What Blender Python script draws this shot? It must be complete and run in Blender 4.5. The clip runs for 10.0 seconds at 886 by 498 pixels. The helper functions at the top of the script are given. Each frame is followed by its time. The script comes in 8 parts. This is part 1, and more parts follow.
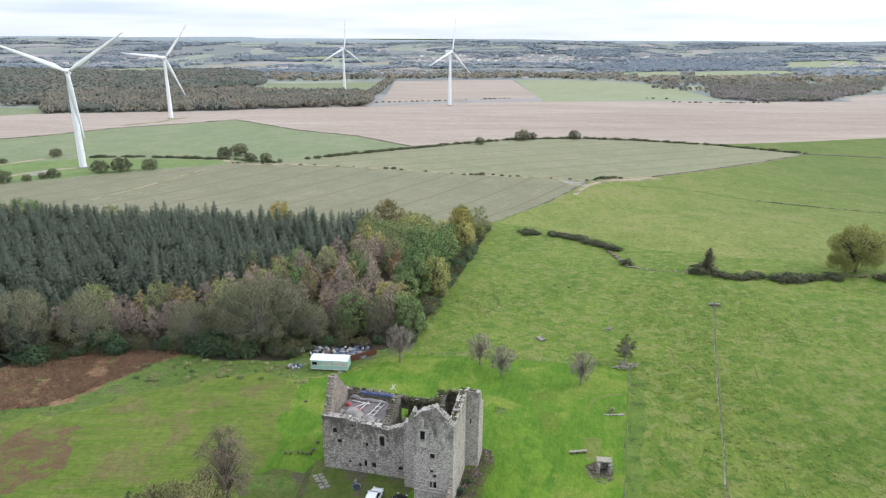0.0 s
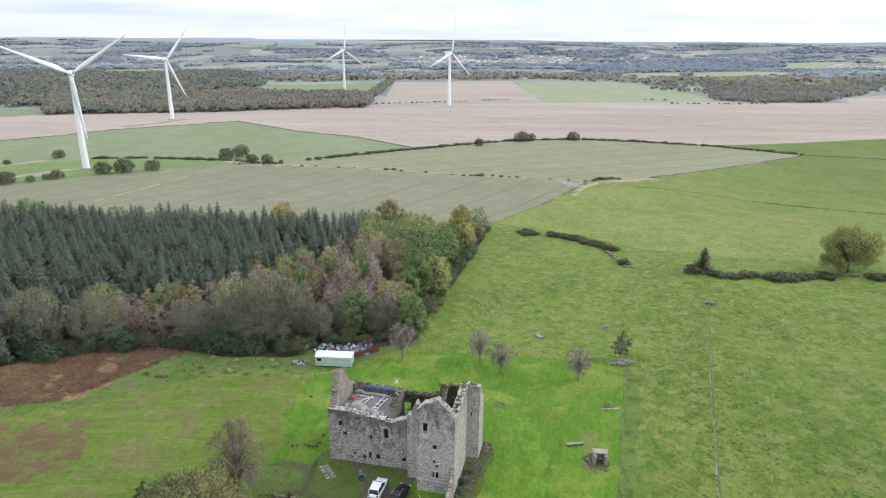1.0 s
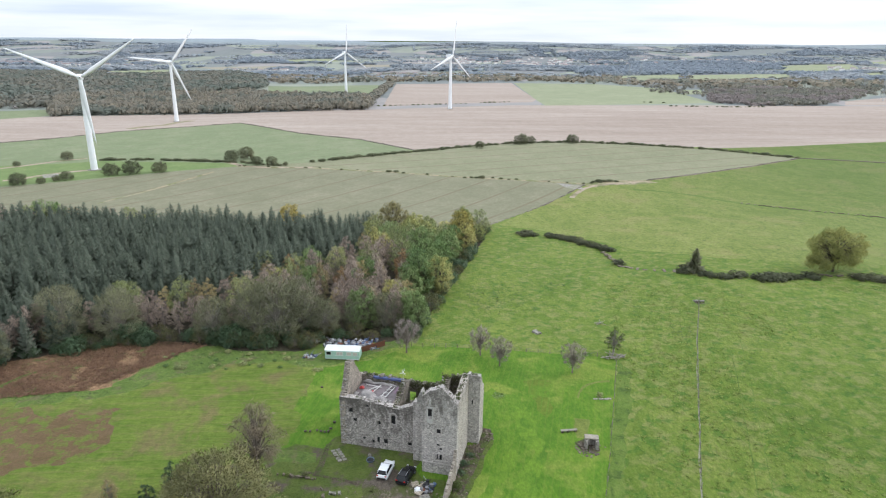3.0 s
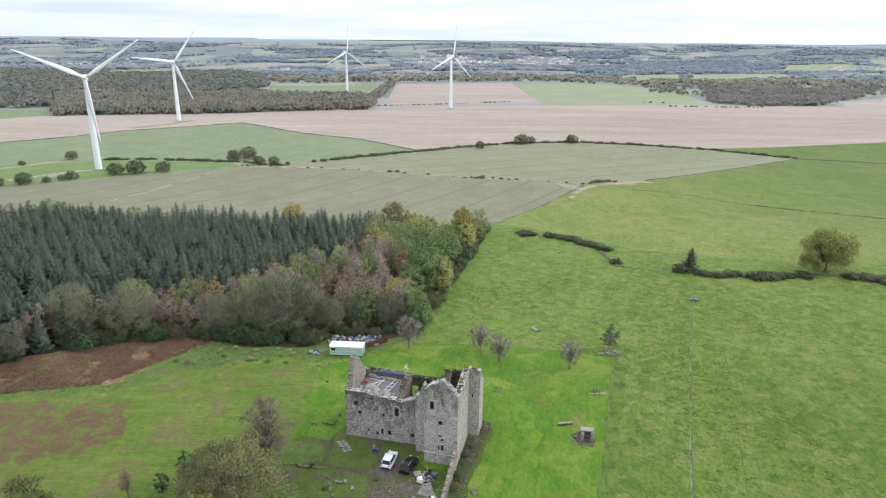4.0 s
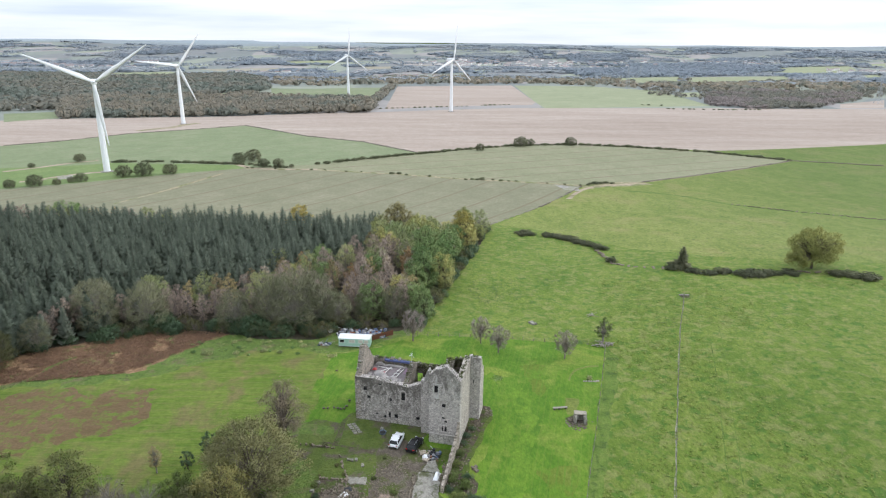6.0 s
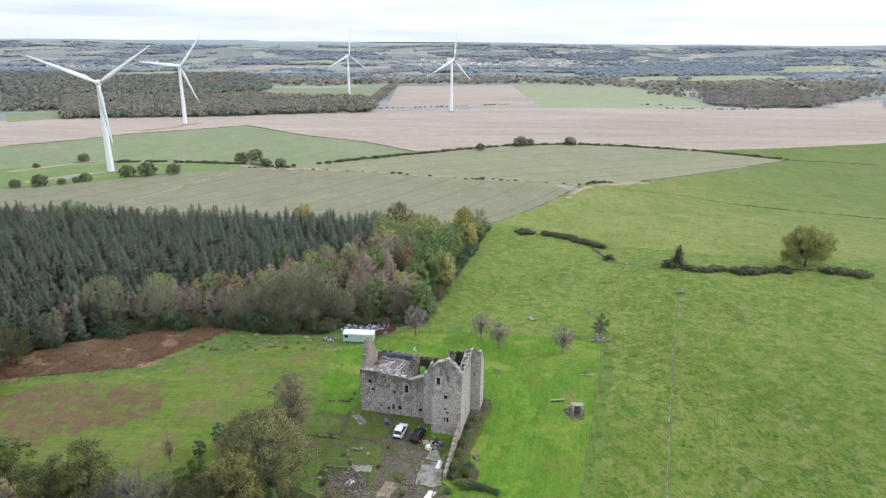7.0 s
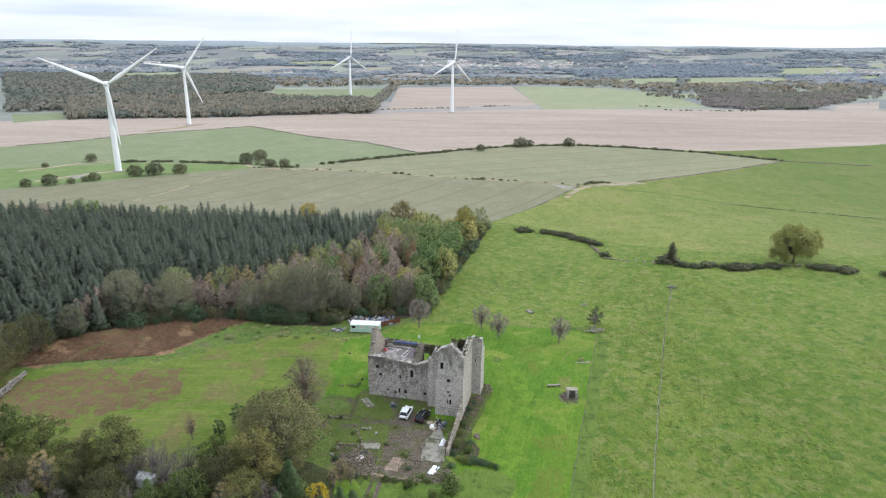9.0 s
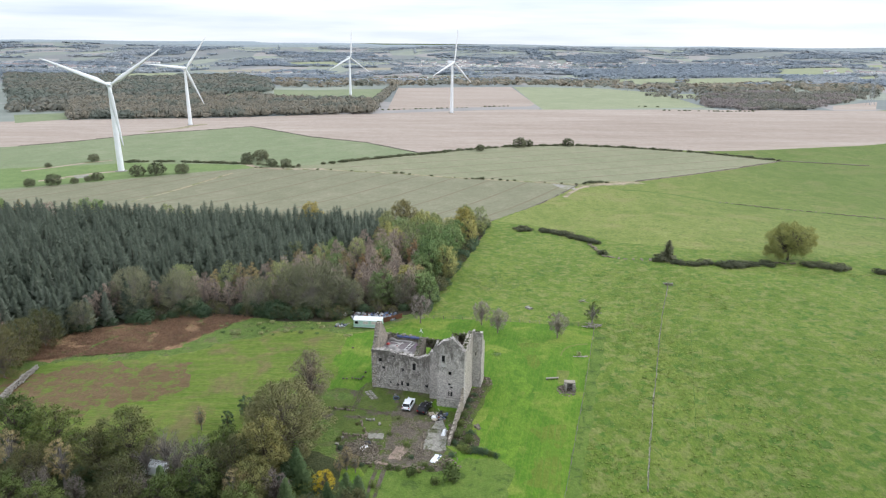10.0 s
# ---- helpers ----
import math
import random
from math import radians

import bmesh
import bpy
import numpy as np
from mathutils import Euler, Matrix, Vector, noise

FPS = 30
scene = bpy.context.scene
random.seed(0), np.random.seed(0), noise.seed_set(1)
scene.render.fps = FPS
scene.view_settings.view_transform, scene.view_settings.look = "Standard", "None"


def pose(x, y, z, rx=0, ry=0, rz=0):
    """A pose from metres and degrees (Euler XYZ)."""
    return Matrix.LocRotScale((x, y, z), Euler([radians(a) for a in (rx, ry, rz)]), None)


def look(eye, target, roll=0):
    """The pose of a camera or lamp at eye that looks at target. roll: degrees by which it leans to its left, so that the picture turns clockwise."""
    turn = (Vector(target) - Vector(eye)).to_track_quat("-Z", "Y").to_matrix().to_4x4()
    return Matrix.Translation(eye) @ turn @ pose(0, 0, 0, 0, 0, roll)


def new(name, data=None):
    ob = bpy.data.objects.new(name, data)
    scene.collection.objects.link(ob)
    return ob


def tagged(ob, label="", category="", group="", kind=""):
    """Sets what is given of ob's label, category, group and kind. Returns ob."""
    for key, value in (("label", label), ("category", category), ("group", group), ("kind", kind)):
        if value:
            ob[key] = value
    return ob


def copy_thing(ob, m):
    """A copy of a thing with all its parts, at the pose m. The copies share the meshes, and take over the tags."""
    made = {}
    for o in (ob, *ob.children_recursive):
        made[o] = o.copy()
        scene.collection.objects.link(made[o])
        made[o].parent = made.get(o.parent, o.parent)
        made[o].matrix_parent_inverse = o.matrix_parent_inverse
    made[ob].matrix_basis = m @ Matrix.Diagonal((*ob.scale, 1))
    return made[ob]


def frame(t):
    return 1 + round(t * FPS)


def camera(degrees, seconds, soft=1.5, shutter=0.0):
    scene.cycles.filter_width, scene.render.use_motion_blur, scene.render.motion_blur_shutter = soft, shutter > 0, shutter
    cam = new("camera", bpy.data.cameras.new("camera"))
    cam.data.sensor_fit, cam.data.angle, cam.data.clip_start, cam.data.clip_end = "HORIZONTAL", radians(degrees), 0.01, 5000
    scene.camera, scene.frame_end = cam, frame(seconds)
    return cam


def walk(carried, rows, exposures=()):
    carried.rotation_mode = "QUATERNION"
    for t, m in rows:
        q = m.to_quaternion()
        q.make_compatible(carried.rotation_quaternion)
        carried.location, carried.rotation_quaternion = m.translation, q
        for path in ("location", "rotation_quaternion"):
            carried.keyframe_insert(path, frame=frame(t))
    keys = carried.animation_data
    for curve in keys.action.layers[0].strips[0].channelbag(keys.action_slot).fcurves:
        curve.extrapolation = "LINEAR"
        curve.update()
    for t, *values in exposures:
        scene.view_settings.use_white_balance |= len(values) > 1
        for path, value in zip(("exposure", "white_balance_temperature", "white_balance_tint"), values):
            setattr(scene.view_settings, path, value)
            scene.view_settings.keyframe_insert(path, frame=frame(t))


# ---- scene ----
cam = camera(69.3, 10.0, soft=1.2)
PATH = [
    (0, (-0.167, -0.625, 64.393), (-0.209, 1.277, 63.776), 0.4),
    (0.5, (-0.366, -2.36, 64.807), (-0.406, -0.457, 64.19), 0.4),
    (1, (-0.464, -4.215, 65.281), (-0.504, -2.312, 64.666), 0.4),
    (1.5, (-0.578, -6.119, 65.805), (-0.618, -4.215, 65.192), 0.5),
    (2, (-0.706, -8.036, 66.344), (-0.746, -6.132, 65.732), 0.5),
    (2.5, (-0.778, -10.006, 66.885), (-0.818, -8.102, 66.274), 0.5),
    (4, (-1.011, -16.397, 69.082), (-1.052, -14.494, 68.467), 0.6),
    (4.5, (-1.069, -18.523, 69.489), (-1.109, -16.619, 68.877), 0.6),
    (5, (-1.171, -20.685, 69.852), (-1.211, -18.781, 69.242), 0.6),
    (5.5, (-1.284, -22.902, 70.181), (-1.325, -20.997, 69.573), 0.6),
    (7, (-1.592, -29.602, 71.75), (-1.634, -27.698, 71.139), 0.5),
    (7.5, (-1.764, -31.768, 72.047), (-1.806, -29.864, 71.437), 0.5),
    (8, (-1.895, -33.894, 72.338), (-1.937, -31.989, 71.729), 0.6),
    (8.5, (-1.988, -36.053, 72.62), (-2.03, -34.148, 72.011), 0.6),
    (9, (-2.07, -38.208, 72.853), (-2.112, -36.303, 72.245), 0.6),
    (9.5, (-2.206, -40.245, 73.074), (-2.247, -38.34, 72.467), 0.6),
    (10, (-2.405, -42.221, 73.266), (-2.445, -40.316, 72.659), 0.6),
]
walk(cam, [(t, look(eye, target, roll)) for t, eye, target, roll in PATH], exposures=[(0.0, 0.03, 6120, 11.3), (10.0, 0.03, 6120, 11.3)])

# ---- sky and sun: bright thin overcast, low sun ahead and to the right ----
SUN_EL, SUN_AZ = radians(30), radians(78)
world = bpy.data.worlds.new("overcast_sky")
scene.world = world
world.use_nodes = True
wn, wl = world.node_tree.nodes, world.node_tree.links
wn.clear()
w_out, w_bg = wn.new("ShaderNodeOutputWorld"), wn.new("ShaderNodeBackground")
w_sky, w_co, w_sep = wn.new("ShaderNodeTexSky"), wn.new("ShaderNodeTexCoord"), wn.new("ShaderNodeSeparateXYZ")
w_sky.sky_type, w_sky.sun_disc = "NISHITA", False
w_sky.sun_elevation, w_sky.sun_rotation = SUN_EL, SUN_AZ
w_dim = wn.new("ShaderNodeVectorMath")
w_dim.operation = "SCALE"
w_dim.inputs["Scale"].default_value = 0.09
wl.new(w_sky.outputs["Color"], w_dim.inputs[0])
w_map, w_noise = wn.new("ShaderNodeMapping"), wn.new("ShaderNodeTexNoise")
w_map.inputs["Scale"].default_value = (2.2, 2.2, 26)
w_noise.inputs["Scale"].default_value, w_noise.inputs["Detail"].default_value = 1.6, 7
wl.new(w_co.outputs["Generated"], w_map.inputs["Vector"])
wl.new(w_map.outputs["Vector"], w_noise.inputs["Vector"])
wl.new(w_co.outputs["Generated"], w_sep.inputs[0])
w_cloud = wn.new("ShaderNodeValToRGB")
w_cloud.color_ramp.elements[0].position, w_cloud.color_ramp.elements[1].position = 0.3, 0.66
w_cloud.color_ramp.elements[0].color, w_cloud.color_ramp.elements[1].color = (0.66, 0.735, 0.82, 1), (0.965, 0.985, 0.99, 1)
wl.new(w_noise.outputs["Fac"], w_cloud.inputs["Fac"])
w_rise = wn.new("ShaderNodeMapRange")
w_rise.inputs["From Min"].default_value, w_rise.inputs["From Max"].default_value = 0.0, 0.8
w_rise.inputs["To Min"].default_value, w_rise.inputs["To Max"].default_value = 1.2, 2.12
wl.new(w_sep.outputs["Z"], w_rise.inputs["Value"])
w_lit = wn.new("ShaderNodeVectorMath")
w_lit.operation = "SCALE"
wl.new(w_cloud.outputs["Color"], w_lit.inputs[0])
wl.new(w_rise.outputs["Result"], w_lit.inputs["Scale"])
w_mix = wn.new("ShaderNodeMix")
w_mix.data_type = "RGBA"
w_mix.inputs["Factor"].default_value = 0.86
wl.new(w_dim.outputs["Vector"], w_mix.inputs["A"])
wl.new(w_lit.outputs["Vector"], w_mix.inputs["B"])
wl.new(w_mix.outputs["Result"], w_bg.inputs["Color"])
wl.new(w_bg.outputs["Background"], w_out.inputs["Surface"])
w_bg.inputs["Strength"].default_value = 1.0

sun = new("sun", bpy.data.lights.new("sun", "SUN"))
sun.data.energy, sun.data.angle, sun.data.color = 1.5, radians(14), (1.0, 0.965, 0.92)
sun.matrix_world = look((math.sin(SUN_AZ) * 100, math.cos(SUN_AZ) * 100, math.tan(SUN_EL) * 100), (0, 0, 0))

# ---- materials ----
def bsdf(name, rough=0.8, metal=0.0):
    m = bpy.data.materials.new(name)
    m.use_nodes = True
    nt = m.node_tree
    p = nt.nodes["Principled BSDF"]
    p.inputs["Roughness"].default_value, p.inputs["Metallic"].default_value = rough, metal
    p.inputs["Specular IOR Level"].default_value = 0.3
    return m, nt, p


def ramp(nt, stops):
    r = nt.nodes.new("ShaderNodeValToRGB")
    e = r.color_ramp.elements
    while len(e) < len(stops):
        e.new(0.5)
    for el, (pos, col) in zip(e, stops):
        el.position, el.color = pos, (*col, 1)
    return r


def noise_tex(nt, vec, scale, detail=4, rough=0.55, distort=0.0):
    n = nt.nodes.new("ShaderNodeTexNoise")
    n.inputs["Scale"].default_value, n.inputs["Detail"].default_value = scale, detail
    n.inputs["Roughness"].default_value, n.inputs["Distortion"].default_value = rough, distort
    if vec:
        nt.links.new(vec, n.inputs["Vector"])
    return n


def calc(nt, op, a, b=0.5, c=None):
    n = nt.nodes.new("ShaderNodeMath")
    n.operation = op
    for i, v in enumerate((a, b, c)):
        if v is None:
            continue
        if isinstance(v, (int, float)):
            n.inputs[i].default_value = v
        else:
            nt.links.new(v, n.inputs[i])
    return n.outputs[0]


def blend(nt, fac, a, b, mode="MIX"):
    n = nt.nodes.new("ShaderNodeMix")
    n.data_type, n.blend_type = "RGBA", mode
    for key, v in (("Factor", fac), ("A", a), ("B", b)):
        if isinstance(v, tuple):
            n.inputs[key].default_value = (*v, 1)
        elif isinstance(v, (int, float)):
            n.inputs[key].default_value = v
        else:
            nt.links.new(v, n.inputs[key])
    return n.outputs["Result"]


def place_vec(nt, turn=0.0, stretch=(1, 1, 1), local=False):
    if local:
        src = nt.nodes.new("ShaderNodeTexCoord").outputs["Object"]
    else:
        src = nt.nodes.new("ShaderNodeNewGeometry").outputs["Position"]
    m = nt.nodes.new("ShaderNodeMapping")
    m.inputs["Rotation"].default_value = (0, 0, radians(turn))
    m.inputs["Scale"].default_value = stretch
    nt.links.new(src, m.inputs["Vector"])
    return m.outputs["Vector"]


def relief(nt, p, height, strength=0.4, dist=0.05):
    b = nt.nodes.new("ShaderNodeBump")
    b.inputs["Strength"].default_value, b.inputs["Distance"].default_value = strength, dist
    nt.links.new(height, b.inputs["Height"])
    nt.links.new(b.outputs["Normal"], p.inputs["Normal"])


def plain(name, col, rough=0.7, metal=0.0, vary=0.18, scale=3.0, local=True):
    """A paint, plastic or metal with faint dirt at two scales."""
    m, nt, p = bsdf(name, rough, metal)
    v = place_vec(nt, local=local)
    f = calc(nt, "MULTIPLY_ADD", noise_tex(nt, v, scale, 5).outputs["Fac"], 0.6, calc(nt, "MULTIPLY", noise_tex(nt, v, scale * 7, 3).outputs["Fac"], 0.4))
    lo, hi = tuple(c * (1 - vary) for c in col), tuple(min(1, c * (1 + vary)) for c in col)
    r = ramp(nt, [(0.3, lo), (0.7, hi)])
    nt.links.new(f, r.inputs["Fac"])
    nt.links.new(r.outputs["Color"], p.inputs["Base Color"])
    return m


def turf(name, stops, big=0.03, mid=0.35, fine=2.5, turn=0.0, stretch=(1, 1, 1), rows=None, patch=None, tuft=None, bump=0.5, light_drift=None, calm=1.0):
    """Grassland or soil: a colour ramp over three sizes of noise; rows: (spacing, turn, strength, colour);
    patch: (colour, size, threshold); tuft: (colour, size, threshold) for dark clumps;
    light_drift: two tones, and the way and stretch over which brightness painted into the colour shifts between them;
    calm: how strong the grain of clods and tufts is."""
    m, nt, p = bsdf(name, 0.95)
    v = place_vec(nt, turn, stretch)
    a, b, c = (noise_tex(nt, v, s, 5, 0.6, 0.3).outputs["Fac"] for s in (big, mid, fine))
    f = calc(nt, "MULTIPLY_ADD", a, 0.30, calc(nt, "MULTIPLY_ADD", b, 0.36, calc(nt, "MULTIPLY", c, 0.34)))
    f = calc(nt, "MULTIPLY_ADD", f, 1.7, -0.35)
    r = ramp(nt, stops)
    nt.links.new(f, r.inputs["Fac"])
    col = r.outputs["Color"]
    flat = place_vec(nt)
    if patch:
        n = noise_tex(nt, flat, 1.0 / patch[1], 6, 0.62, 0.4).outputs["Fac"]
        k = nt.nodes.new("ShaderNodeMapRange")
        k.inputs["From Min"].default_value, k.inputs["From Max"].default_value = patch[2] - 0.05, patch[2] + 0.07
        nt.links.new(n, k.inputs["Value"])
        col = blend(nt, k.outputs["Result"], col, blend(nt, c, tuple(q * 0.7 for q in patch[0]), tuple(q * 1.3 for q in patch[0])))
    if tuft:
        n = noise_tex(nt, flat, 1.0 / tuft[1], 3, 0.5, 0.8).outputs["Fac"]
        k = nt.nodes.new("ShaderNodeMapRange")
        k.inputs["From Min"].default_value, k.inputs["From Max"].default_value = tuft[2], tuft[2] + 0.1
        nt.links.new(n, k.inputs["Value"])
        col = blend(nt, calc(nt, "MULTIPLY", k.outputs["Result"], 0.75), col, tuft[0])
    for spacing, way, strength, colour in rows or ():
        thin = 0.975 if spacing > 10 else 0.80
        w = nt.nodes.new("ShaderNodeTexWave")
        w.inputs["Scale"].default_value = math.pi / 10 / spacing
        w.inputs["Distortion"].default_value, w.inputs["Detail"].default_value = 0.5, 2
        w.inputs["Detail Scale"].default_value = 0.4
        nt.links.new(place_vec(nt, way), w.inputs["Vector"])
        k = nt.nodes.new("ShaderNodeMapRange")
        k.inputs["From Min"].default_value, k.inputs["From Max"].default_value = thin, 1.0
        nt.links.new(w.outputs["Fac"], k.inputs["Value"])
        col = blend(nt, calc(nt, "MULTIPLY", calc(nt, "MULTIPLY", k.outputs["Result"], b), strength * 2), col, colour)
    if light_drift:
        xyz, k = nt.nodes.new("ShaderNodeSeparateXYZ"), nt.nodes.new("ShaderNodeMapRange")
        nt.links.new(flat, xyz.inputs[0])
        # wet and dry are the start and end tones of the painted light
        wet, dry, wx, wy, start, stop = light_drift
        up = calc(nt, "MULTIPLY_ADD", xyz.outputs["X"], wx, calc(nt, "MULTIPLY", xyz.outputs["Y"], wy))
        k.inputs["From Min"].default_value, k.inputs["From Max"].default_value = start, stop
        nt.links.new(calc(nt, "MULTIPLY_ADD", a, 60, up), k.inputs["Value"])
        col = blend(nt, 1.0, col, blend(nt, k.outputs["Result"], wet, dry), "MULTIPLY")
    grain = noise_tex(nt, flat, fine * 2.6, 3, 0.6)
    col = blend(nt, 1.0, col, blend(nt, grain.outputs["Fac"], tuple(1 - calm * q for q in (0.45, 0.44, 0.45)), tuple(1 + calm * q for q in (0.45, 0.44, 0.45))), "MULTIPLY")
    clod = noise_tex(nt, place_vec(nt, turn, (1, 0.6, 1)), fine * 0.55, 4, 0.75)
    col = blend(nt, 1.0, col, blend(nt, clod.outputs["Fac"], tuple(1 - calm * q for q in (0.50, 0.45, 0.52)), tuple(1 + calm * q for q in (0.50, 0.45, 0.52))), "MULTIPLY")
    nt.links.new(col, p.inputs["Base Color"])
    if bump:
        relief(nt, p, calc(nt, "ADD", b, c), bump, 0.4)
    return m


def leafy(name, stops, rough=0.7, through_light=0.3, patch=0.9):
    """Leaves or needles: colour varies from leaf to leaf and from tree to tree."""
    m, nt, p = bsdf(name, rough)
    geo, obj = nt.nodes.new("ShaderNodeNewGeometry"), nt.nodes.new("ShaderNodeObjectInfo")
    clump = noise_tex(nt, geo.outputs["Position"], patch, 2).outputs["Fac"]
    f = calc(nt, "MULTIPLY_ADD", geo.outputs["Random Per Island"], 0.24, calc(nt, "MULTIPLY_ADD", obj.outputs["Random"], 0.5, calc(nt, "MULTIPLY_ADD", clump, 0.9, -0.27)))
    f = calc(nt, "ADD", f, -0.05)
    r = ramp(nt, stops)
    nt.links.new(f, r.inputs["Fac"])
    n = noise_tex(nt, geo.outputs["Position"], 0.25, 3)
    col = blend(nt, 1.0, r.outputs["Color"], blend(nt, n.outputs["Fac"], (0.6, 0.62, 0.6), (1.35, 1.3, 1.25)), "MULTIPLY")
    nt.links.new(col, p.inputs["Base Color"])
    if through_light:
        t = nt.nodes.new("ShaderNodeBsdfTranslucent")
        s = nt.nodes.new("ShaderNodeMixShader")
        s.inputs["Fac"].default_value = through_light
        nt.links.new(col, t.inputs["Color"])
        nt.links.new(p.outputs["BSDF"], s.inputs[1])
        nt.links.new(t.outputs["BSDF"], s.inputs[2])
        nt.links.new(s.outputs["Shader"], nt.nodes["Material Output"].inputs["Surface"])
    return m


def masonry(name, light, dark, mortar, size=0.36, stain=(0.095, 0.086, 0.074), amount=0.6, stain_at=0.5, moss=0.0, head=None):
    """Random rubble on the mesh's own metre map: stones of many greys in pale joints, with broad weather stains;
    head: heights between which the algae on the exposed upper courses thickens."""
    m, nt, p = bsdf(name, 0.92)
    uv = nt.nodes.new("ShaderNodeUVMap").outputs["UV"]
    wob = noise_tex(nt, uv, 2.4, 3)
    add = nt.nodes.new("ShaderNodeVectorMath")
    add.operation = "MULTIPLY_ADD"
    nt.links.new(wob.outputs["Color"], add.inputs[0])
    add.inputs[1].default_value = (0.05, 0.05, 0)
    nt.links.new(uv, add.inputs[2])
    mp = nt.nodes.new("ShaderNodeMapping")
    mp.inputs["Scale"].default_value = (1.0 / size, 1.75 / size, 1)
    nt.links.new(add.outputs["Vector"], mp.inputs["Vector"])
    cell, edge = nt.nodes.new("ShaderNodeTexVoronoi"), nt.nodes.new("ShaderNodeTexVoronoi")
    edge.feature = "DISTANCE_TO_EDGE"
    for v in (cell, edge):
        v.inputs["Scale"].default_value, v.inputs["Randomness"].default_value = 1.0, 0.85
        nt.links.new(mp.outputs["Vector"], v.inputs["Vector"])
    sep = nt.nodes.new("ShaderNodeSeparateColor")
    nt.links.new(cell.outputs["Color"], sep.inputs["Color"])
    mid = tuple((a + b) / 2 for a, b in zip(light, dark))
    r = ramp(nt, [(0.0, tuple(c * 0.72 for c in dark)), (0.22, dark), (0.6, mid), (0.88, light), (1.0, tuple(min(0.8, c * 1.12) for c in light))])
    nt.links.new(sep.outputs["Red"], r.inputs["Fac"])
    joint = nt.nodes.new("ShaderNodeMapRange")
    joint.inputs["From Min"].default_value, joint.inputs["From Max"].default_value = 0.02, 0.09
    nt.links.new(edge.outputs["Distance"], joint.inputs["Value"])
    col = blend(nt, joint.outputs["Result"], mortar, r.outputs["Color"])
    g1 = noise_tex(nt, uv, 9.0, 5, 0.7)
    col = blend(nt, 1.0, col, blend(nt, g1.outputs["Fac"], (0.45, 0.45, 0.45), (1.56, 1.55, 1.53)), "MULTIPLY")
    for scale, squash, lo, hi, k, tone in ((0.55, 0.7, stain_at - 0.02, stain_at + 0.13, amount, stain), (1.9, 0.45, 0.53, 0.63, amount * 0.8, tuple(c * 1.1 for c in stain)), (1.1, 1.0, 0.60, 0.72, 0.45, (0.58, 0.56, 0.52))):
        st = nt.nodes.new("ShaderNodeMapping")
        st.inputs["Scale"].default_value = (1.0, squash, 1)
        st.inputs["Location"].default_value = (scale * 13, scale * 7, 0)
        nt.links.new(uv, st.inputs["Vector"])
        blot = noise_tex(nt, st.outputs["Vector"], scale, 7, 0.68, 0.4)
        q = nt.nodes.new("ShaderNodeMapRange")
        q.inputs["From Min"].default_value, q.inputs["From Max"].default_value = lo, hi
        spread = blot.outputs["Fac"]
        if head and tone[0] < 0.2:
            uvs, up = nt.nodes.new("ShaderNodeSeparateXYZ"), nt.nodes.new("ShaderNodeMapRange")
            nt.links.new(uv, uvs.inputs[0])
            up.inputs["From Min"].default_value, up.inputs["From Max"].default_value = head
            up.inputs["To Min"].default_value, up.inputs["To Max"].default_value = -0.03, 0.13
            nt.links.new(uvs.outputs["Y"], up.inputs["Value"])
            spread = calc(nt, "ADD", spread, up.outputs["Result"])
        nt.links.new(spread, q.inputs["Value"])
        col = blend(nt, calc(nt, "MULTIPLY", q.outputs["Result"], k), col, tone)
    if moss:
        mo = noise_tex(nt, uv, 0.9, 6, 0.7)
        k2 = nt.nodes.new("ShaderNodeMapRange")
        k2.inputs["From Min"].default_value, k2.inputs["From Max"].default_value = 0.66 - moss * 0.3, 0.74 - moss * 0.3
        nt.links.new(mo.outputs["Fac"], k2.inputs["Value"])
        col = blend(nt, calc(nt, "MULTIPLY", k2.outputs["Result"], 0.7), col, (0.085, 0.09, 0.035))
    nt.links.new(col, p.inputs["Base Color"])
    relief(nt, p, calc(nt, "MULTIPLY_ADD", joint.outputs["Result"], 0.6, calc(nt, "MULTIPLY", g1.outputs["Fac"], 0.7)), 0.9, 0.07)
    return m

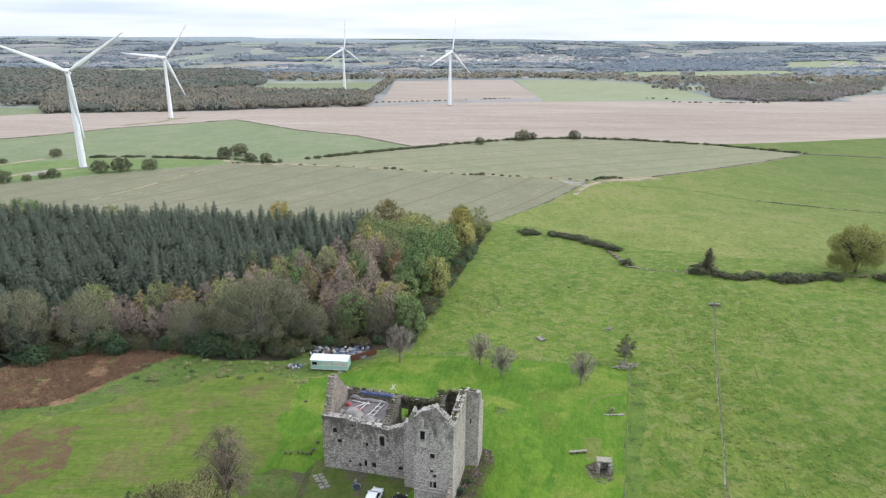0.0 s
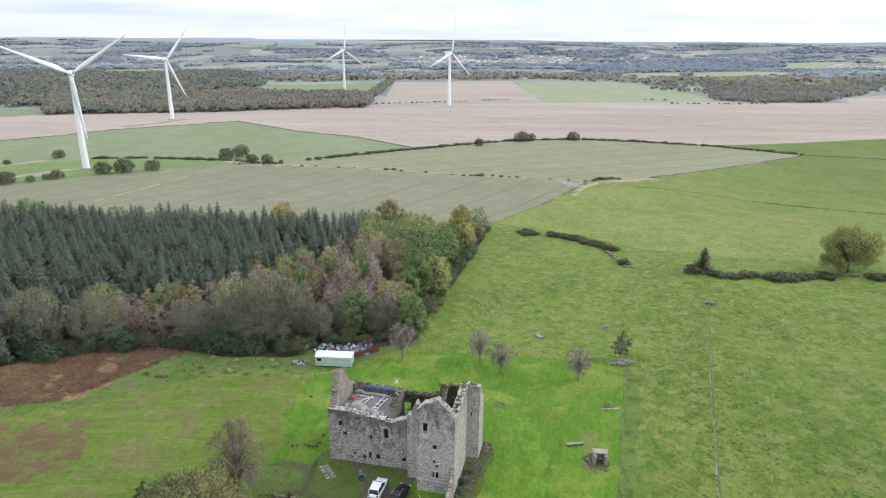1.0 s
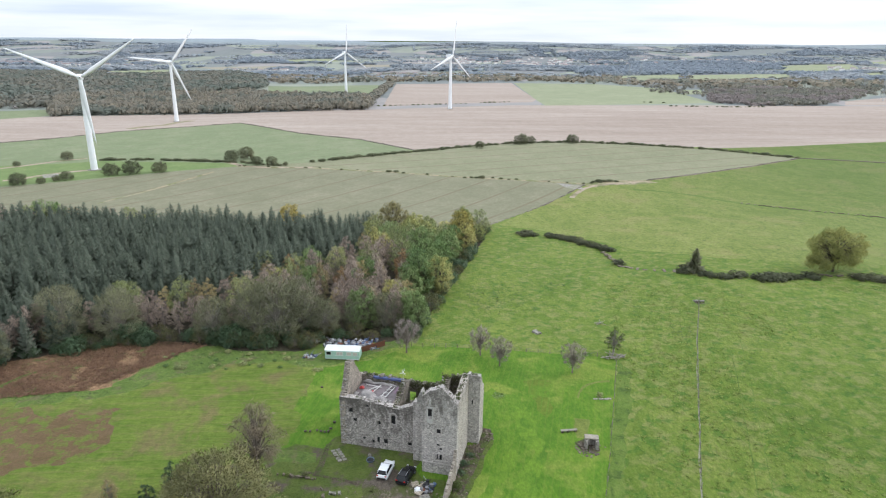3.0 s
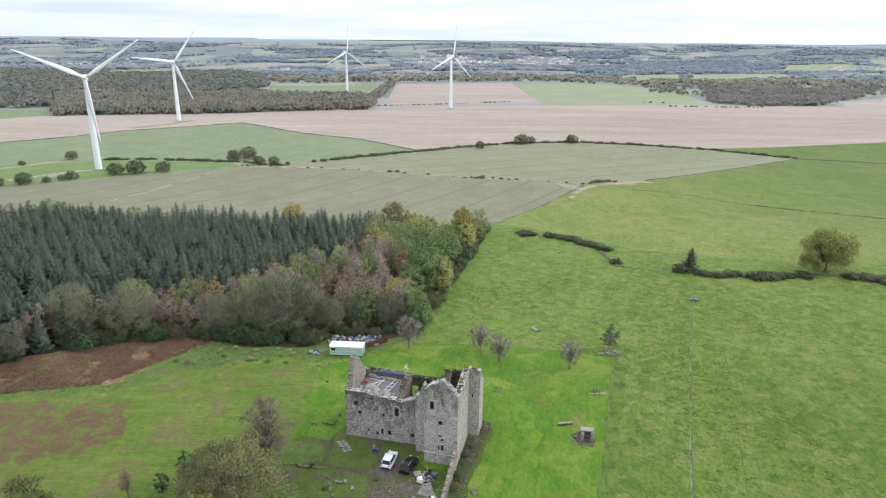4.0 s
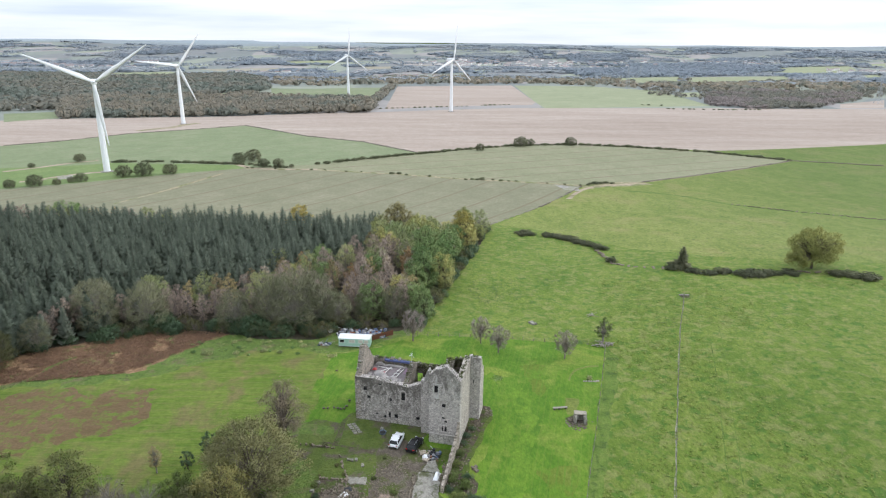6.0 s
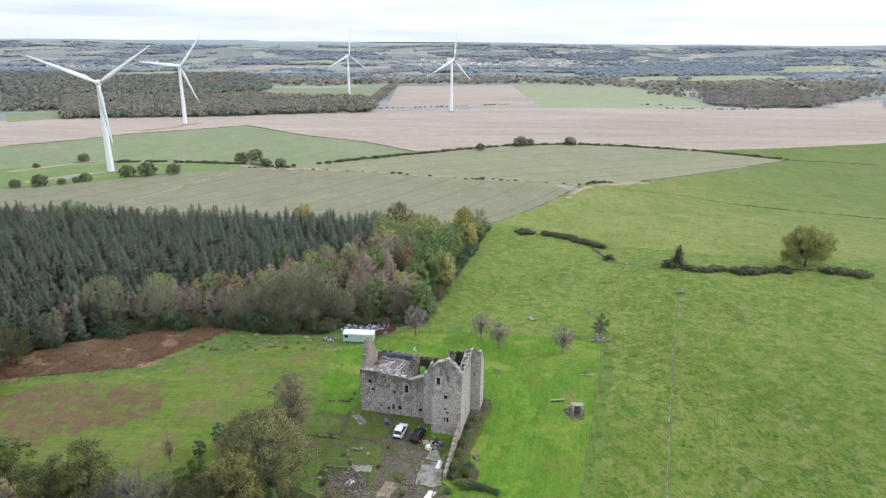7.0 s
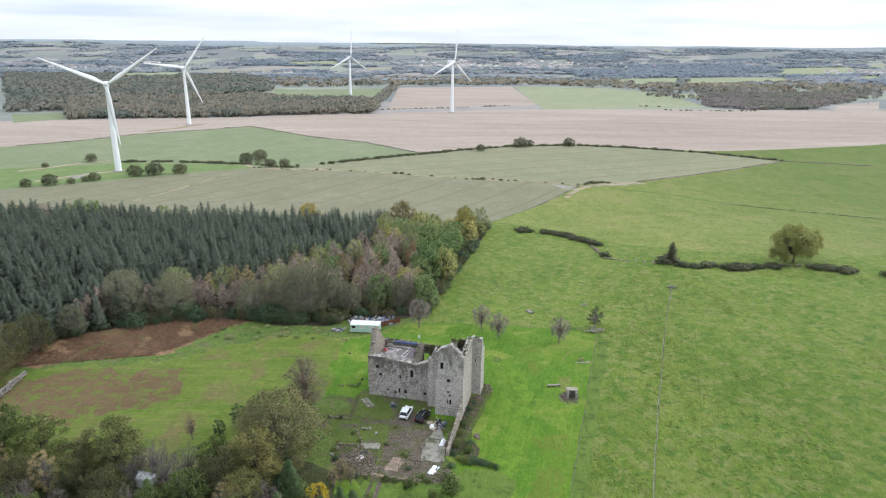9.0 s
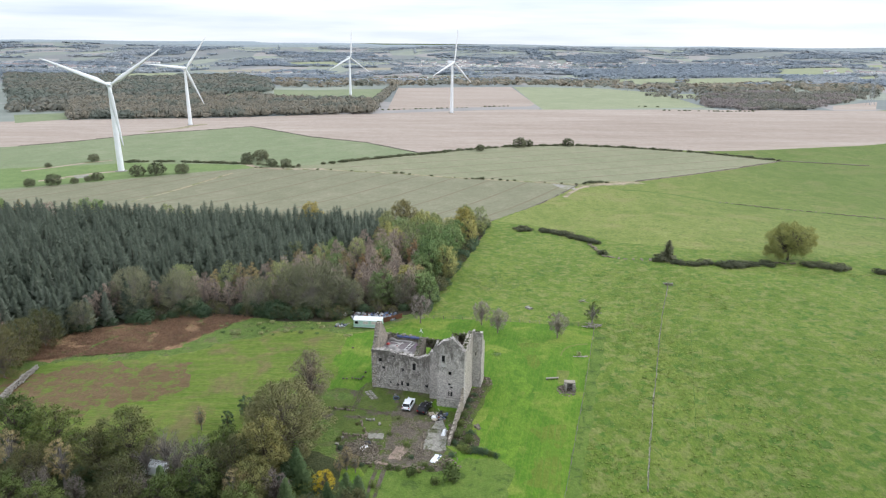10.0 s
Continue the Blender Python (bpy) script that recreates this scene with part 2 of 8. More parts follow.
# ---- mesh tools ----
class Geo:
    """Gathers vertices and faces, with a metre map per face corner where it is given."""

    def __init__(self):
        self.v, self.f, self.uv, self.mi, self.way = [], [], [], [], []

    def add(self, verts, faces, uvs=None, mi=0):
        n = len(self.v)
        self.v.extend(verts)
        for i, f in enumerate(faces):
            self.f.append(tuple(n + k for k in f))
            self.uv.append(uvs[i] if uvs else None)
            self.mi.append(mi)

    def box(self, c, s, turn=0.0, lean=0.0, mi=0, taper=1.0):
        cx, cy, cz = c
        hx, hy, hz = s[0] / 2, s[1] / 2, s[2] / 2
        ca, sa = math.cos(turn), math.sin(turn)
        vs = []
        for dz in (-1, 1):
            k = taper if dz > 0 else 1.0
            for dx, dy in ((-1, -1), (1, -1), (1, 1), (-1, 1)):
                x, y, z = dx * hx * k, dy * hy * k, dz * hz + dx * hx * lean
                vs.append((cx + x * ca - y * sa, cy + x * sa + y * ca, cz + z))
        self.add(vs, [(3, 2, 1, 0), (4, 5, 6, 7), (0, 1, 5, 4), (1, 2, 6, 5), (2, 3, 7, 6), (3, 0, 4, 7)], mi=mi)

    def tube(self, p0, p1, r0, r1, n=6, caps=False, mi=0):
        a, b = Vector(p0), Vector(p1)
        d = b - a
        if d.length < 1e-6:
            return
        d.normalize()
        s = d.orthogonal().normalized()
        t = d.cross(s)
        vs = []
        for c, r in ((a, r0), (b, r1)):
            for i in range(n):
                w = 2 * math.pi * i / n
                vs.append(tuple(c + (s * math.cos(w) + t * math.sin(w)) * r))
        fs = [(i, (i + 1) % n, n + (i + 1) % n, n + i) for i in range(n)]
        if caps:
            fs += [tuple(range(n - 1, -1, -1)), tuple(range(n, 2 * n))]
        self.add(vs, fs, mi=mi)

    def path(self, pts, radii, n=6, mi=0, caps=True):
        for i in range(len(pts) - 1):
            self.tube(pts[i], pts[i + 1], radii[i], radii[i + 1], n, caps and i in (0, len(pts) - 2), mi)

    def loft(self, rings, mi=0, close=True):
        """Rings of equal length, joined one to the next, capped at both ends."""
        n = len(rings[0])
        vs = [p for r in rings for p in r]
        fs = []
        for k in range(len(rings) - 1):
            for i in range(n):
                j = (i + 1) % n
                fs.append((k * n + i, k * n + j, (k + 1) * n + j, (k + 1) * n + i))
        if close:
            fs += [tuple(range(n - 1, -1, -1)), tuple(range((len(rings) - 1) * n, len(rings) * n))]
        self.add(vs, fs, mi=mi)

    def stone(self, c, s, rng, mi=0):
        """A rough lump with eight uneven corners."""
        turn = rng.uniform(0, 6.3)
        ca, sa = math.cos(turn), math.sin(turn)
        vs = []
        for dz in (-0.5, 0.5):
            for dx, dy in ((-0.5, -0.5), (0.5, -0.5), (0.5, 0.5), (-0.5, 0.5)):
                x, y, z = (q * w * rng.uniform(0.7, 1.15) for q, w in zip((dx, dy, dz), s))
                vs.append((c[0] + x * ca - y * sa, c[1] + x * sa + y * ca, c[2] + z))
        self.add(vs, [(3, 2, 1, 0), (4, 5, 6, 7), (0, 1, 5, 4), (1, 2, 6, 5), (2, 3, 7, 6), (3, 0, 4, 7)], mi=mi)

    def mesh(self, name, mats, smooth=False):
        me = bpy.data.meshes.new(name)
        me.from_pydata(self.v, [], self.f)
        for m in mats if isinstance(mats, (list, tuple)) else [mats]:
            me.materials.append(m)
        if any(self.mi):
            me.polygons.foreach_set("material_index", self.mi)
        if any(u is not None for u in self.uv):
            lay = me.uv_layers.new(name="UVMap")
            flat = []
            for f, u in zip(self.f, self.uv):
                flat.extend(c for q in (u or [(0, 0)] * len(f)) for c in q)
            lay.data.foreach_set("uv", flat)
        if smooth:
            me.polygons.foreach_set("use_smooth", [True] * len(me.polygons))
        me.update()
        if len(self.way) == len(self.v):
            me.normals_split_custom_set_from_vertices(self.way)
        return me


def slivers(geo, rng, p, way, wide, length, facing=None):
    """Thin pointed blades, one to each place p, that run along way."""
    n = len(p)
    side = np.cross(way, rng.normal(size=(n, 3)))
    side /= np.linalg.norm(side, axis=1)[:, None] + 1e-9
    if facing is not None:
        side = np.where((np.cross(side, way) * facing).sum(axis=1, keepdims=True) < 0, -side, side)
    w, l = wide * rng.uniform(0.6, 1.3, (n, 1)), length * rng.uniform(0.55, 1.35, (n, 1))
    v = np.stack((p - side * w, p + side * w, p + way * l), axis=1).reshape(-1, 3)
    k = len(geo.v)
    geo.v.extend(map(tuple, v.tolist()))
    geo.f.extend((k + 3 * i, k + 3 * i + 1, k + 3 * i + 2) for i in range(n))
    geo.uv.extend([None] * n)
    geo.mi.extend([0] * n)
    if facing is not None:
        geo.way.extend(map(tuple, np.repeat(facing, 3, axis=0).tolist()))


def unit(a):
    return a / (np.linalg.norm(a, axis=-1, keepdims=True) + 1e-9)


def thing(name, loc, label, category, group="", turn=0.0):
    ob = new(name)
    ob.empty_display_size = 0.3
    ob.matrix_basis = pose(*loc, 0, 0, turn)
    return tagged(ob, label, category, group)


def part(name, geo, mats, parent, label="", smooth=False):
    ob = new(name, geo.mesh(name, mats, smooth))
    ob.parent = parent
    return tagged(ob, label)


def solo(name, geo, mats, label, category="", kind="", group="", smooth=False):
    return tagged(new(name, geo.mesh(name, mats, smooth)), label, category, group, kind)


def smooth01(t):
    t = np.clip(t, 0.0, 1.0)
    return t * t * (3 - 2 * t)


def ground_z(x, y):
    """Height of the land: a level round the castle, falling away ahead, then far hills."""
    x, y = np.asarray(x, float), np.asarray(y, float)
    z = -13 * smooth01((y - 85) / 260) + 4.5 * smooth01((x - 10) / 110) * (1 - smooth01((y - 180) / 300))
    z = z + 6 * smooth01((y - 520) / 300) * smooth01((x + 330) / 200)
    z = z - 9 * smooth01((y - 1250) / 500)
    hill = 88 + 5 * np.sin(x / 520 + 1) + 4 * np.sin(x / 230) + 6 * smooth01(x / 3000)
    return z + hill * smooth01((y - 2500) / 2250) ** 1.15 + 9 * np.sin(x / 310 + 0.5) * np.sin(y / 260) * smooth01((y - 1700) / 900) * (1 - smooth01((y - 3900) / 700))


def gz(x, y):
    return float(ground_z(x, y))


def inside(poly, x, y):
    """Whether each of the points lies in the polygon."""
    x, y = np.asarray(x, float), np.asarray(y, float)
    hit = np.zeros(x.shape, bool)
    for (x0, y0), (x1, y1) in zip(poly, poly[1:] + poly[:1]):
        if y0 == y1:
            continue
        hit ^= ((y0 > y) != (y1 > y)) & (x < (x1 - x0) * (y - y0) / (y1 - y0) + x0)
    return hit


def along(line, step):
    """Points every step metres along a line."""
    out = []
    for (x0, y0), (x1, y1) in zip(line, line[1:]):
        n = max(1, int(math.hypot(x1 - x0, y1 - y0) / step))
        out += [(x0 + (x1 - x0) * i / n, y0 + (y1 - y0) * i / n) for i in range(n)]
    return out + [line[-1]]

# ---- ground: one sheet, cut along the field edges ----
# brightening towards the far left is haze painted into the grass
MAT_PASTURE = turf("pasture_grass", [(0.16, (0.048, 0.091, 0.008)), (0.42, (0.087, 0.136, 0.014)), (0.60, (0.133, 0.174, 0.027)), (0.82, (0.216, 0.218, 0.061))], 0.05, 0.28, 2.0,
                   tuft=((0.052, 0.115, 0.011), 2.3, 0.545), stretch=(1, 0.6, 1), turn=18, patch=((0.158, 0.177, 0.046), 3.2, 0.54), light_drift=((0.76, 0.80, 0.78), (1.06, 1.07, 1.08), -0.6, 1.0, -10, 125))
# haze lifts this paler in colour; tones then drop towards the right
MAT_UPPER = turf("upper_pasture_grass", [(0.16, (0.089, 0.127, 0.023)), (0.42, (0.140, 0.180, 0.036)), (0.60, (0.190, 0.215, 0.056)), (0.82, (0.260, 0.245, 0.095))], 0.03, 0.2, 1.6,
                 tuft=((0.062, 0.101, 0.020), 1.3, 0.57), stretch=(1, 0.5, 1), turn=18, patch=((0.203, 0.205, 0.066), 22, 0.56), light_drift=((1.04, 1.02, 1.0), (0.66, 0.76, 0.62), 1.0, 0.15, 140, 330))
MAT_LAWN = turf("mown_lawn", [(0.20, (0.043, 0.112, 0.005)), (0.5, (0.076, 0.159, 0.009)), (0.78, (0.145, 0.214, 0.021))], 0.09, 0.4, 2.6, turn=14, stretch=(1.1, 0.4, 1),
                rows=[(1.3, 12, 0.22, (0.147, 0.191, 0.031))], patch=((0.155, 0.205, 0.029), 9, 0.56), bump=0.3)
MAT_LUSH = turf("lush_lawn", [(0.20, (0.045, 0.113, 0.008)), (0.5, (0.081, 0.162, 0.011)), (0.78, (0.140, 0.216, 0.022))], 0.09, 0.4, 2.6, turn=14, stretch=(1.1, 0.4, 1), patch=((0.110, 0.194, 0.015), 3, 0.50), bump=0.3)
MAT_SWATH = turf("dry_mown_swath", [(0.20, (0.064, 0.107, 0.008)), (0.5, (0.103, 0.146, 0.015)), (0.78, (0.158, 0.187, 0.034))], 0.09, 0.4, 2.6, turn=14, stretch=(1.1, 0.4, 1),
                 rows=[(1.3, 12, 0.7, (0.085, 0.165, 0.014))], patch=((0.090, 0.172, 0.012), 5, 0.55), bump=0.3)
MAT_MEADOW = turf("cut_meadow", [(0.16, (0.046, 0.094, 0.008)), (0.42, (0.085, 0.135, 0.014)), (0.64, (0.133, 0.168, 0.029)), (0.86, (0.178, 0.180, 0.060))], 0.05, 0.25, 1.5, turn=-12, stretch=(0.3, 1.3, 1),
                  rows=[(2.6, 84, 0.3, (0.150, 0.145, 0.045))], patch=((0.140, 0.125, 0.045), 9, 0.56))
MAT_ROUGH = turf("rough_grass", [(0.20, (0.054, 0.090, 0.019)), (0.5, (0.096, 0.148, 0.027)), (0.76, (0.162, 0.195, 0.053))], 0.06, 0.5, 2.0, patch=((0.126, 0.121, 0.053), 3.4, 0.585), tuft=((0.048, 0.073, 0.019), 2.0, 0.58), bump=0.9)
MAT_DARKGREEN = turf("long_dark_grass", [(0.22, (0.063, 0.109, 0.015)), (0.5, (0.094, 0.149, 0.022)), (0.78, (0.149, 0.186, 0.041))], 0.05, 0.4, 2.4, tuft=((0.044, 0.077, 0.014), 2.6, 0.56))
MAT_CROP = turf("young_cereal", [(0.25, (0.153, 0.153, 0.091)), (0.5, (0.194, 0.189, 0.117)), (0.75, (0.247, 0.229, 0.153))], 0.012, 0.08, 0.7,
                rows=[(24, 31, 0.7, (0.157, 0.128, 0.078)), (6.0, 31, 0.22, (0.168, 0.148, 0.095))], bump=0.2, calm=0.4)
MAT_CROP_FAR = turf("young_cereal_grey", [(0.25, (0.173, 0.180, 0.101)), (0.5, (0.215, 0.215, 0.126)), (0.75, (0.262, 0.244, 0.160))], 0.010, 0.07, 0.6,
                    rows=[(24, 66, 0.7, (0.168, 0.133, 0.086))], bump=0.2, calm=0.4)
MAT_FIELD_GREEN = turf("winter_barley", [(0.25, (0.143, 0.178, 0.087)), (0.5, (0.182, 0.213, 0.111)), (0.75, (0.242, 0.249, 0.153))], 0.010, 0.06, 0.6, rows=[(24, 40, 0.4, (0.168, 0.164, 0.100))], bump=0.2, calm=0.4)
MAT_PADDOCK = turf("turbine_paddock", [(0.25, (0.112, 0.165, 0.050)), (0.5, (0.145, 0.200, 0.066)), (0.75, (0.200, 0.240, 0.095))], 0.012, 0.08, 0.6, bump=0.2, calm=0.4)
MAT_SOIL = turf("harrowed_soil", [(0.25, (0.272, 0.213, 0.171)), (0.5, (0.344, 0.279, 0.231)), (0.75, (0.417, 0.348, 0.294))], 0.006, 0.03, 0.4, turn=6, stretch=(0.25, 1.4, 1),
                rows=[(22, 80, 0.5, (0.24, 0.175, 0.135))], bump=0.2, calm=0.4)
MAT_BRACKEN = turf("dead_bracken", [(0.25, (0.109, 0.065, 0.035)), (0.5, (0.228, 0.136, 0.074)), (0.75, (0.365, 0.236, 0.132))], 0.1, 0.7, 3.5, patch=((0.142, 0.162, 0.049), 3.5, 0.575), bump=1.0)
MAT_BROWN = turf("scorched_turf", [(0.16, (0.071, 0.074, 0.017)), (0.34, (0.112, 0.075, 0.034)), (0.74, (0.161, 0.107, 0.059))], 0.08, 0.45, 3.0, turn=-14, stretch=(0.45, 1.2, 1),
                 patch=((0.105, 0.140, 0.022), 2.6, 0.535))
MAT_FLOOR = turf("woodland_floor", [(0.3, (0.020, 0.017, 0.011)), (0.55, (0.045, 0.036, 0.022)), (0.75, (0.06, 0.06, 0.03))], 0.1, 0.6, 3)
# worn turf with earth patches; the castle's soft shade is painted in too
MAT_WORN_SHADE = turf("worn_shaded_lawn", [(0.22, (0.047, 0.077, 0.012)), (0.5, (0.079, 0.110, 0.019)), (0.78, (0.124, 0.137, 0.039))], 0.08, 0.5, 2.4, patch=((0.101, 0.080, 0.063), 4.2, 0.57), bump=0.7)
# tree shade over the copse floor is put into this dark green
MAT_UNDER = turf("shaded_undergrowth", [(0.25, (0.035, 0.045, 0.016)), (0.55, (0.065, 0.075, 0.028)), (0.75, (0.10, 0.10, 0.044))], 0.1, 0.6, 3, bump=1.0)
MAT_GRAVEL = turf("earth_and_gravel", [(0.28, (0.071, 0.057, 0.041)), (0.5, (0.119, 0.097, 0.075)), (0.72, (0.200, 0.169, 0.136))], 0.15, 0.9, 5.0, patch=((0.081, 0.096, 0.027), 3.2, 0.52), bump=0.8)
MAT_EARTH = turf("bare_earth", [(0.3, (0.051, 0.038, 0.027)), (0.5, (0.093, 0.072, 0.051)), (0.72, (0.162, 0.132, 0.093))], 0.2, 1.0, 5, patch=((0.072, 0.098, 0.022), 2.0, 0.50), bump=0.9)
MAT_TRACK = turf("pale_farm_track", [(0.3, (0.249, 0.194, 0.141)), (0.5, (0.333, 0.264, 0.194)), (0.72, (0.416, 0.343, 0.264))], 0.05, 0.3, 2, patch=((0.139, 0.141, 0.053), 9, 0.6))
MAT_DRY = turf("dry_grass_bank", [(0.25, (0.097, 0.126, 0.022)), (0.5, (0.132, 0.162, 0.032)), (0.75, (0.176, 0.203, 0.047))], 0.1, 0.6, 3)
MAT_DEADGRASS = turf("bleached_dead_grass", [(0.25, (0.148, 0.148, 0.088)), (0.5, (0.221, 0.214, 0.148)), (0.75, (0.295, 0.281, 0.214))], 0.3, 1.2, 4, patch=((0.096, 0.125, 0.037), 2.5, 0.52))
MAT_DRYBANK = turf("tan_bank", [(0.25, (0.180, 0.150, 0.084)), (0.5, (0.288, 0.240, 0.150)), (0.75, (0.396, 0.336, 0.228))], 0.05, 0.3, 1.0, patch=((0.144, 0.162, 0.060), 6, 0.52))
MAT_FARFIELD = turf("stubble", [(0.25, (0.24, 0.22, 0.16)), (0.75, (0.32, 0.29, 0.22))], 0.01, 0.05, 0.5, bump=0)
# haze over the last hills is put into this blue-grey
MAT_HAZYHILL = turf("hazy_hill_ground", [(0.25, (0.175, 0.205, 0.215)), (0.5, (0.215, 0.245, 0.255)), (0.75, (0.255, 0.285, 0.27))], 0.004, 0.02, 0.1, bump=0)
MAT_BARLEY = turf("thin_winter_barley", [(0.25, (0.20, 0.225, 0.125)), (0.5, (0.245, 0.265, 0.155)), (0.75, (0.30, 0.305, 0.195))], 0.010, 0.06, 0.6, rows=[(24, 40, 0.4, (0.22, 0.21, 0.13))], bump=0.2, calm=0.4)
MAT_WET = turf("wet_mud", [(0.3, (0.17, 0.15, 0.125)), (0.72, (0.36, 0.335, 0.305))], 0.1, 0.6, 3, patch=((0.20, 0.19, 0.12), 5, 0.48))
MAT_WET.node_tree.nodes["Principled BSDF"].inputs["Roughness"].default_value = 0.5


def far_farmland():
    """Distant patchwork of pasture, stubble and rough ground, one tone to each field."""
    m, nt, p = bsdf("far_farmland", 0.95)
    v = place_vec(nt, 14, (0.0052, 0.0030, 0))
    vo = nt.nodes.new("ShaderNodeTexVoronoi")
    vo.inputs["Scale"].default_value, vo.inputs["Randomness"].default_value = 1.0, 0.9
    nt.links.new(v, vo.inputs["Vector"])
    sep = nt.nodes.new("ShaderNodeSeparateColor")
    nt.links.new(vo.outputs["Color"], sep.inputs["Color"])
    # field tones greyed, so the haze over the plain sits in them
    r = ramp(nt, [(0.0, (0.19, 0.205, 0.19)), (0.28, (0.225, 0.245, 0.205)), (0.5, (0.205, 0.21, 0.20)), (0.68, (0.265, 0.285, 0.22)), (0.84, (0.30, 0.28, 0.255)), (1.0, (0.20, 0.205, 0.195))])
    r.color_ramp.interpolation = "CONSTANT"
    nt.links.new(sep.outputs["Red"], r.inputs["Fac"])
    n = noise_tex(nt, place_vec(nt), 0.02, 5)
    nt.links.new(blend(nt, 1.0, r.outputs["Color"], blend(nt, n.outputs["Fac"], (0.70, 0.70, 0.74), (1.15, 1.15, 1.17)), "MULTIPLY"), p.inputs["Base Color"])
    return m


MAT_FARM = far_farmland()

EDGE_A = [(-377.4, 498.4), (-347.6, 526.9), (-310.8, 582.0), (-223.0, 643.1), (-142.8, 574.4), (-86.2, 545.9), (-35.1, 491.9)]
EDGE_B = [(-102.3, 433.3), (-73.2, 457.0), (-34.6, 483.6), (13.0, 516.4), (45.0, 534.6), (97.7, 545.2), (144.9, 536.7), (204.5, 514.5), (257.0, 475.4)]
EDGE_C = [(-149.1, 414.4), (-97.7, 412.0), (-46.2, 401.6), (-4.6, 389.4), (31.5, 382.3), (75.4, 367.9), (116.5, 379.6), (152.5, 402.4), (204.3, 437.3), (257.0, 475.4)]
EDGE_D = [(-266.3, 337.9), (-229.7, 361.3), (-189.4, 389.3), (-149.1, 414.4)]
EDGE_E = [(74.8, 364.4), (44.3, 311.6), (15.1, 267.3)]
EDGE_F = [(-496.9, 670.9), (-448.3, 692.9), (-334.5, 723.2), (-238.7, 732.8), (-109.0, 749.6), (63.0, 818.8), (287.7, 847.0), (569.6, 866.3)]
EDGE_TOP = [(216.4, 521.4), (285.8, 539.1), (386.7, 571.5)]
WOOD_FRONT = [(-104.0, 107.2), (-99.2, 111.8), (-88.7, 116.9), (-72.1, 122.7), (-60.9, 123.2), (-50.4, 121.3), (-36.4, 121.0), (-31.9, 126.4), (-17.5, 126.4), (-11.3, 130.0), (-7.6, 146.8), (-4.0, 166.8), (3.6, 202.2), (12.3, 250.2)]
LAWN_FENCE = [(-11.0, 124.9), (8.0, 124.1), (34.3, 119.8), (35.3, 118.2)]
LAWN_SIDE = [(35.4, 117.5), (26.9, 85.3), (21.5, 66.0), (17.4, 51.1)]
DYKE = [(66.4, 153.6), (56.2, 126.0), (46.6, 98.0), (39.9, 77.9), (34.8, 62.2), (31.3, 51.0)]
far_left, far_right = EDGE_F[0], EDGE_F[-1]
WOOD = [(-150, 80), (-118, 96)] + WOOD_FRONT + [(14, 262), (-6, 240), (-45, 232), (-100, 234), (-150, 240), (-230, 250), (-230, 120)]
FAR_OPEN = [[(262.4, 1786.4), (321.0, 1881.3), (330.1, 1771.7), (258.2, 1695.5)], [(383.8, 1782.5), (455.2, 1852.0), (652.1, 1954.2), (500.4, 1489.5), (438.0, 1467.6)], [(668.4, 1928.6), (1082.7, 2176.3), (890.0, 1803.1), (627.4, 1534.3), (502.5, 1450.9)], [(1255.0, 2657.7), (1750.8, 3009.0), (1548.0, 2596.5), (1239.3, 2333.5), (1150.9, 2312.6)],
            [(1372.0, 2293.3), (1532.3, 2403.7), (1266.9, 1978.5), (1159.5, 1904.1)], [(1919.2, 3171.2), (2056.5, 3249.6), (1914.6, 3018.3), (1781.5, 2913.4)], [(321.8, 1175.4), (365.7, 1197.5), (347.7, 1123.2), (313.6, 1104.6)], [(378.8, 1141.7), (425.6, 1163.2), (396.6, 1055.0), (358.1, 1037.6)],
            [(-1075.8, 1969.3), (-949.1, 2135.0), (-812.7, 1938.5), (-794.8, 1745.1), (-917.4, 1714.8)], [(-955.2, 2362.6), (-670.3, 2489.2), (-630.7, 2338.4), (-791.7, 2217.6)], [(-776.6, 2894.7), (-581.1, 3048.0), (-511.8, 2806.4), (-667.0, 2651.6)], [(-403.5, 950.8), (-406.5, 1103.7), (-349.6, 1126.5), (-348.8, 1060.5), (-383.9, 933.4)], [(-388.5, 2620.2), (-78.6, 2788.5), (-50.5, 2572.4), (-347.3, 2483.5)]]


def strip(line, half):
    """A band along a line, half wide to either side."""
    left, right = [], []
    for i, (x, y) in enumerate(line):
        (x0, y0), (x1, y1) = line[max(0, i - 1)], line[min(len(line) - 1, i + 1)]
        n = math.hypot(x1 - x0, y1 - y0)
        dx, dy = -(y1 - y0) / n * half, (x1 - x0) / n * half
        left.append((x + dx, y + dy))
        right.append((x - dx, y - dy))
    return left + right[::-1]


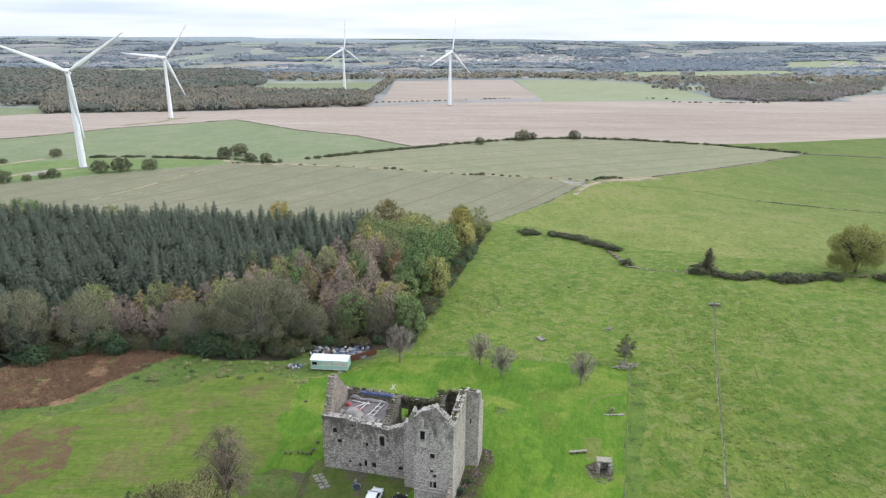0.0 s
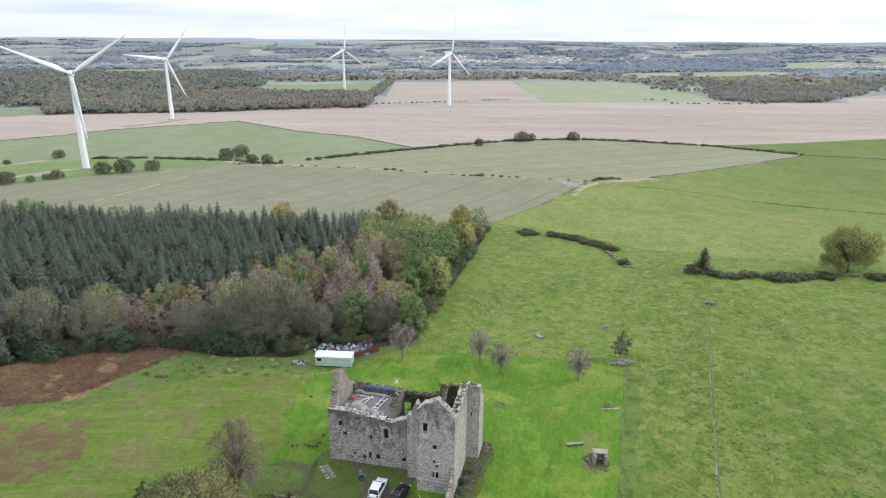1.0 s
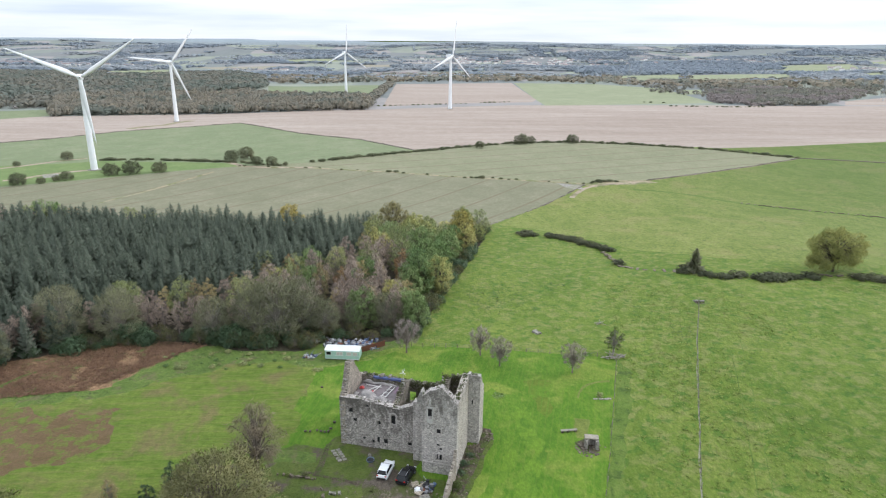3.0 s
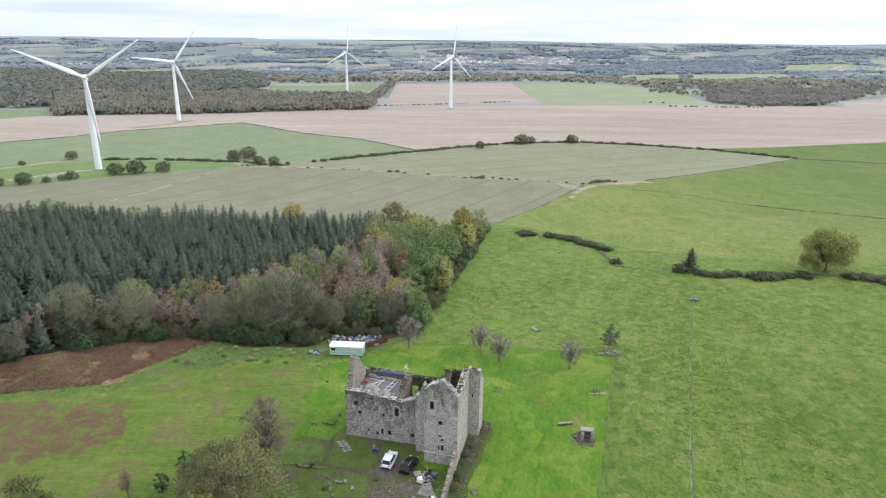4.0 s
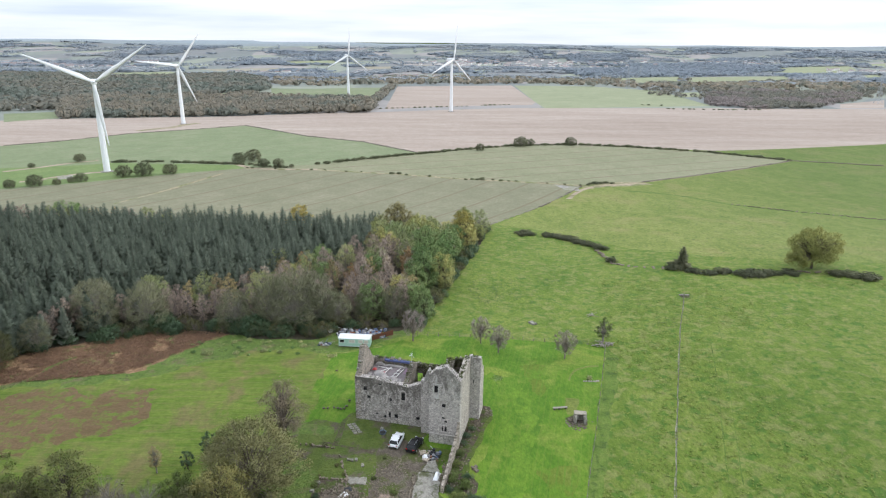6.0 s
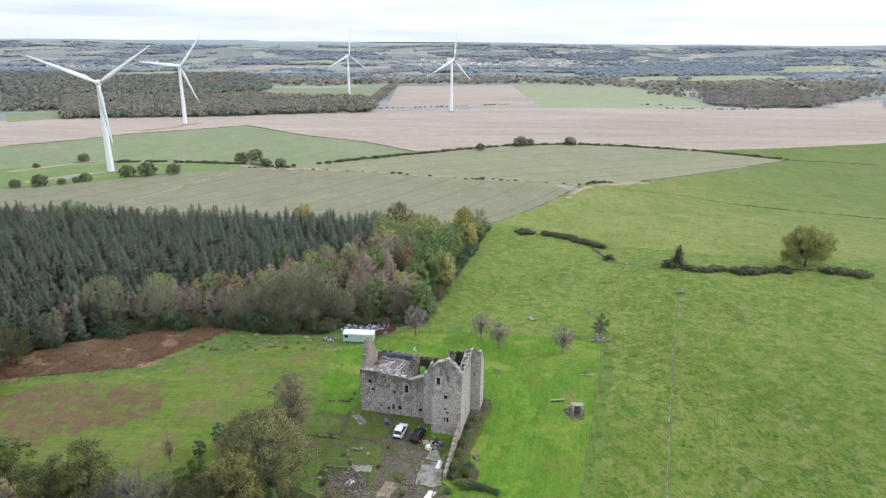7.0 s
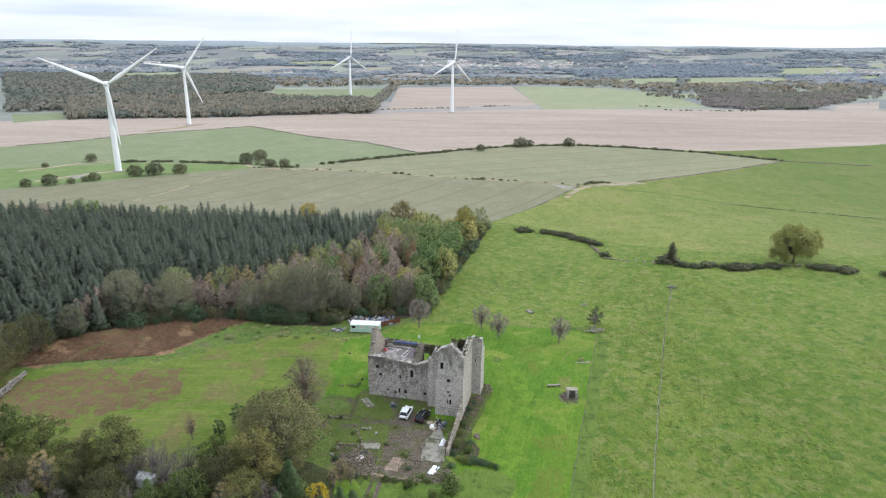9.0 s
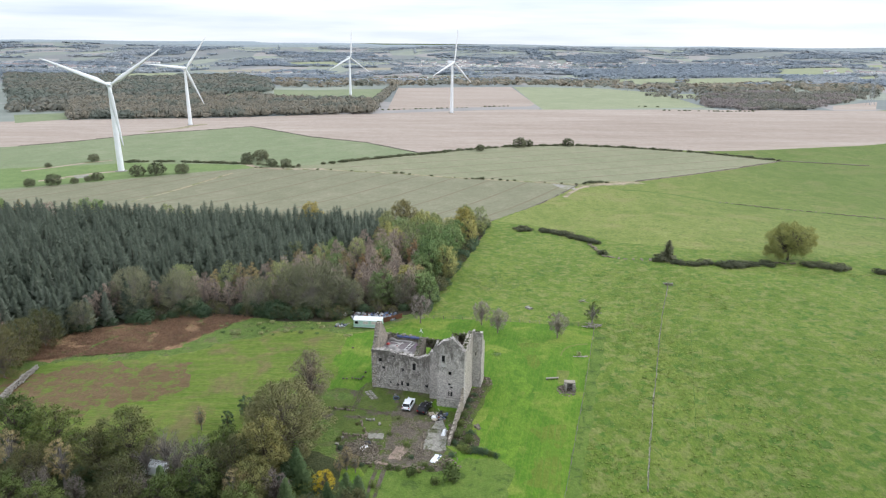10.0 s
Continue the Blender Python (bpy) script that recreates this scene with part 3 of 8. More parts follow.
REGIONS = [
    (MAT_FARM, [(-4600, 500), (-900, 560), (far_left[0] - 60, far_left[1] - 60)] + EDGE_F + [(1000, 1060), (4600, 1300), (4600, 4990), (-4600, 4990)], 0),
    (MAT_HAZYHILL, [(-4600, 4120), (-2600, 4260), (-1200, 4150), (300, 4300), (1800, 4180), (3200, 4300), (4600, 4150), (4600, 4990), (-4600, 4990)], 0),
    (MAT_SOIL, [(-560, 380)] + EDGE_A + EDGE_B[2:7] + EDGE_TOP + [(620, 690), (820, 830), far_right] + EDGE_F[-2::-1] + [(-700, 600)], 1.0),
    (MAT_FIELD_GREEN, [(-560, 380)] + EDGE_A + EDGE_B[1::-1] + EDGE_D[::-1] + [(-430, 240)], 0.8),
    (MAT_CROP, EDGE_D + EDGE_C[1:6] + EDGE_E + [(4, 225), (-60, 210), (-260, 200), (-430, 200), (-430, 240)], 0.6),
    (MAT_PADDOCK, [(-311.0, 402.4), (-268.6, 416.2), (-248.2, 426.7), (-154.5, 424.9), (-149.1, 414.4), (-190.2, 391.2), (-230.7, 362.9), (-268.4, 340.9)] + [(-420, 262), (-440, 352)], 0.8),
    (MAT_CROP_FAR, EDGE_B + EDGE_C[-2::-1], 0.8),
    (MAT_FIELD_GREEN, [(-361.4, 1231.4), (-128.0, 1192.5), (-125.1, 896.1), (-212.5, 951.0), (-296.8, 1003.3)], 0),
    (MAT_SOIL, [(-118.7, 1227.5), (104.4, 1309.4), (108.0, 910.0), (98.6, 869.8), (0.0, 838.0), (-93.0, 786.7)], 0),
    (MAT_BARLEY, [(109.0, 1310.5), (266.4, 1300.3), (365.3, 1182.5), (347.0, 887.3), (180.0, 838.0), (109.8, 821.8), (108.0, 910.0)], 0),
    (MAT_FIELD_GREEN, [(-542.6, 737.1), (-494.1, 762.9), (-451.5, 698.3), (-486.6, 656.1)], 0),
    (MAT_SOIL, [(553.4, 940.9), (669.8, 1026.6), (580.5, 883.6), (516.7, 875.6)], 0),
] + [((MAT_BARLEY, MAT_FARFIELD)[i in (0, 9, 12)], poly, 0) for i, poly in enumerate(FAR_OPEN)] + [
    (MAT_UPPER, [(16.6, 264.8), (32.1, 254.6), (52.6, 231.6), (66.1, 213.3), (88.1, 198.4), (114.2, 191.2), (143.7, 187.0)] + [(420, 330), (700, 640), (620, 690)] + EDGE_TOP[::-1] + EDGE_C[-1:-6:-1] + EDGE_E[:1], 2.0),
    (MAT_DRYBANK, [(x, y + 1.8) for x, y in EDGE_C] + [(x, y - 1.8) for x, y in EDGE_C[::-1]], 0.9),
    (MAT_DARKGREEN, [(63.7, 127.8), (63.8, 127.8), (58.7, 109.3), (50.9, 84.9), (45.0, 66.2), (44.8, 66.2), (50.7, 84.9), (58.5, 109.3)], 0.12),
    (MAT_DARKGREEN, [(66.6, 127.5), (66.8, 127.5), (61.1, 109.1), (53.2, 84.8), (47.3, 66.1), (47.1, 66.1), (53.1, 84.8), (61.0, 109.1)], 0.12),
    (MAT_ROUGH, [(-150, 80), (-105, 88), (-70, 99), (-58, 108), (-40, 112), (-28, 114), (-20, 120), (-9, 130), (-20, 150), (-150, 150)], 1.0),
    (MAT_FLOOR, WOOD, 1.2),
    (MAT_LAWN, [(-11, 125.5)] + LAWN_FENCE[1:] + LAWN_SIDE[1:] + [(12, 36), (-40, 36), (-34, 60), (-34, 92), (-30, 112), (-20, 117)], 0.25),
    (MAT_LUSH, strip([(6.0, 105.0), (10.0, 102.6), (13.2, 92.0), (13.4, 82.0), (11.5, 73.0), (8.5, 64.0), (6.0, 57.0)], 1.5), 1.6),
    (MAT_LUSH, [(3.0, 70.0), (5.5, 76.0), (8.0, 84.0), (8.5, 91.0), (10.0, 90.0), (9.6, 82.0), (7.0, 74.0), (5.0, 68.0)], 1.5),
    (MAT_SWATH, [(14.5, 71.0), (20.0, 70.0), (17.6, 58.0), (15.5, 50.5), (10.6, 52.0), (13.0, 61.0)], 1.8),
    (MAT_SWATH, [(14.0, 108.0), (20.0, 108.0), (17.0, 95.0), (15.0, 96.0)], 2.0),
    (MAT_MEADOW, [(-33, 113), (-45, 114), (-57, 109), (-72, 98), (-90, 94), (-112, 88), (-112, 50), (-60, 40), (-30, 44), (-31, 70), (-30, 92), (-31, 106)], 3.5),
    (MAT_BRACKEN, [(-96.2, 96.0), (-89.9, 97.4), (-75.0, 101.2), (-65.0, 115.8), (-59.8, 124.0), (-77.5, 125.3), (-90.6, 117.8), (-105.0, 108.6)] + [(-112, 104), (-112, 92)], 2.4),
    (MAT_BROWN, [(-99.5, 88.0), (-91.3, 89.9), (-84.0, 93.4), (-77.3, 94.2), (-68.9, 93.7), (-63.5, 90.0), (-61.8, 84.5), (-65.4, 79.5), (-71.0, 76.0), (-78.1, 71.2), (-90.4, 71.0), (-99.0, 74.0), (-106.0, 80.0), (-106.0, 88.0)], 4.5),
    (MAT_WORN_SHADE, [(-32.2, 80.4), (-29.2, 84.2), (-20.4, 86.0), (-7.0, 83.2), (-5.6, 78.6), (-2.6, 74.3), (-3.5, 61.6), (-2.4, 55.6), (-8.2, 54.4), (-13.6, 55.8), (-20.9, 56.2), (-24.0, 59.7), (-24.1, 66.3), (-25.9, 70.2), (-30.2, 72.1)], 3.2),
    (MAT_EARTH, strip([(-22.7, 85.0), (-22.9, 81.8), (-23.4, 78.7), (-23.8, 75.6)], 0.55), 0.5),
    (MAT_EARTH, strip([(-26.6, 77.1), (-24.6, 76.7), (-21.8, 75.6), (-17.6, 74.8), (-15.4, 73.9)], 0.28), 0.4),
    (MAT_ROUGH, strip([(-33.0, 79.5), (-29.0, 81.5), (-25.0, 81.0)], 1.6), 1.8),
    (MAT_EARTH, [(21.4, 83.2), (21.2, 85.8), (23.0, 87.4), (24.6, 86.6), (24.8, 84.0), (23.2, 82.8)], 0.8),
    (MAT_DARKGREEN, [(-17.5, 56.6), (-12.0, 56.0), (-4.0, 55.5), (1.0, 59.5), (6.5, 60.5), (9.0, 56.5), (6.5, 48.0), (4.0, 36.0), (-20.0, 36.0)], 1.4),
    (MAT_ROUGH, [(-36.0, 74.0), (-29.0, 73.0), (-24.6, 69.0), (-23.8, 60.0), (-27.0, 57.5), (-37.0, 61.0)], 1.5),
    (MAT_DRY, [(22.2, 94.2), (25.1, 93.7), (23.3, 87.4), (21.5, 87.8)], 0.5),
    (MAT_DRY, [(23.8, 101.4), (24.5, 103.9), (25.7, 106.4), (27.3, 107.9), (29.6, 109.0), (32.1, 109.2), (31.9, 108.3), (29.4, 108.1), (27.4, 107.0), (25.9, 105.5), (24.8, 103.3), (24.2, 101.4)], 0.15),
    (MAT_ROUGH, [(-96.7, 94.0), (-95.0, 97.9), (-93.7, 103.5), (-91.0, 108.8), (-90.3, 108.5), (-92.8, 103.0), (-94.2, 97.4), (-95.6, 93.5)], 0.9),
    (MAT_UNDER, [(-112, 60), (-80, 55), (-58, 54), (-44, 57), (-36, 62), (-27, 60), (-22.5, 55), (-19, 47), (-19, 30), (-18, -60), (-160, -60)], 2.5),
    (MAT_DARKGREEN, LAWN_SIDE[:1] + [(37.5, 113.5), (29.7, 85.7), (24.7, 67.9)] + [(17, 42), (13, 38)] + LAWN_SIDE[::-1], 0.9),
    (MAT_GRAVEL, [(-15.0, 75.6), (-13.6, 78.6), (-10.0, 78.0), (-6.5, 74.6), (-3.8, 72.1), (-3.4, 68.0), (-4.0, 61.0), (-6.5, 56.4), (-12.7, 56.6), (-16.6, 57.6), (-16.1, 61.1), (-15.4, 66.6)], 0.9),
    (MAT_EARTH, [(-24.4, 66.0), (-19.5, 66.8), (-16.4, 66.4), (-16.6, 57.6), (-20.5, 57.1), (-24.6, 60.7)], 0.8),
    (MAT_GRAVEL, [(-16.2, 58.0), (-15.4, 57.7), (-16.5, 48.1), (-17.1, 48.1)], 0.15),
    (MAT_GRAVEL, [(-14.8, 57.6), (-14.0, 57.4), (-15.1, 48.2), (-15.8, 48.1)], 0.15),
    (MAT_WORN_SHADE, [(1.4, 82.4), (3.5, 84.5), (5.1, 91.0), (7.0, 90.4), (6.4, 86.3), (4.6, 82.0), (3.2, 77.1), (1.6, 70.2), (1.6, 63.0), (-1.5, 61.8), (-2.6, 65.8), (-0.1, 76.3)], 1.3),
    (MAT_EARTH, [(-0.5, 75.0), (1.5, 85.4), (3.6, 85.2), (4.4, 90.8), (6.4, 90.2), (6.0, 86.8), (4.3, 83.0), (2.8, 78.8), (1.1, 73.2), (-0.4, 67.0), (-1.6, 63.2), (-3.0, 63.4)], 0.5),
    (MAT_EARTH, [(-1.2, 67.2), (1.5, 68.9), (3.2, 66.4), (2.7, 63.6), (0.1, 62.3), (-1.6, 63.5)], 0.4),
    (MAT_DRYBANK, [(74.0, 362.0), (80.0, 373.6), (98.0, 379.0), (116.9, 379.9), (121.0, 373.0), (104.0, 366.0), (90.0, 364.0), (80.0, 358.0)], 1.6),
    (MAT_TRACK, strip([(61.0, 330.0), (66.0, 342.0), (73.0, 354.0), (82.0, 364.0), (94.0, 369.0), (108.0, 372.0)], 1.5), 0.8),
    (MAT_DARKGREEN, strip([(100.0, 350.0), (112.7, 346.4), (129.6, 334.0), (146.1, 312.0), (171.4, 293.9), (195.9, 278.4), (232.0, 256.0)], 1.3), 1.0),
    (MAT_WET, [(58.7, 371.8), (71.8, 362.8), (72.4, 351.1), (63.3, 356.4)], 0.8),
    (MAT_DRYBANK, [(-184.3, 302.1), (-172.5, 350.5), (-158.8, 395.4), (-157.0, 393.6), (-170.5, 347.5), (-183.1, 302.2)], 0.8),
    (MAT_TRACK, strip([(-272.4, 359.2), (-264.4, 363.3), (-261.2, 372.4), (-254.2, 382.2), (-244.1, 390.7), (-235.2, 395.3)], 2.2), 0.8),
    (MAT_TRACK, strip([(-304.3, 390.0), (-291.4, 405.4), (-278.9, 424.0), (-265.5, 436.8)], 2.2), 0.8),
    (MAT_TRACK, strip([(-170.0, 437.5), (-146.9, 416.7), (-129.7, 411.7), (-98.9, 414.1)], 2.2), 0.8),
    (MAT_WET, [(-260.2, 378.0), (-252.5, 382.3), (-245.5, 371.7), (-252.8, 367.6)], 0.6),
    (MAT_DRYBANK, strip([(-315.2, 599.1), (-307.7, 612.7), (-294.1, 627.0), (-289.2, 645.9), (-280.2, 665.4)], 4.5), 1.5),
    (MAT_DARKGREEN, [(63.5, 152.0), (65.0, 156.2), (69.5, 156.0), (69.5, 152.5), (66.5, 150.5)], 1.0),
    (MAT_EARTH, [(65.0, 152.8), (65.4, 155.3), (68.6, 155.2), (68.4, 153.0)], 0.8),
    (MAT_DEADGRASS, strip(DYKE, 0.11), 0.2),
]


def build_ground():
    from mathutils.geometry import delaunay_2d_cdt
    rng = random.Random(3)
    pts, edges = [], []
    polys = []
    for mat, poly, rough in REGIONS:
        step = 1.6 if max(q[1] for q in poly) < 300 else 12.0
        line = along(poly + poly[:1], step)[:-1]
        if rough:
            k = 0.35 if step < 5 else 0.06
            line = [(x + rough * (noise.noise((x * k, y * k, 1.7)) + noise.noise((x * k * 0.3, y * k * 0.3, 4.1))), y + rough * (noise.noise((x * k, y * k, 8.3)) + noise.noise((x * k * 0.3, y * k * 0.3, 6.2)))) for x, y in line]
        polys.append(line)
        n = len(pts)
        pts += line
        edges += [(n + i, n + (i + 1) % len(line)) for i in range(len(line))]
    for x0, x1, y0, y1, s, hole in ((-150, 200, -80, 300, 4.0, None), (-800, 1000, -300, 1200, 30.0, (-150, 200, -80, 300)), (-4700, 4700, -1500, 4985, 120.0, (-800, 1000, -300, 1200))):
        for i in range(int((x1 - x0) / s) + 1):
            for j in range(int((y1 - y0) / s) + 1):
                x, y = x0 + i * s, y0 + j * s
                if hole and hole[0] < x < hole[1] and hole[2] < y < hole[3]:
                    continue
                pts.append((x + rng.uniform(-0.3, 0.3) * s * 0.6, y + rng.uniform(-0.3, 0.3) * s * 0.6))
    vs, _, fs, *_ = delaunay_2d_cdt([Vector(p) for p in pts], edges, [], 0, 0.01)
    xy = np.array([tuple(v) for v in vs])
    z = ground_z(xy[:, 0], xy[:, 1])
    lump = np.array([noise.noise((x * 0.11, y * 0.11, 0.4)) * 0.16 + noise.noise((x * 0.03, y * 0.03, 5.1)) * 0.35 if abs(x) < 220 and y < 320 else 0.0 for x, y in xy])
    mound = (np.hypot((xy[:, 0] + 8) / 16, (xy[:, 1] - 74) / 24) > 1.0)
    z = z + lump * mound
    me = bpy.data.meshes.new("ground")
    me.from_pydata(np.column_stack((xy, z)).tolist(), [], fs)
    cen = np.array([xy[list(f)].mean(axis=0) for f in fs])
    slot = np.zeros(len(fs), int)
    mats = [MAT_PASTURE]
    for (mat, _, _), line in zip(REGIONS, polys):
        if mat not in mats:
            mats.append(mat)
        slot[inside(line, cen[:, 0], cen[:, 1])] = mats.index(mat)
    for m in mats:
        me.materials.append(m)
    me.polygons.foreach_set("material_index", slot.tolist())
    me.polygons.foreach_set("use_smooth", [True] * len(fs))
    me.update()
    if sum(p.normal.z for p in me.polygons) < 0:
        me.flip_normals()
    return tagged(new("ground", me), "rolling farmland of grass, ploughed soil and young crops", "ground", kind="structure")


build_ground()

# ---- castle ruin ----
CASTLE = (-0.2, 78.9)
CASTLE_TURN = -11.7
M_STONE = masonry("grey_rubble", (0.665, 0.615, 0.572), (0.367, 0.338, 0.317), (0.486, 0.452, 0.420), size=0.23, amount=0.62, stain_at=0.57, head=(7.5, 14.5))
M_STONE_DARK = masonry("weathered_rubble", (0.655, 0.603, 0.555), (0.247, 0.223, 0.211), (0.445, 0.410, 0.380), size=0.23, amount=0.75, stain_at=0.545, head=(2.5, 9.0))
# copy of the rubble with the sun's warmth on right-hand faces in its colour
M_STONE_SUNLIT = masonry("sunlit_warm_rubble", (0.621, 0.567, 0.498), (0.364, 0.323, 0.283), (0.482, 0.440, 0.393), size=0.23, amount=0.45, stain_at=0.60, head=(9.0, 14.0))
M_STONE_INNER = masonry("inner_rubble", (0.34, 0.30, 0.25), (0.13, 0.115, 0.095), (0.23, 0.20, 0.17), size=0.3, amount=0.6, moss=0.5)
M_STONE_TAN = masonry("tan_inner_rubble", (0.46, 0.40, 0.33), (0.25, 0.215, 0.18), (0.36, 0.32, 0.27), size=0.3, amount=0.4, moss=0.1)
M_LICHEN = plain("lichened_coping_stone", (0.288, 0.276, 0.248), 0.95, vary=0.6, scale=3.0)
M_MOSS = leafy("moss_and_weeds", [(0.1, (0.035, 0.05, 0.016)), (0.5, (0.075, 0.095, 0.028)), (0.9, (0.13, 0.13, 0.055))], through_light=0.1)
M_IVY = leafy("dark_ivy", [(0.1, (0.045, 0.05, 0.022)), (0.5, (0.085, 0.09, 0.035)), (0.9, (0.14, 0.13, 0.055))], through_light=0.1)
M_VOID = plain("dark_opening_shade", (0.018, 0.018, 0.02), 0.35, vary=0.3)
M_LOOSE = plain("loose_stone", (0.24, 0.22, 0.192), 0.95, vary=0.5, scale=2.5)


def wall(name, parent, a, b, thick, top, mats, holes=(), base=-0.8, cell=0.24, seed=1, ragged=0.35, label="", shade_sheets=False):
    """A rubble wall from a to b in the castle's plan, thick to the left of that way. top(s) gives its broken
    height; holes are (s0, s1, z0, z1). Built of stone-sized cells, so that broken edges step from stone to stone."""
    ax, ay = a
    dx, dy = b[0] - ax, b[1] - ay
    length = math.hypot(dx, dy)
    dx, dy = dx / length, dy / length
    nx, ny = -dy, dx
    cols = max(1, round(length / cell))
    cs = length / cols
    heights = []
    for i in range(cols):
        s = (i + 0.5) * cs
        h = top(s) + ragged * noise.noise((s * 1.1, seed * 3.7, 0)) + 0.5 * ragged * noise.noise((s * 3.1, seed, 4.0))
        heights.append(max(1, round((h - base) / cell)))
    rows = max(heights)
    solid = np.zeros((cols + 2, rows + 2), bool)
    for i in range(cols):
        solid[i + 1, 1:heights[i] + 1] = True
        for s0, s1, z0, z1 in holes:
            s = (i + 0.5) * cs
            if s0 < s < s1:
                for j in range(rows):
                    if z0 < base + (j + 0.5) * cell < z1:
                        solid[i + 1, j + 1] = False
    geo = Geo()
    index = {}

    def vert(i, j, side):
        key = (i, j, side)
        if key not in index:
            s, z = i * cs, base + j * cell
            w = 0.045
            q = thick if side else 0.0
            jx, jy, jz = (w * noise.noise((s * 2.3 + seed * 9, z * 2.3, k + q)) for k in (0.0, 7.0, 13.0))
            index[key] = len(geo.v)
            geo.v.append((ax + dx * s + nx * q + jx, ay + dy * s + ny * q + jy, z + jz))
        return index[key]

    def face(ids, uv):
        geo.f.append(tuple(ids))
        geo.uv.append(uv)
        geo.mi.append(0)

    for i in range(cols):
        for j in range(rows):
            if not solid[i + 1, j + 1]:
                continue
            s0, s1, z0, z1 = i * cs, (i + 1) * cs, base + j * cell, base + (j + 1) * cell
            flat = [(s0, z0), (s1, z0), (s1, z1), (s0, z1)]
            face((vert(i, j, 0), vert(i + 1, j, 0), vert(i + 1, j + 1, 0), vert(i, j + 1, 0)), flat)
            face((vert(i + 1, j, 1), vert(i, j, 1), vert(i, j + 1, 1), vert(i + 1, j + 1, 1)), [(s1 + 40, z0), (s0 + 40, z0), (s0 + 40, z1), (s1 + 40, z1)])
            if not solid[i, j + 1]:
                face((vert(i, j, 1), vert(i, j, 0), vert(i, j + 1, 0), vert(i, j + 1, 1)), [(0, z0), (thick, z0), (thick, z1), (0, z1)])
            if not solid[i + 2, j + 1]:
                face((vert(i + 1, j, 0), vert(i + 1, j, 1), vert(i + 1, j + 1, 1), vert(i + 1, j + 1, 0)), [(0, z0), (thick, z0), (thick, z1), (0, z1)])
            if not solid[i + 1, j + 2]:
                face((vert(i, j + 1, 0), vert(i + 1, j + 1, 0), vert(i + 1, j + 1, 1), vert(i, j + 1, 1)), [(s0, 0), (s1, 0), (s1, thick), (s0, thick)])
            if not solid[i + 1, j]:
                face((vert(i, j, 1), vert(i + 1, j, 1), vert(i + 1, j, 0), vert(i, j, 0)), [(s0, thick), (s1, thick), (s1, 0), (s0, 0)])
    ob = part(name, geo, mats, parent, label)
    # dark sheets added behind the openings to stand for the shade inside
    if shade_sheets:
        for s0, s1, z0, z1 in holes:
            g = Geo()
            q, m = 0.28, (s0 + s1) / 2
            g.box((ax + dx * m + nx * q, ay + dy * m + ny * q, (z0 + z1) / 2), (s1 - s0 + 0.5, 0.06, z1 - z0 + 0.5), math.atan2(dy, dx))
            part("window_pane", g, M_VOID, ob, "dark sheet in place of the shade in the opening")
    return ob


def steps(*pairs):
    """A height that runs straight between the (s, z) pairs."""
    xs, zs = [p[0] for p in pairs], [p[1] for p in pairs]
    return lambda s: float(np.interp(s, xs, zs))


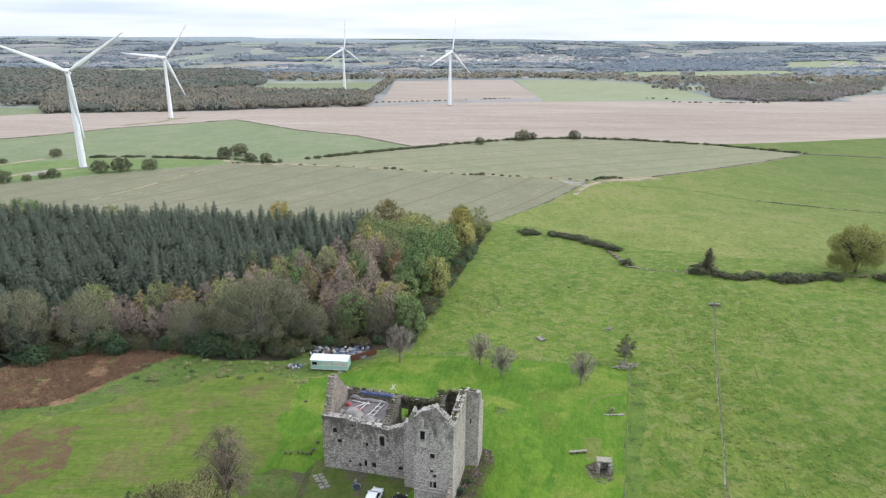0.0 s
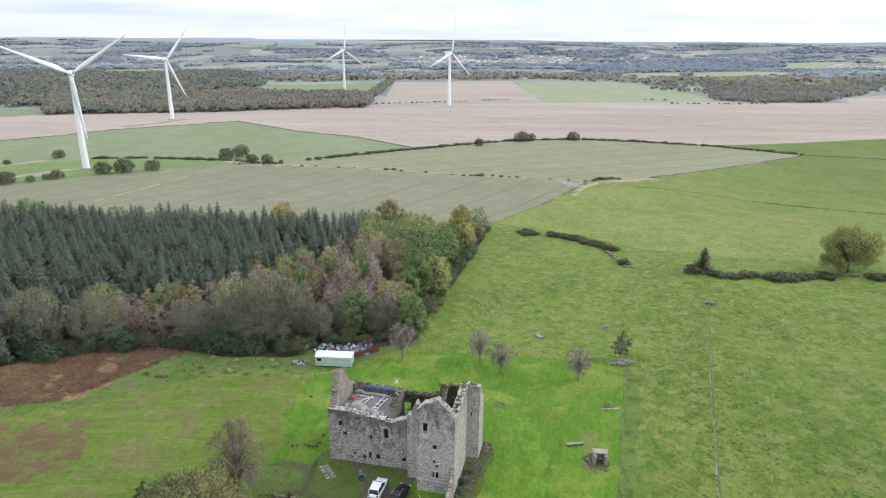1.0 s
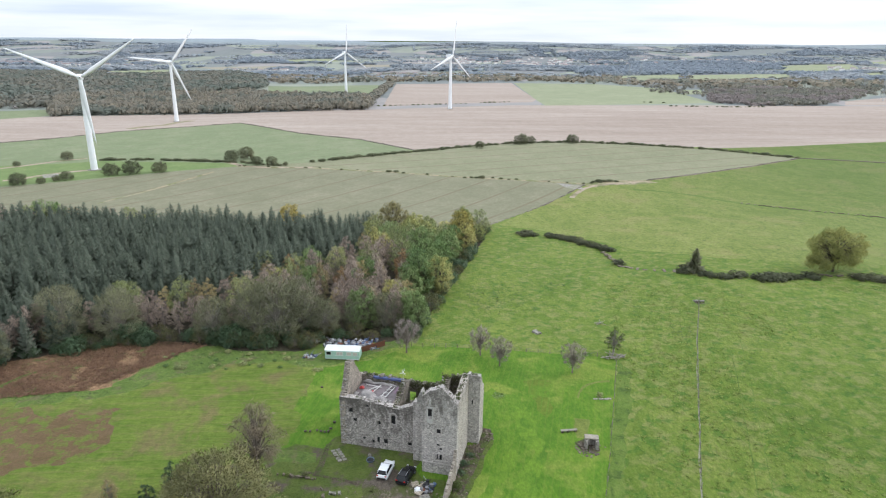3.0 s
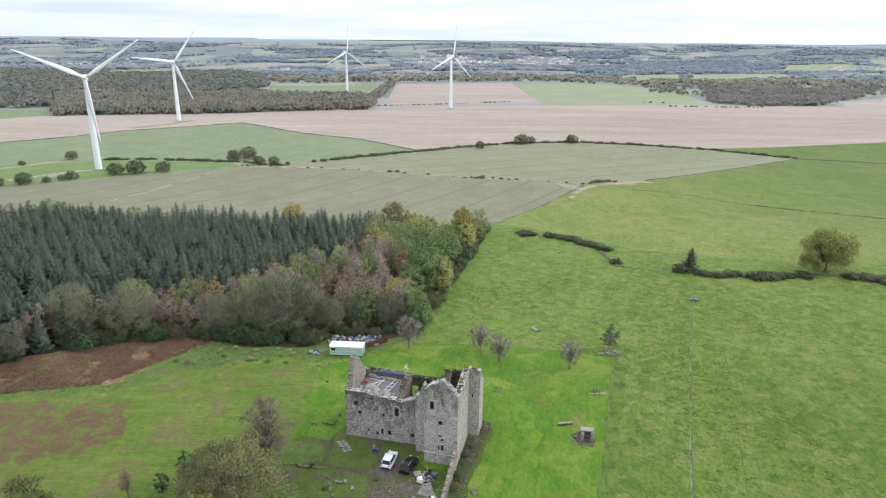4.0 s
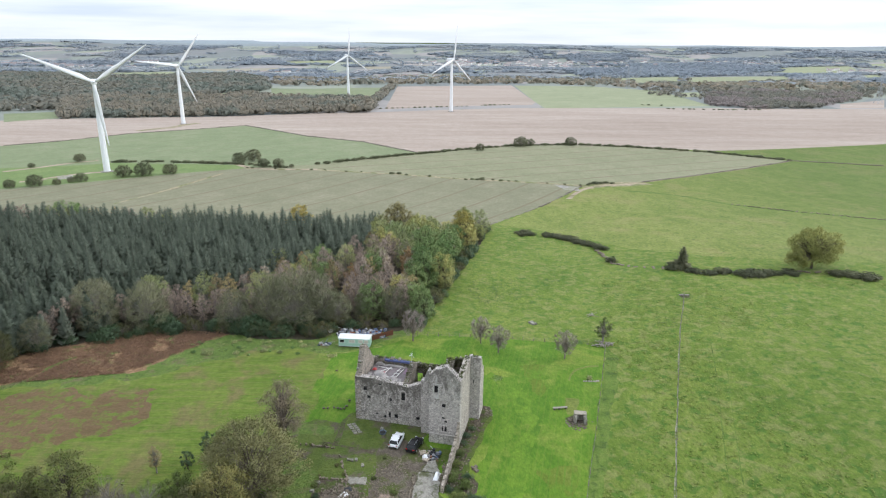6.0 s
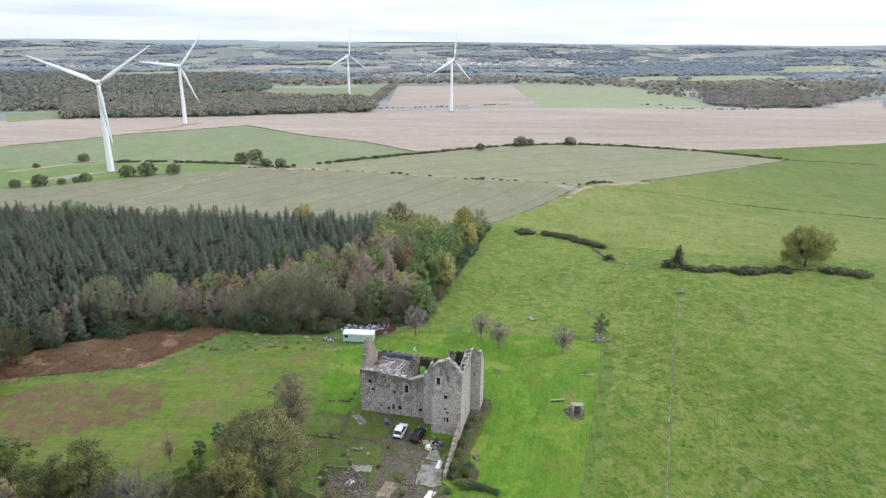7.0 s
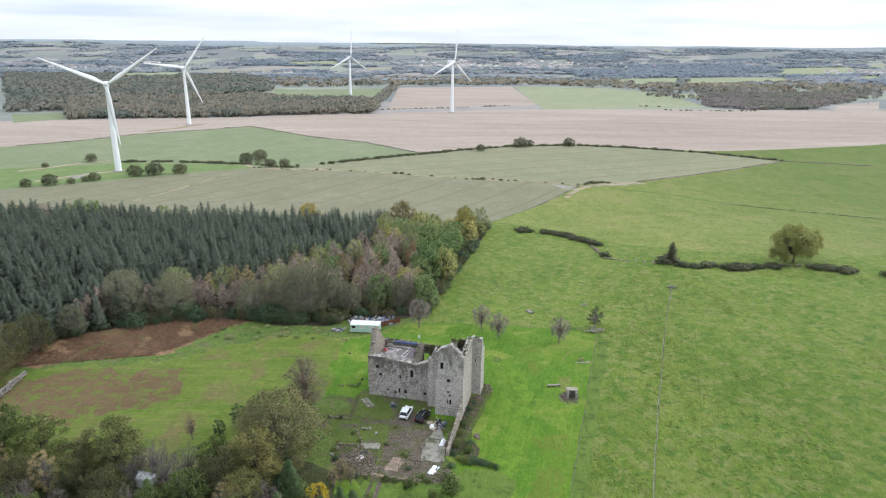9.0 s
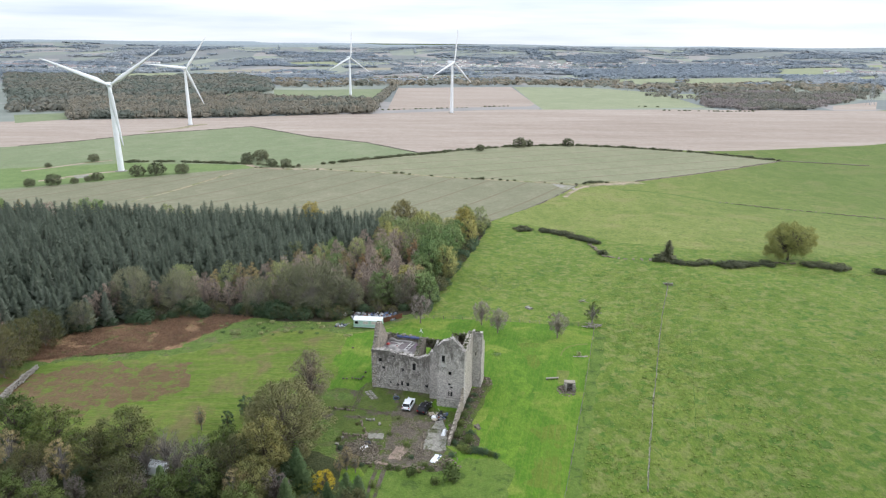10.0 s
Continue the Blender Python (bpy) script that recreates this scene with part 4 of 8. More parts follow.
def build_castle():
    ob = thing("castle_ruin", (*CASTLE, 0), "roofless grey rubble-stone tower house ruin on a mown lawn", "ruined castle", turn=CASTLE_TURN)
    # front wall of the hall range, outer face towards the yard
    wall("front_wall", ob, (-21.3, 2.0), (-7.6, 2.0), 1.15, steps((0, 9.3), (2, 9.2), (4.5, 9.2), (7, 8.9), (9, 8.5), (11, 8.3), (11.7, 8.8), (13.7, 9.5)), M_STONE_DARK, seed=2, ragged=0.12, shade_sheets=True, label="stained grey rubble wall with small windows",
         holes=((1.7, 2.3, 6.5, 7.4), (2.3, 3.1, 4.6, 5.5), (4.9, 5.3, 7.9, 8.4), (6.9, 7.4, 4.8, 5.5), (5.8, 6.3, 0.8, 1.5), (6.8, 7.2, 1.2, 2.4), (8.0, 8.7, 1.2, 2.1), (12.3, 13.0, 1.3, 2.1), (9.4, 10.1, 5.2, 6.9), (4.2, 4.6, 1.4, 1.9)))
    wall("gable_wall", ob, (-21.3, 11.6), (-21.3, 2.0), 1.1, steps((0, 9.0), (1.6, 9.4), (5.2, 14.0), (6.4, 14.4), (7.0, 13.0), (8.6, 9.6), (9.6, 9.1)), M_STONE_TAN, seed=3, ragged=0.2, holes=((5.3, 6.2, 5.4, 6.9), (3.2, 3.9, 2.2, 3.4)))
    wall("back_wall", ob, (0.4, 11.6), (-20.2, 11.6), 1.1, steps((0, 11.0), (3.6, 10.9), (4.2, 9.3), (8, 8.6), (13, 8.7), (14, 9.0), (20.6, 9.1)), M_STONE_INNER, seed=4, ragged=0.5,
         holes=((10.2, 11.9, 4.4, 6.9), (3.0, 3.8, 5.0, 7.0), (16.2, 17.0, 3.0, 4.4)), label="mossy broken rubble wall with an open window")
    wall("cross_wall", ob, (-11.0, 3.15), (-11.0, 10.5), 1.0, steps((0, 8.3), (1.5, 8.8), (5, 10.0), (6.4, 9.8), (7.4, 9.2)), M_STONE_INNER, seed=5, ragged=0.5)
    wall("stair_turret_wall", ob, (-7.6, 0.3), (-5.3, 0.3), 1.7, steps((0, 11.0), (2.3, 11.4)), M_STONE, seed=6, ragged=0.12)
    wall("turret_return_wall", ob, (-7.6, 2.0), (-7.6, 0.3), 1.0, steps((0, 10.2), (1.7, 11.2)), M_STONE, seed=16, ragged=0.2)
    wall("tower_front_wall", ob, (-5.35, -2.3), (0.45, -2.3), 1.2, steps((0, 13.9), (0.5, 14.4), (1.2, 15.1), (2.1, 15.5), (2.6, 15.7), (3.0, 16.1), (3.4, 15.9), (4.2, 15.2), (5.0, 14.2), (5.8, 13.2)), M_STONE, seed=7, ragged=0.16, shade_sheets=True,
         holes=((1.0, 1.7, 10.4, 11.8), (2.4, 3.1, 7.5, 8.5), (2.5, 2.95, 5.3, 5.8), (2.3, 2.75, 2.6, 3.8), (2.95, 3.4, 2.6, 3.8), (2.95, 3.3, 4.5, 4.9)), label="grey rubble gable with carved window surrounds")
    wall("tower_left_wall", ob, (-5.35, 3.2), (-5.35, -1.1), 1.1, steps((0, 11.0), (2.5, 12.6), (4.3, 13.6)), M_STONE, seed=8)
    wall("tower_side_wall", ob, (0.45, -1.1), (0.45, 7.5), 1.15, steps((0, 13.0), (1.5, 12.8), (4, 13.1), (8.6, 13.5)), M_STONE_SUNLIT, seed=9, ragged=0.1, shade_sheets=True, holes=((3.2, 3.7, 7.0, 8.2), (3.1, 3.7, 2.0, 3.7), (0.9, 1.3, 9.8, 10.4)), label="rubble side wall toned pale for the sun on it")
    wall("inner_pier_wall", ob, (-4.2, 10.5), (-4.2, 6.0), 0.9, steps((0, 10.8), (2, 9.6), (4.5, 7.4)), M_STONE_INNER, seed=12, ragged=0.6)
    # turret that stands out at the back corner
    wall("rear_turret_front", ob, (0.0, 7.5), (2.4, 7.5), 0.9, steps((0, 13.2), (0.4, 13.5), (2.4, 13.4)), M_STONE, seed=10, ragged=0.15, shade_sheets=True, holes=((0.9, 1.3, 7.6, 8.5),))
    wall("rear_turret_side", ob, (2.4, 8.4), (2.4, 11.6), 0.9, steps((0, 13.2), (0.8, 12.4), (1.4, 10.6), (3.2, 9.4)), M_STONE_SUNLIT, seed=11, ragged=0.25)
    wall("rear_turret_back", ob, (2.4, 11.6), (0.4, 11.6), 0.9, steps((0, 9.6), (2, 10.6)), M_STONE, seed=13)
    # courtyard wall running out from the tower corner
    wall("yard_wall", ob, (0.45, -15.7), (0.45, -2.3), 0.45, steps((0, 1.1), (3, 1.6), (7, 2.5), (11, 3.2), (12.6, 4.0), (13.4, 5.2)), M_STONE_TAN, seed=14, base=-0.9, ragged=0.22, label="pale broken courtyard wall")
    # string course over the plinth of the tower
    for i in range(12):
        g = Geo()
        g.box((-5.1 + i * 0.48, -2.36, 2.05 - 0.012 * i), (0.46, 0.16, 0.14))
        part("string_course_stone", g, M_STONE_DARK, ob)
    # carved fragments about the upper window
    g = Geo()
    g.box((-4.0, -2.4, 12.25), (1.1, 0.26, 0.2))
    g.box((-4.45, -2.4, 11.1), (0.2, 0.22, 1.4))
    g.box((-3.55, -2.4, 11.1), (0.2, 0.22, 1.4))
    g.box((-4.0, -2.42, 9.9), (0.95, 0.3, 0.8))
    g.box((-3.95, -2.42, 13.1), (0.28, 0.3, 1.0), lean=0.5)
    part("window_surround", g, plain("pale_dressed_stone", (0.46, 0.44, 0.41), 0.85, vary=0.35), ob, "pale dressed stone surround")
    for cx, cz, w, h in ((-2.6, 8.0, 0.75, 1.0), (-2.6, 3.2, 1.25, 1.2)):
        g = Geo()
        for sx in (-1, 1):
            g.box((cx + sx * (w / 2 + 0.07), -2.35, cz), (0.14, 0.14, h + 0.2))
        g.box((cx, -2.35, cz + h / 2 + 0.08), (w, 0.14, 0.14))
        g.box((cx, -2.36, cz - h / 2 - 0.08), (w, 0.18, 0.14))
        part("window_surround", g, M_STONE_DARK, ob)
    # arched niche in the hall front
    g = Geo()
    for sx in (-0.55, 0.55):
        g.box((-11.55 + sx, 1.94, 5.9), (0.2, 0.18, 1.9))
    for i in range(7):
        w = math.pi * i / 6
        g.box((-11.55 + 0.55 * math.cos(w), 1.94, 6.9 + 0.5 * math.sin(w)), (0.24, 0.18, 0.24))
    part("niche_arch", g, M_STONE_DARK, ob)
    # upper floor laid over the hall, with boards and tarpaulins
    m_deck = plain("damp_floor_boards", (0.17, 0.145, 0.145), 0.6, vary=0.4, scale=1.2)
    for i in range(20):
        g = Geo()
        g.box((-20.0 + 0.42 * i + 0.2, 6.85, 7.75 + 0.015 * (i % 3)), (0.40, 7.2, 0.12))
        part("deck_board", g, m_deck, ob)
    g = Geo()
    rng = random.Random(8)
    for i in range(240):
        x, y = rng.uniform(-5.1, -0.9), rng.uniform(-0.9, 9.5)
        g.stone((x, y, 3.2 + rng.uniform(0, 0.4) + 0.2 * abs(y - 4)), (rng.uniform(0.3, 0.8), rng.uniform(0.3, 0.7), rng.uniform(0.2, 0.5)), rng)
    g.box((-3.0, 4.2, 2.6), (4.3, 11.0, 1.2))
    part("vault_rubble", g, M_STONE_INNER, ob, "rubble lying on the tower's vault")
    # coping stones loosened along the broken tops, and weeds in them
    g, w = Geo(), Geo()
    tops = [((-21.2, 2.5), (-7.8, 2.5), steps((0, 9.25), (4.5, 9.15), (7, 8.85), (9, 8.45), (11, 8.25), (11.7, 8.75), (13.4, 9.4)), 0.1), ((-20, 11.0), (0.2, 11.0), steps((0, 9.1), (7, 8.8), (12.5, 8.6), (16, 9.3), (16.4, 10.8), (20.2, 10.9)), 0.95),
            ((-0.1, -1, ), (-0.1, 7.4), steps((0, 13.0), (2, 12.8), (8.4, 13.4)), 0.85), ((-11.5, 3.5), (-11.5, 10.4), steps((0, 8.4), (4.6, 9.9), (6.9, 9.2)), 0.5), ((-5.2, -1.7), (0.3, -1.7), steps((0, 13.9), (2.8, 15.9), (5.5, 13.4)), 0.7),
            ((-20.8, 2.4), (-20.8, 11), steps((0, 9.2), (2.4, 13.0), (3.6, 14.3), (8, 9.3)), 0.3), ((-4.6, 10.3), (-4.6, 6.2), steps((0, 10.8), (4, 7.6)), 0.7), ((0.3, 8.0), (2.2, 8.0), steps((0, 13.4), (2, 13.4)), 0.4)]
    for (x0, y0), (x1, y1), top, green in tops:
        ln = math.hypot(x1 - x0, y1 - y0)
        for i in range(int(ln / 0.28)):
            s = (i + rng.random()) * 0.28
            if s > ln:
                continue
            px, py = x0 + (x1 - x0) * s / ln + rng.uniform(-0.28, 0.28), y0 + (y1 - y0) * s / ln + rng.uniform(-0.28, 0.28)
            z = top(s)
            if rng.random() < 0.62:
                g.stone((px, py, z + rng.uniform(-0.1, 0.1)), (rng.uniform(0.2, 0.46), rng.uniform(0.18, 0.38), rng.uniform(0.14, 0.3)), rng, rng.randrange(2))
            if rng.random() < green:
                for k in range(16):
                    q = Vector((px + rng.uniform(-0.3, 0.3), py + rng.uniform(-0.3, 0.3), z + rng.uniform(0.05, 0.26)))
                    d1, d2 = Vector((rng.uniform(-1, 1), rng.uniform(-1, 1), rng.uniform(-0.3, 1))) * 0.10, Vector((rng.uniform(-1, 1), rng.uniform(-1, 1), rng.uniform(-0.5, 0.5))) * 0.09
                    w.add([tuple(q - d1 - d2), tuple(q + d1 - d2), tuple(q + d1 + d2), tuple(q - d1 + d2)], [(0, 1, 2, 3)])
    tagged(part("coping_stone", g, [M_LOOSE, M_LICHEN], ob, "loose stones along the wall heads"), kind="stuff")
    tagged(part("wall_moss", w, M_MOSS, ob, "moss and weeds on the wall heads"), kind="stuff")
    # small gabled cap on the stair turret
    g = Geo()
    g.loft([[(-6.9, y, 11.0), (-5.5, y, 11.0), (-5.5, y, 11.9), (-6.1, y, 13.3), (-6.3, y, 13.3), (-6.9, y, 11.9)] for y in (0.35, 1.75)])
    part("turret_cap", g, M_LICHEN, ob, "small gabled stone cap on the stair turret")
    # ivy over the inner corner behind the tower, and weeds on the vault's edge
    ivy, nrng = Geo(), np.random.default_rng(6)
    for a, b, z0, z1, n in (((-5.0, 10.45), (-0.8, 10.45), 6.0, 11.3, 2600), ((-4.25, 6.5), (-4.25, 10.4), 6.0, 10.2, 1500), ((-0.75, 5.5), (-0.75, 10.4), 9.0, 12.6, 900), ((-10.6, 10.4), (-5.2, 10.4), 5.5, 9.0, 1500)):
        t, zz = nrng.random((n, 1)), nrng.uniform(z0, z1, n)
        p = np.column_stack((np.array(a) + (np.array(b) - np.array(a)) * t, zz)) + nrng.normal(0, 0.12, (n, 3))
        keep = np.array([noise.noise(tuple(q * 0.5)) > -0.15 for q in p])
        p = p[keep]
        slivers(ivy, nrng, p, unit(nrng.normal(size=p.shape) + (0, 0, -0.3)), 0.11, 0.22)
    tagged(part("ivy", ivy, M_IVY, ob, "dark ivy hanging on the inner walls"), kind="stuff")
    return ob


build_castle()


def local(u, v, z=0.0):
    """A place in the castle's own plan, in the world."""
    q = pose(*CASTLE, 0, 0, 0, CASTLE_TURN) @ Vector((u, v, z))
    return tuple(q)

# ---- trees ----
M_BARK = plain("grey_brown_bark", (0.104, 0.086, 0.070), 0.95, vary=0.35, scale=2.0)
M_BARK_PALE = plain("pale_birch_bark", (0.22, 0.20, 0.18), 0.9, vary=0.35, scale=2.0)
M_TWIG = plain("purple_brown_twigs", (0.27, 0.225, 0.20), 0.95, vary=0.3, scale=0.8)
M_TWIG_FRUIT = plain("grey_tan_twigs", (0.33, 0.275, 0.245), 0.95, vary=0.3, scale=0.8)
M_TWIG_DARK = plain("brown_twigs", (0.19, 0.16, 0.135), 0.95, vary=0.3, scale=0.8)
M_TWIG_GREY = plain("grey_twigs", (0.27, 0.245, 0.21), 0.95, vary=0.3, scale=0.8)
M_SPRUCE = leafy("spruce_needles", [(0.1, (0.080, 0.105, 0.074)), (0.5, (0.125, 0.154, 0.113)), (0.9, (0.195, 0.221, 0.172))], 0.7, 0.3)
M_OLIVE = leafy("olive_autumn_leaves", [(0.05, (0.196, 0.246, 0.103)), (0.4, (0.300, 0.346, 0.148)), (0.7, (0.396, 0.417, 0.189)), (1.0, (0.530, 0.523, 0.247))])
M_RUSSET = leafy("russet_autumn_leaves", [(0.05, (0.225, 0.190, 0.110)), (0.45, (0.359, 0.291, 0.160)), (0.8, (0.508, 0.415, 0.204)), (1.0, (0.588, 0.550, 0.258))])
M_PURPLE = leafy("dull_purple_brown_leaves", [(0.05, (0.270, 0.213, 0.183)), (0.5, (0.377, 0.304, 0.253)), (1.0, (0.517, 0.430, 0.347))])
M_YELLOW = leafy("yellow_green_leaves", [(0.05, (0.202, 0.252, 0.099)), (0.4, (0.330, 0.369, 0.131)), (0.75, (0.522, 0.483, 0.176)), (1.0, (0.726, 0.589, 0.210))])
M_COPSE = leafy("dull_green_copse_leaves", [(0.05, (0.075, 0.088, 0.037)), (0.45, (0.131, 0.140, 0.056)), (0.8, (0.188, 0.177, 0.075)), (1.0, (0.275, 0.225, 0.100))])
M_COPSE_GREEN = leafy("dark_green_copse_leaves", [(0.05, (0.066, 0.099, 0.029)), (0.5, (0.125, 0.168, 0.046)), (1.0, (0.221, 0.255, 0.077))])
M_ASH = leafy("browning_ash_leaves", [(0.05, (0.180, 0.188, 0.084)), (0.45, (0.268, 0.265, 0.120)), (0.8, (0.360, 0.329, 0.152)), (1.0, (0.480, 0.412, 0.196))])
M_SYCAMORE = leafy("yellowing_sycamore_leaves", [(0.05, (0.119, 0.144, 0.053)), (0.4, (0.188, 0.206, 0.073)), (0.75, (0.294, 0.269, 0.094)), (1.0, (0.413, 0.331, 0.112))])
M_DOME = leafy("thin_grey_olive_leaves", [(0.05, (0.159, 0.174, 0.100)), (0.45, (0.225, 0.236, 0.139)), (0.8, (0.288, 0.293, 0.178)), (1.0, (0.366, 0.352, 0.213))])
M_GOLD = leafy("golden_leaves", [(0.0, (0.396, 0.286, 0.024)), (0.6, (0.605, 0.468, 0.036)), (1.0, (0.748, 0.598, 0.072))])
M_GREEN = leafy("mid_green_leaves", [(0.05, (0.103, 0.178, 0.067)), (0.5, (0.194, 0.291, 0.104)), (1.0, (0.346, 0.421, 0.182))])
M_DARK = leafy("dark_evergreen_leaves", [(0.05, (0.044, 0.077, 0.040)), (0.5, (0.082, 0.135, 0.066)), (1.0, (0.151, 0.206, 0.105))], 0.5, 0.3)
M_FIR = leafy("young_spruce_needles", [(0.05, (0.049, 0.087, 0.033)), (0.5, (0.083, 0.133, 0.049)), (1.0, (0.137, 0.194, 0.074))], 0.7, 0.3)
M_GORSE = leafy("gorse_needles", [(0.05, (0.063, 0.076, 0.043)), (0.5, (0.113, 0.124, 0.068)), (1.0, (0.189, 0.189, 0.113))], through_light=0.3)
M_THORN = leafy("thorn_leaves", [(0.05, (0.083, 0.094, 0.050)), (0.5, (0.138, 0.145, 0.079)), (1.0, (0.209, 0.204, 0.121))])
M_FIELD = leafy("field_tree_leaves", [(0.05, (0.109, 0.128, 0.072)), (0.5, (0.174, 0.191, 0.109)), (1.0, (0.254, 0.254, 0.152))])
M_WEEP = leafy("fading_birch_leaves", [(0.0, (0.150, 0.121, 0.085)), (0.5, (0.208, 0.170, 0.119)), (1.0, (0.285, 0.238, 0.160))])
M_OAK = leafy("turning_oak_leaves", [(0.05, (0.169, 0.206, 0.064)), (0.5, (0.257, 0.288, 0.092)), (0.85, (0.358, 0.360, 0.113)), (1.0, (0.446, 0.398, 0.128))])


def leaf(geo, rng, q, size, out):
    """One spray of leaves, turned to the light on the side of the crown where it grows."""
    a = Vector((rng.gauss(0, 1), rng.gauss(0, 1), rng.gauss(0, 0.8))).normalized()
    b = a.cross(Vector((rng.gauss(0, 1), rng.gauss(0, 1), rng.gauss(0, 1)))).normalized()
    out = Vector((out[0], out[1], out[2] + 0.35)).normalized()
    if a.cross(b).dot(out) < 0:
        b = -b
    face = (out + a.cross(b) * 0.55).normalized()
    a, b = a * size * rng.uniform(0.7, 1.5), b * size * rng.uniform(0.5, 1.1)
    q = Vector(q)
    geo.add([tuple(q - a), tuple(q + a * 0.6 - b), tuple(q + a * 0.8 + b)], [(0, 1, 2)])
    geo.way.extend([tuple(face)] * 3)


CROWN_SHAPE = {
    "dome": lambda u: np.where(u < 0.3, 0.70 + u, np.sqrt(np.clip(1 - ((u - 0.3) / 0.74) ** 2, 0.02, 1))),
    "oval": lambda u: np.sin(np.pi * np.clip(u * 0.9 + 0.07, 0, 1) ** 0.85) ** 0.8,
    "vase": lambda u: np.where(u < 0.6, 0.42 + 0.58 * np.sqrt(u / 0.6), np.sqrt(np.clip(1 - ((u - 0.6) / 0.43) ** 2, 0.03, 1))),
}


def crowned(seed, H, R, low=0.15, clumps=60, sprays=60, wide=0.08, length=0.3, shape="dome", stream=0.5, droop=0.0, core=0.2, fat=(0.15, 0.27), twigs=6, limb=1.0, uneven=0.28, lobes=()):
    """A broad-leaved tree: a bent trunk, limbs that climb to many small clumps set on an uneven crown, and leaf sprays that
    stream outwards from them. lobes: further boughs as (x, y, z, radius, clumps)."""
    rng = np.random.default_rng(seed)
    wood, crown = Geo(), Geo()
    r0 = (0.015 * H + 0.05) * limb
    bend = rng.uniform(-0.04, 0.04, 2) * H

    def axis(z):
        k = (z / H) ** 1.6
        return np.array((bend[0] * k, bend[1] * k, z))

    top = H * (0.62 if shape == "dome" else 0.8)
    wood.path([tuple(axis(z)) for z in (0, H * low, (H * low + top) / 2, top)], [r0 * 1.35, r0, r0 * 0.6, r0 * 0.22], 7)
    wood.tube((0, 0, -0.4), (0, 0, 0.01), r0 * 1.7, r0 * 1.35, 7)
    grid = np.linspace(0.0, 1.0, 60)
    share = np.cumsum(CROWN_SHAPE[shape](grid) + 0.12)
    u = np.interp((np.arange(clumps) + rng.random(clumps)) / clumps * (share[-1] - share[0]) + share[0], share, grid)
    az = 2.39996 * np.arange(clumps) + rng.normal(0, 0.35, clumps)
    lump = np.array([1 + uneven * noise.noise((math.cos(a) * 1.3, math.sin(a) * 1.3, b * 2.6 + seed * 1.7)) + uneven * 0.5 * noise.noise((math.cos(a) * 3, math.sin(a) * 3, b * 5 + seed)) for a, b in zip(az, u)])
    reach = R * CROWN_SHAPE[shape](u) * lump * np.where(rng.random(clumps) < core, rng.uniform(0.2, 0.6, clumps), rng.uniform(0.72, 0.92, clumps))
    z = H * (low + 0.04 + (0.93 - low) * u * (0.93 + 0.07 * lump))
    at = np.column_stack((np.cos(az) * reach, np.sin(az) * reach, z))
    at[:, :2] += bend * ((z / H) ** 1.6)[:, None]
    size = R * rng.uniform(*fat, clumps)
    for x, y, zz, r, n in lobes:
        d = unit(rng.normal(size=(n, 3))) * r * rng.uniform(0.45, 0.95, (n, 1))
        at, size = np.vstack((at, np.array((x, y, zz)) + d * (1, 1, 0.6))), np.append(size, R * rng.uniform(*fat, n))
    heart = np.array((0, 0, H * (low + 0.12)))
    for c, r in zip(at, size):
        z0 = max(H * low * 0.75, min(c[2] * 0.82, H * low + (c[2] - H * low) * 0.32))
        a = axis(z0)
        m = a * 0.45 + c * 0.55 + np.array((0, 0, 0.05 * H * (c[2] > z0) + 0.02 * H))
        m[:2] += rng.normal(0, 0.03 * R, 2)
        t = r0 * (0.34 + 0.2 * rng.random())
        wood.tube(tuple(a), tuple(m), t, t * 0.6, 4)
        wood.tube(tuple(m), tuple(c), t * 0.6, t * 0.18, 3)
        if twigs:
            d = unit(unit(c - a)[None, :] * 0.8 + rng.normal(0, 0.5, (twigs, 3)) + (0, 0, 0.25))
            start = m + (c - m) * rng.uniform(0.2, 1.0, (twigs, 1))
            slivers(wood, rng, start, d, t * 0.22, r * 1.5)
        d = unit(rng.normal(size=(sprays, 3)))
        p = c + d * r * rng.random((sprays, 1)) ** 0.45 * (1, 1, 0.8)
        out = unit(p - heart)
        way = unit(out * stream + d * (1 - stream) * 0.7 + rng.normal(0, 0.3, (sprays, 3)) + (0, 0, 0.15 * stream - droop))
        facing = unit(d * 0.4 + out * 0.8 + rng.normal(0, 0.2, (sprays, 3)) + (0, 0, 0.25))
        slivers(crown, rng, p, way, wide, length, facing)
    return wood, crown


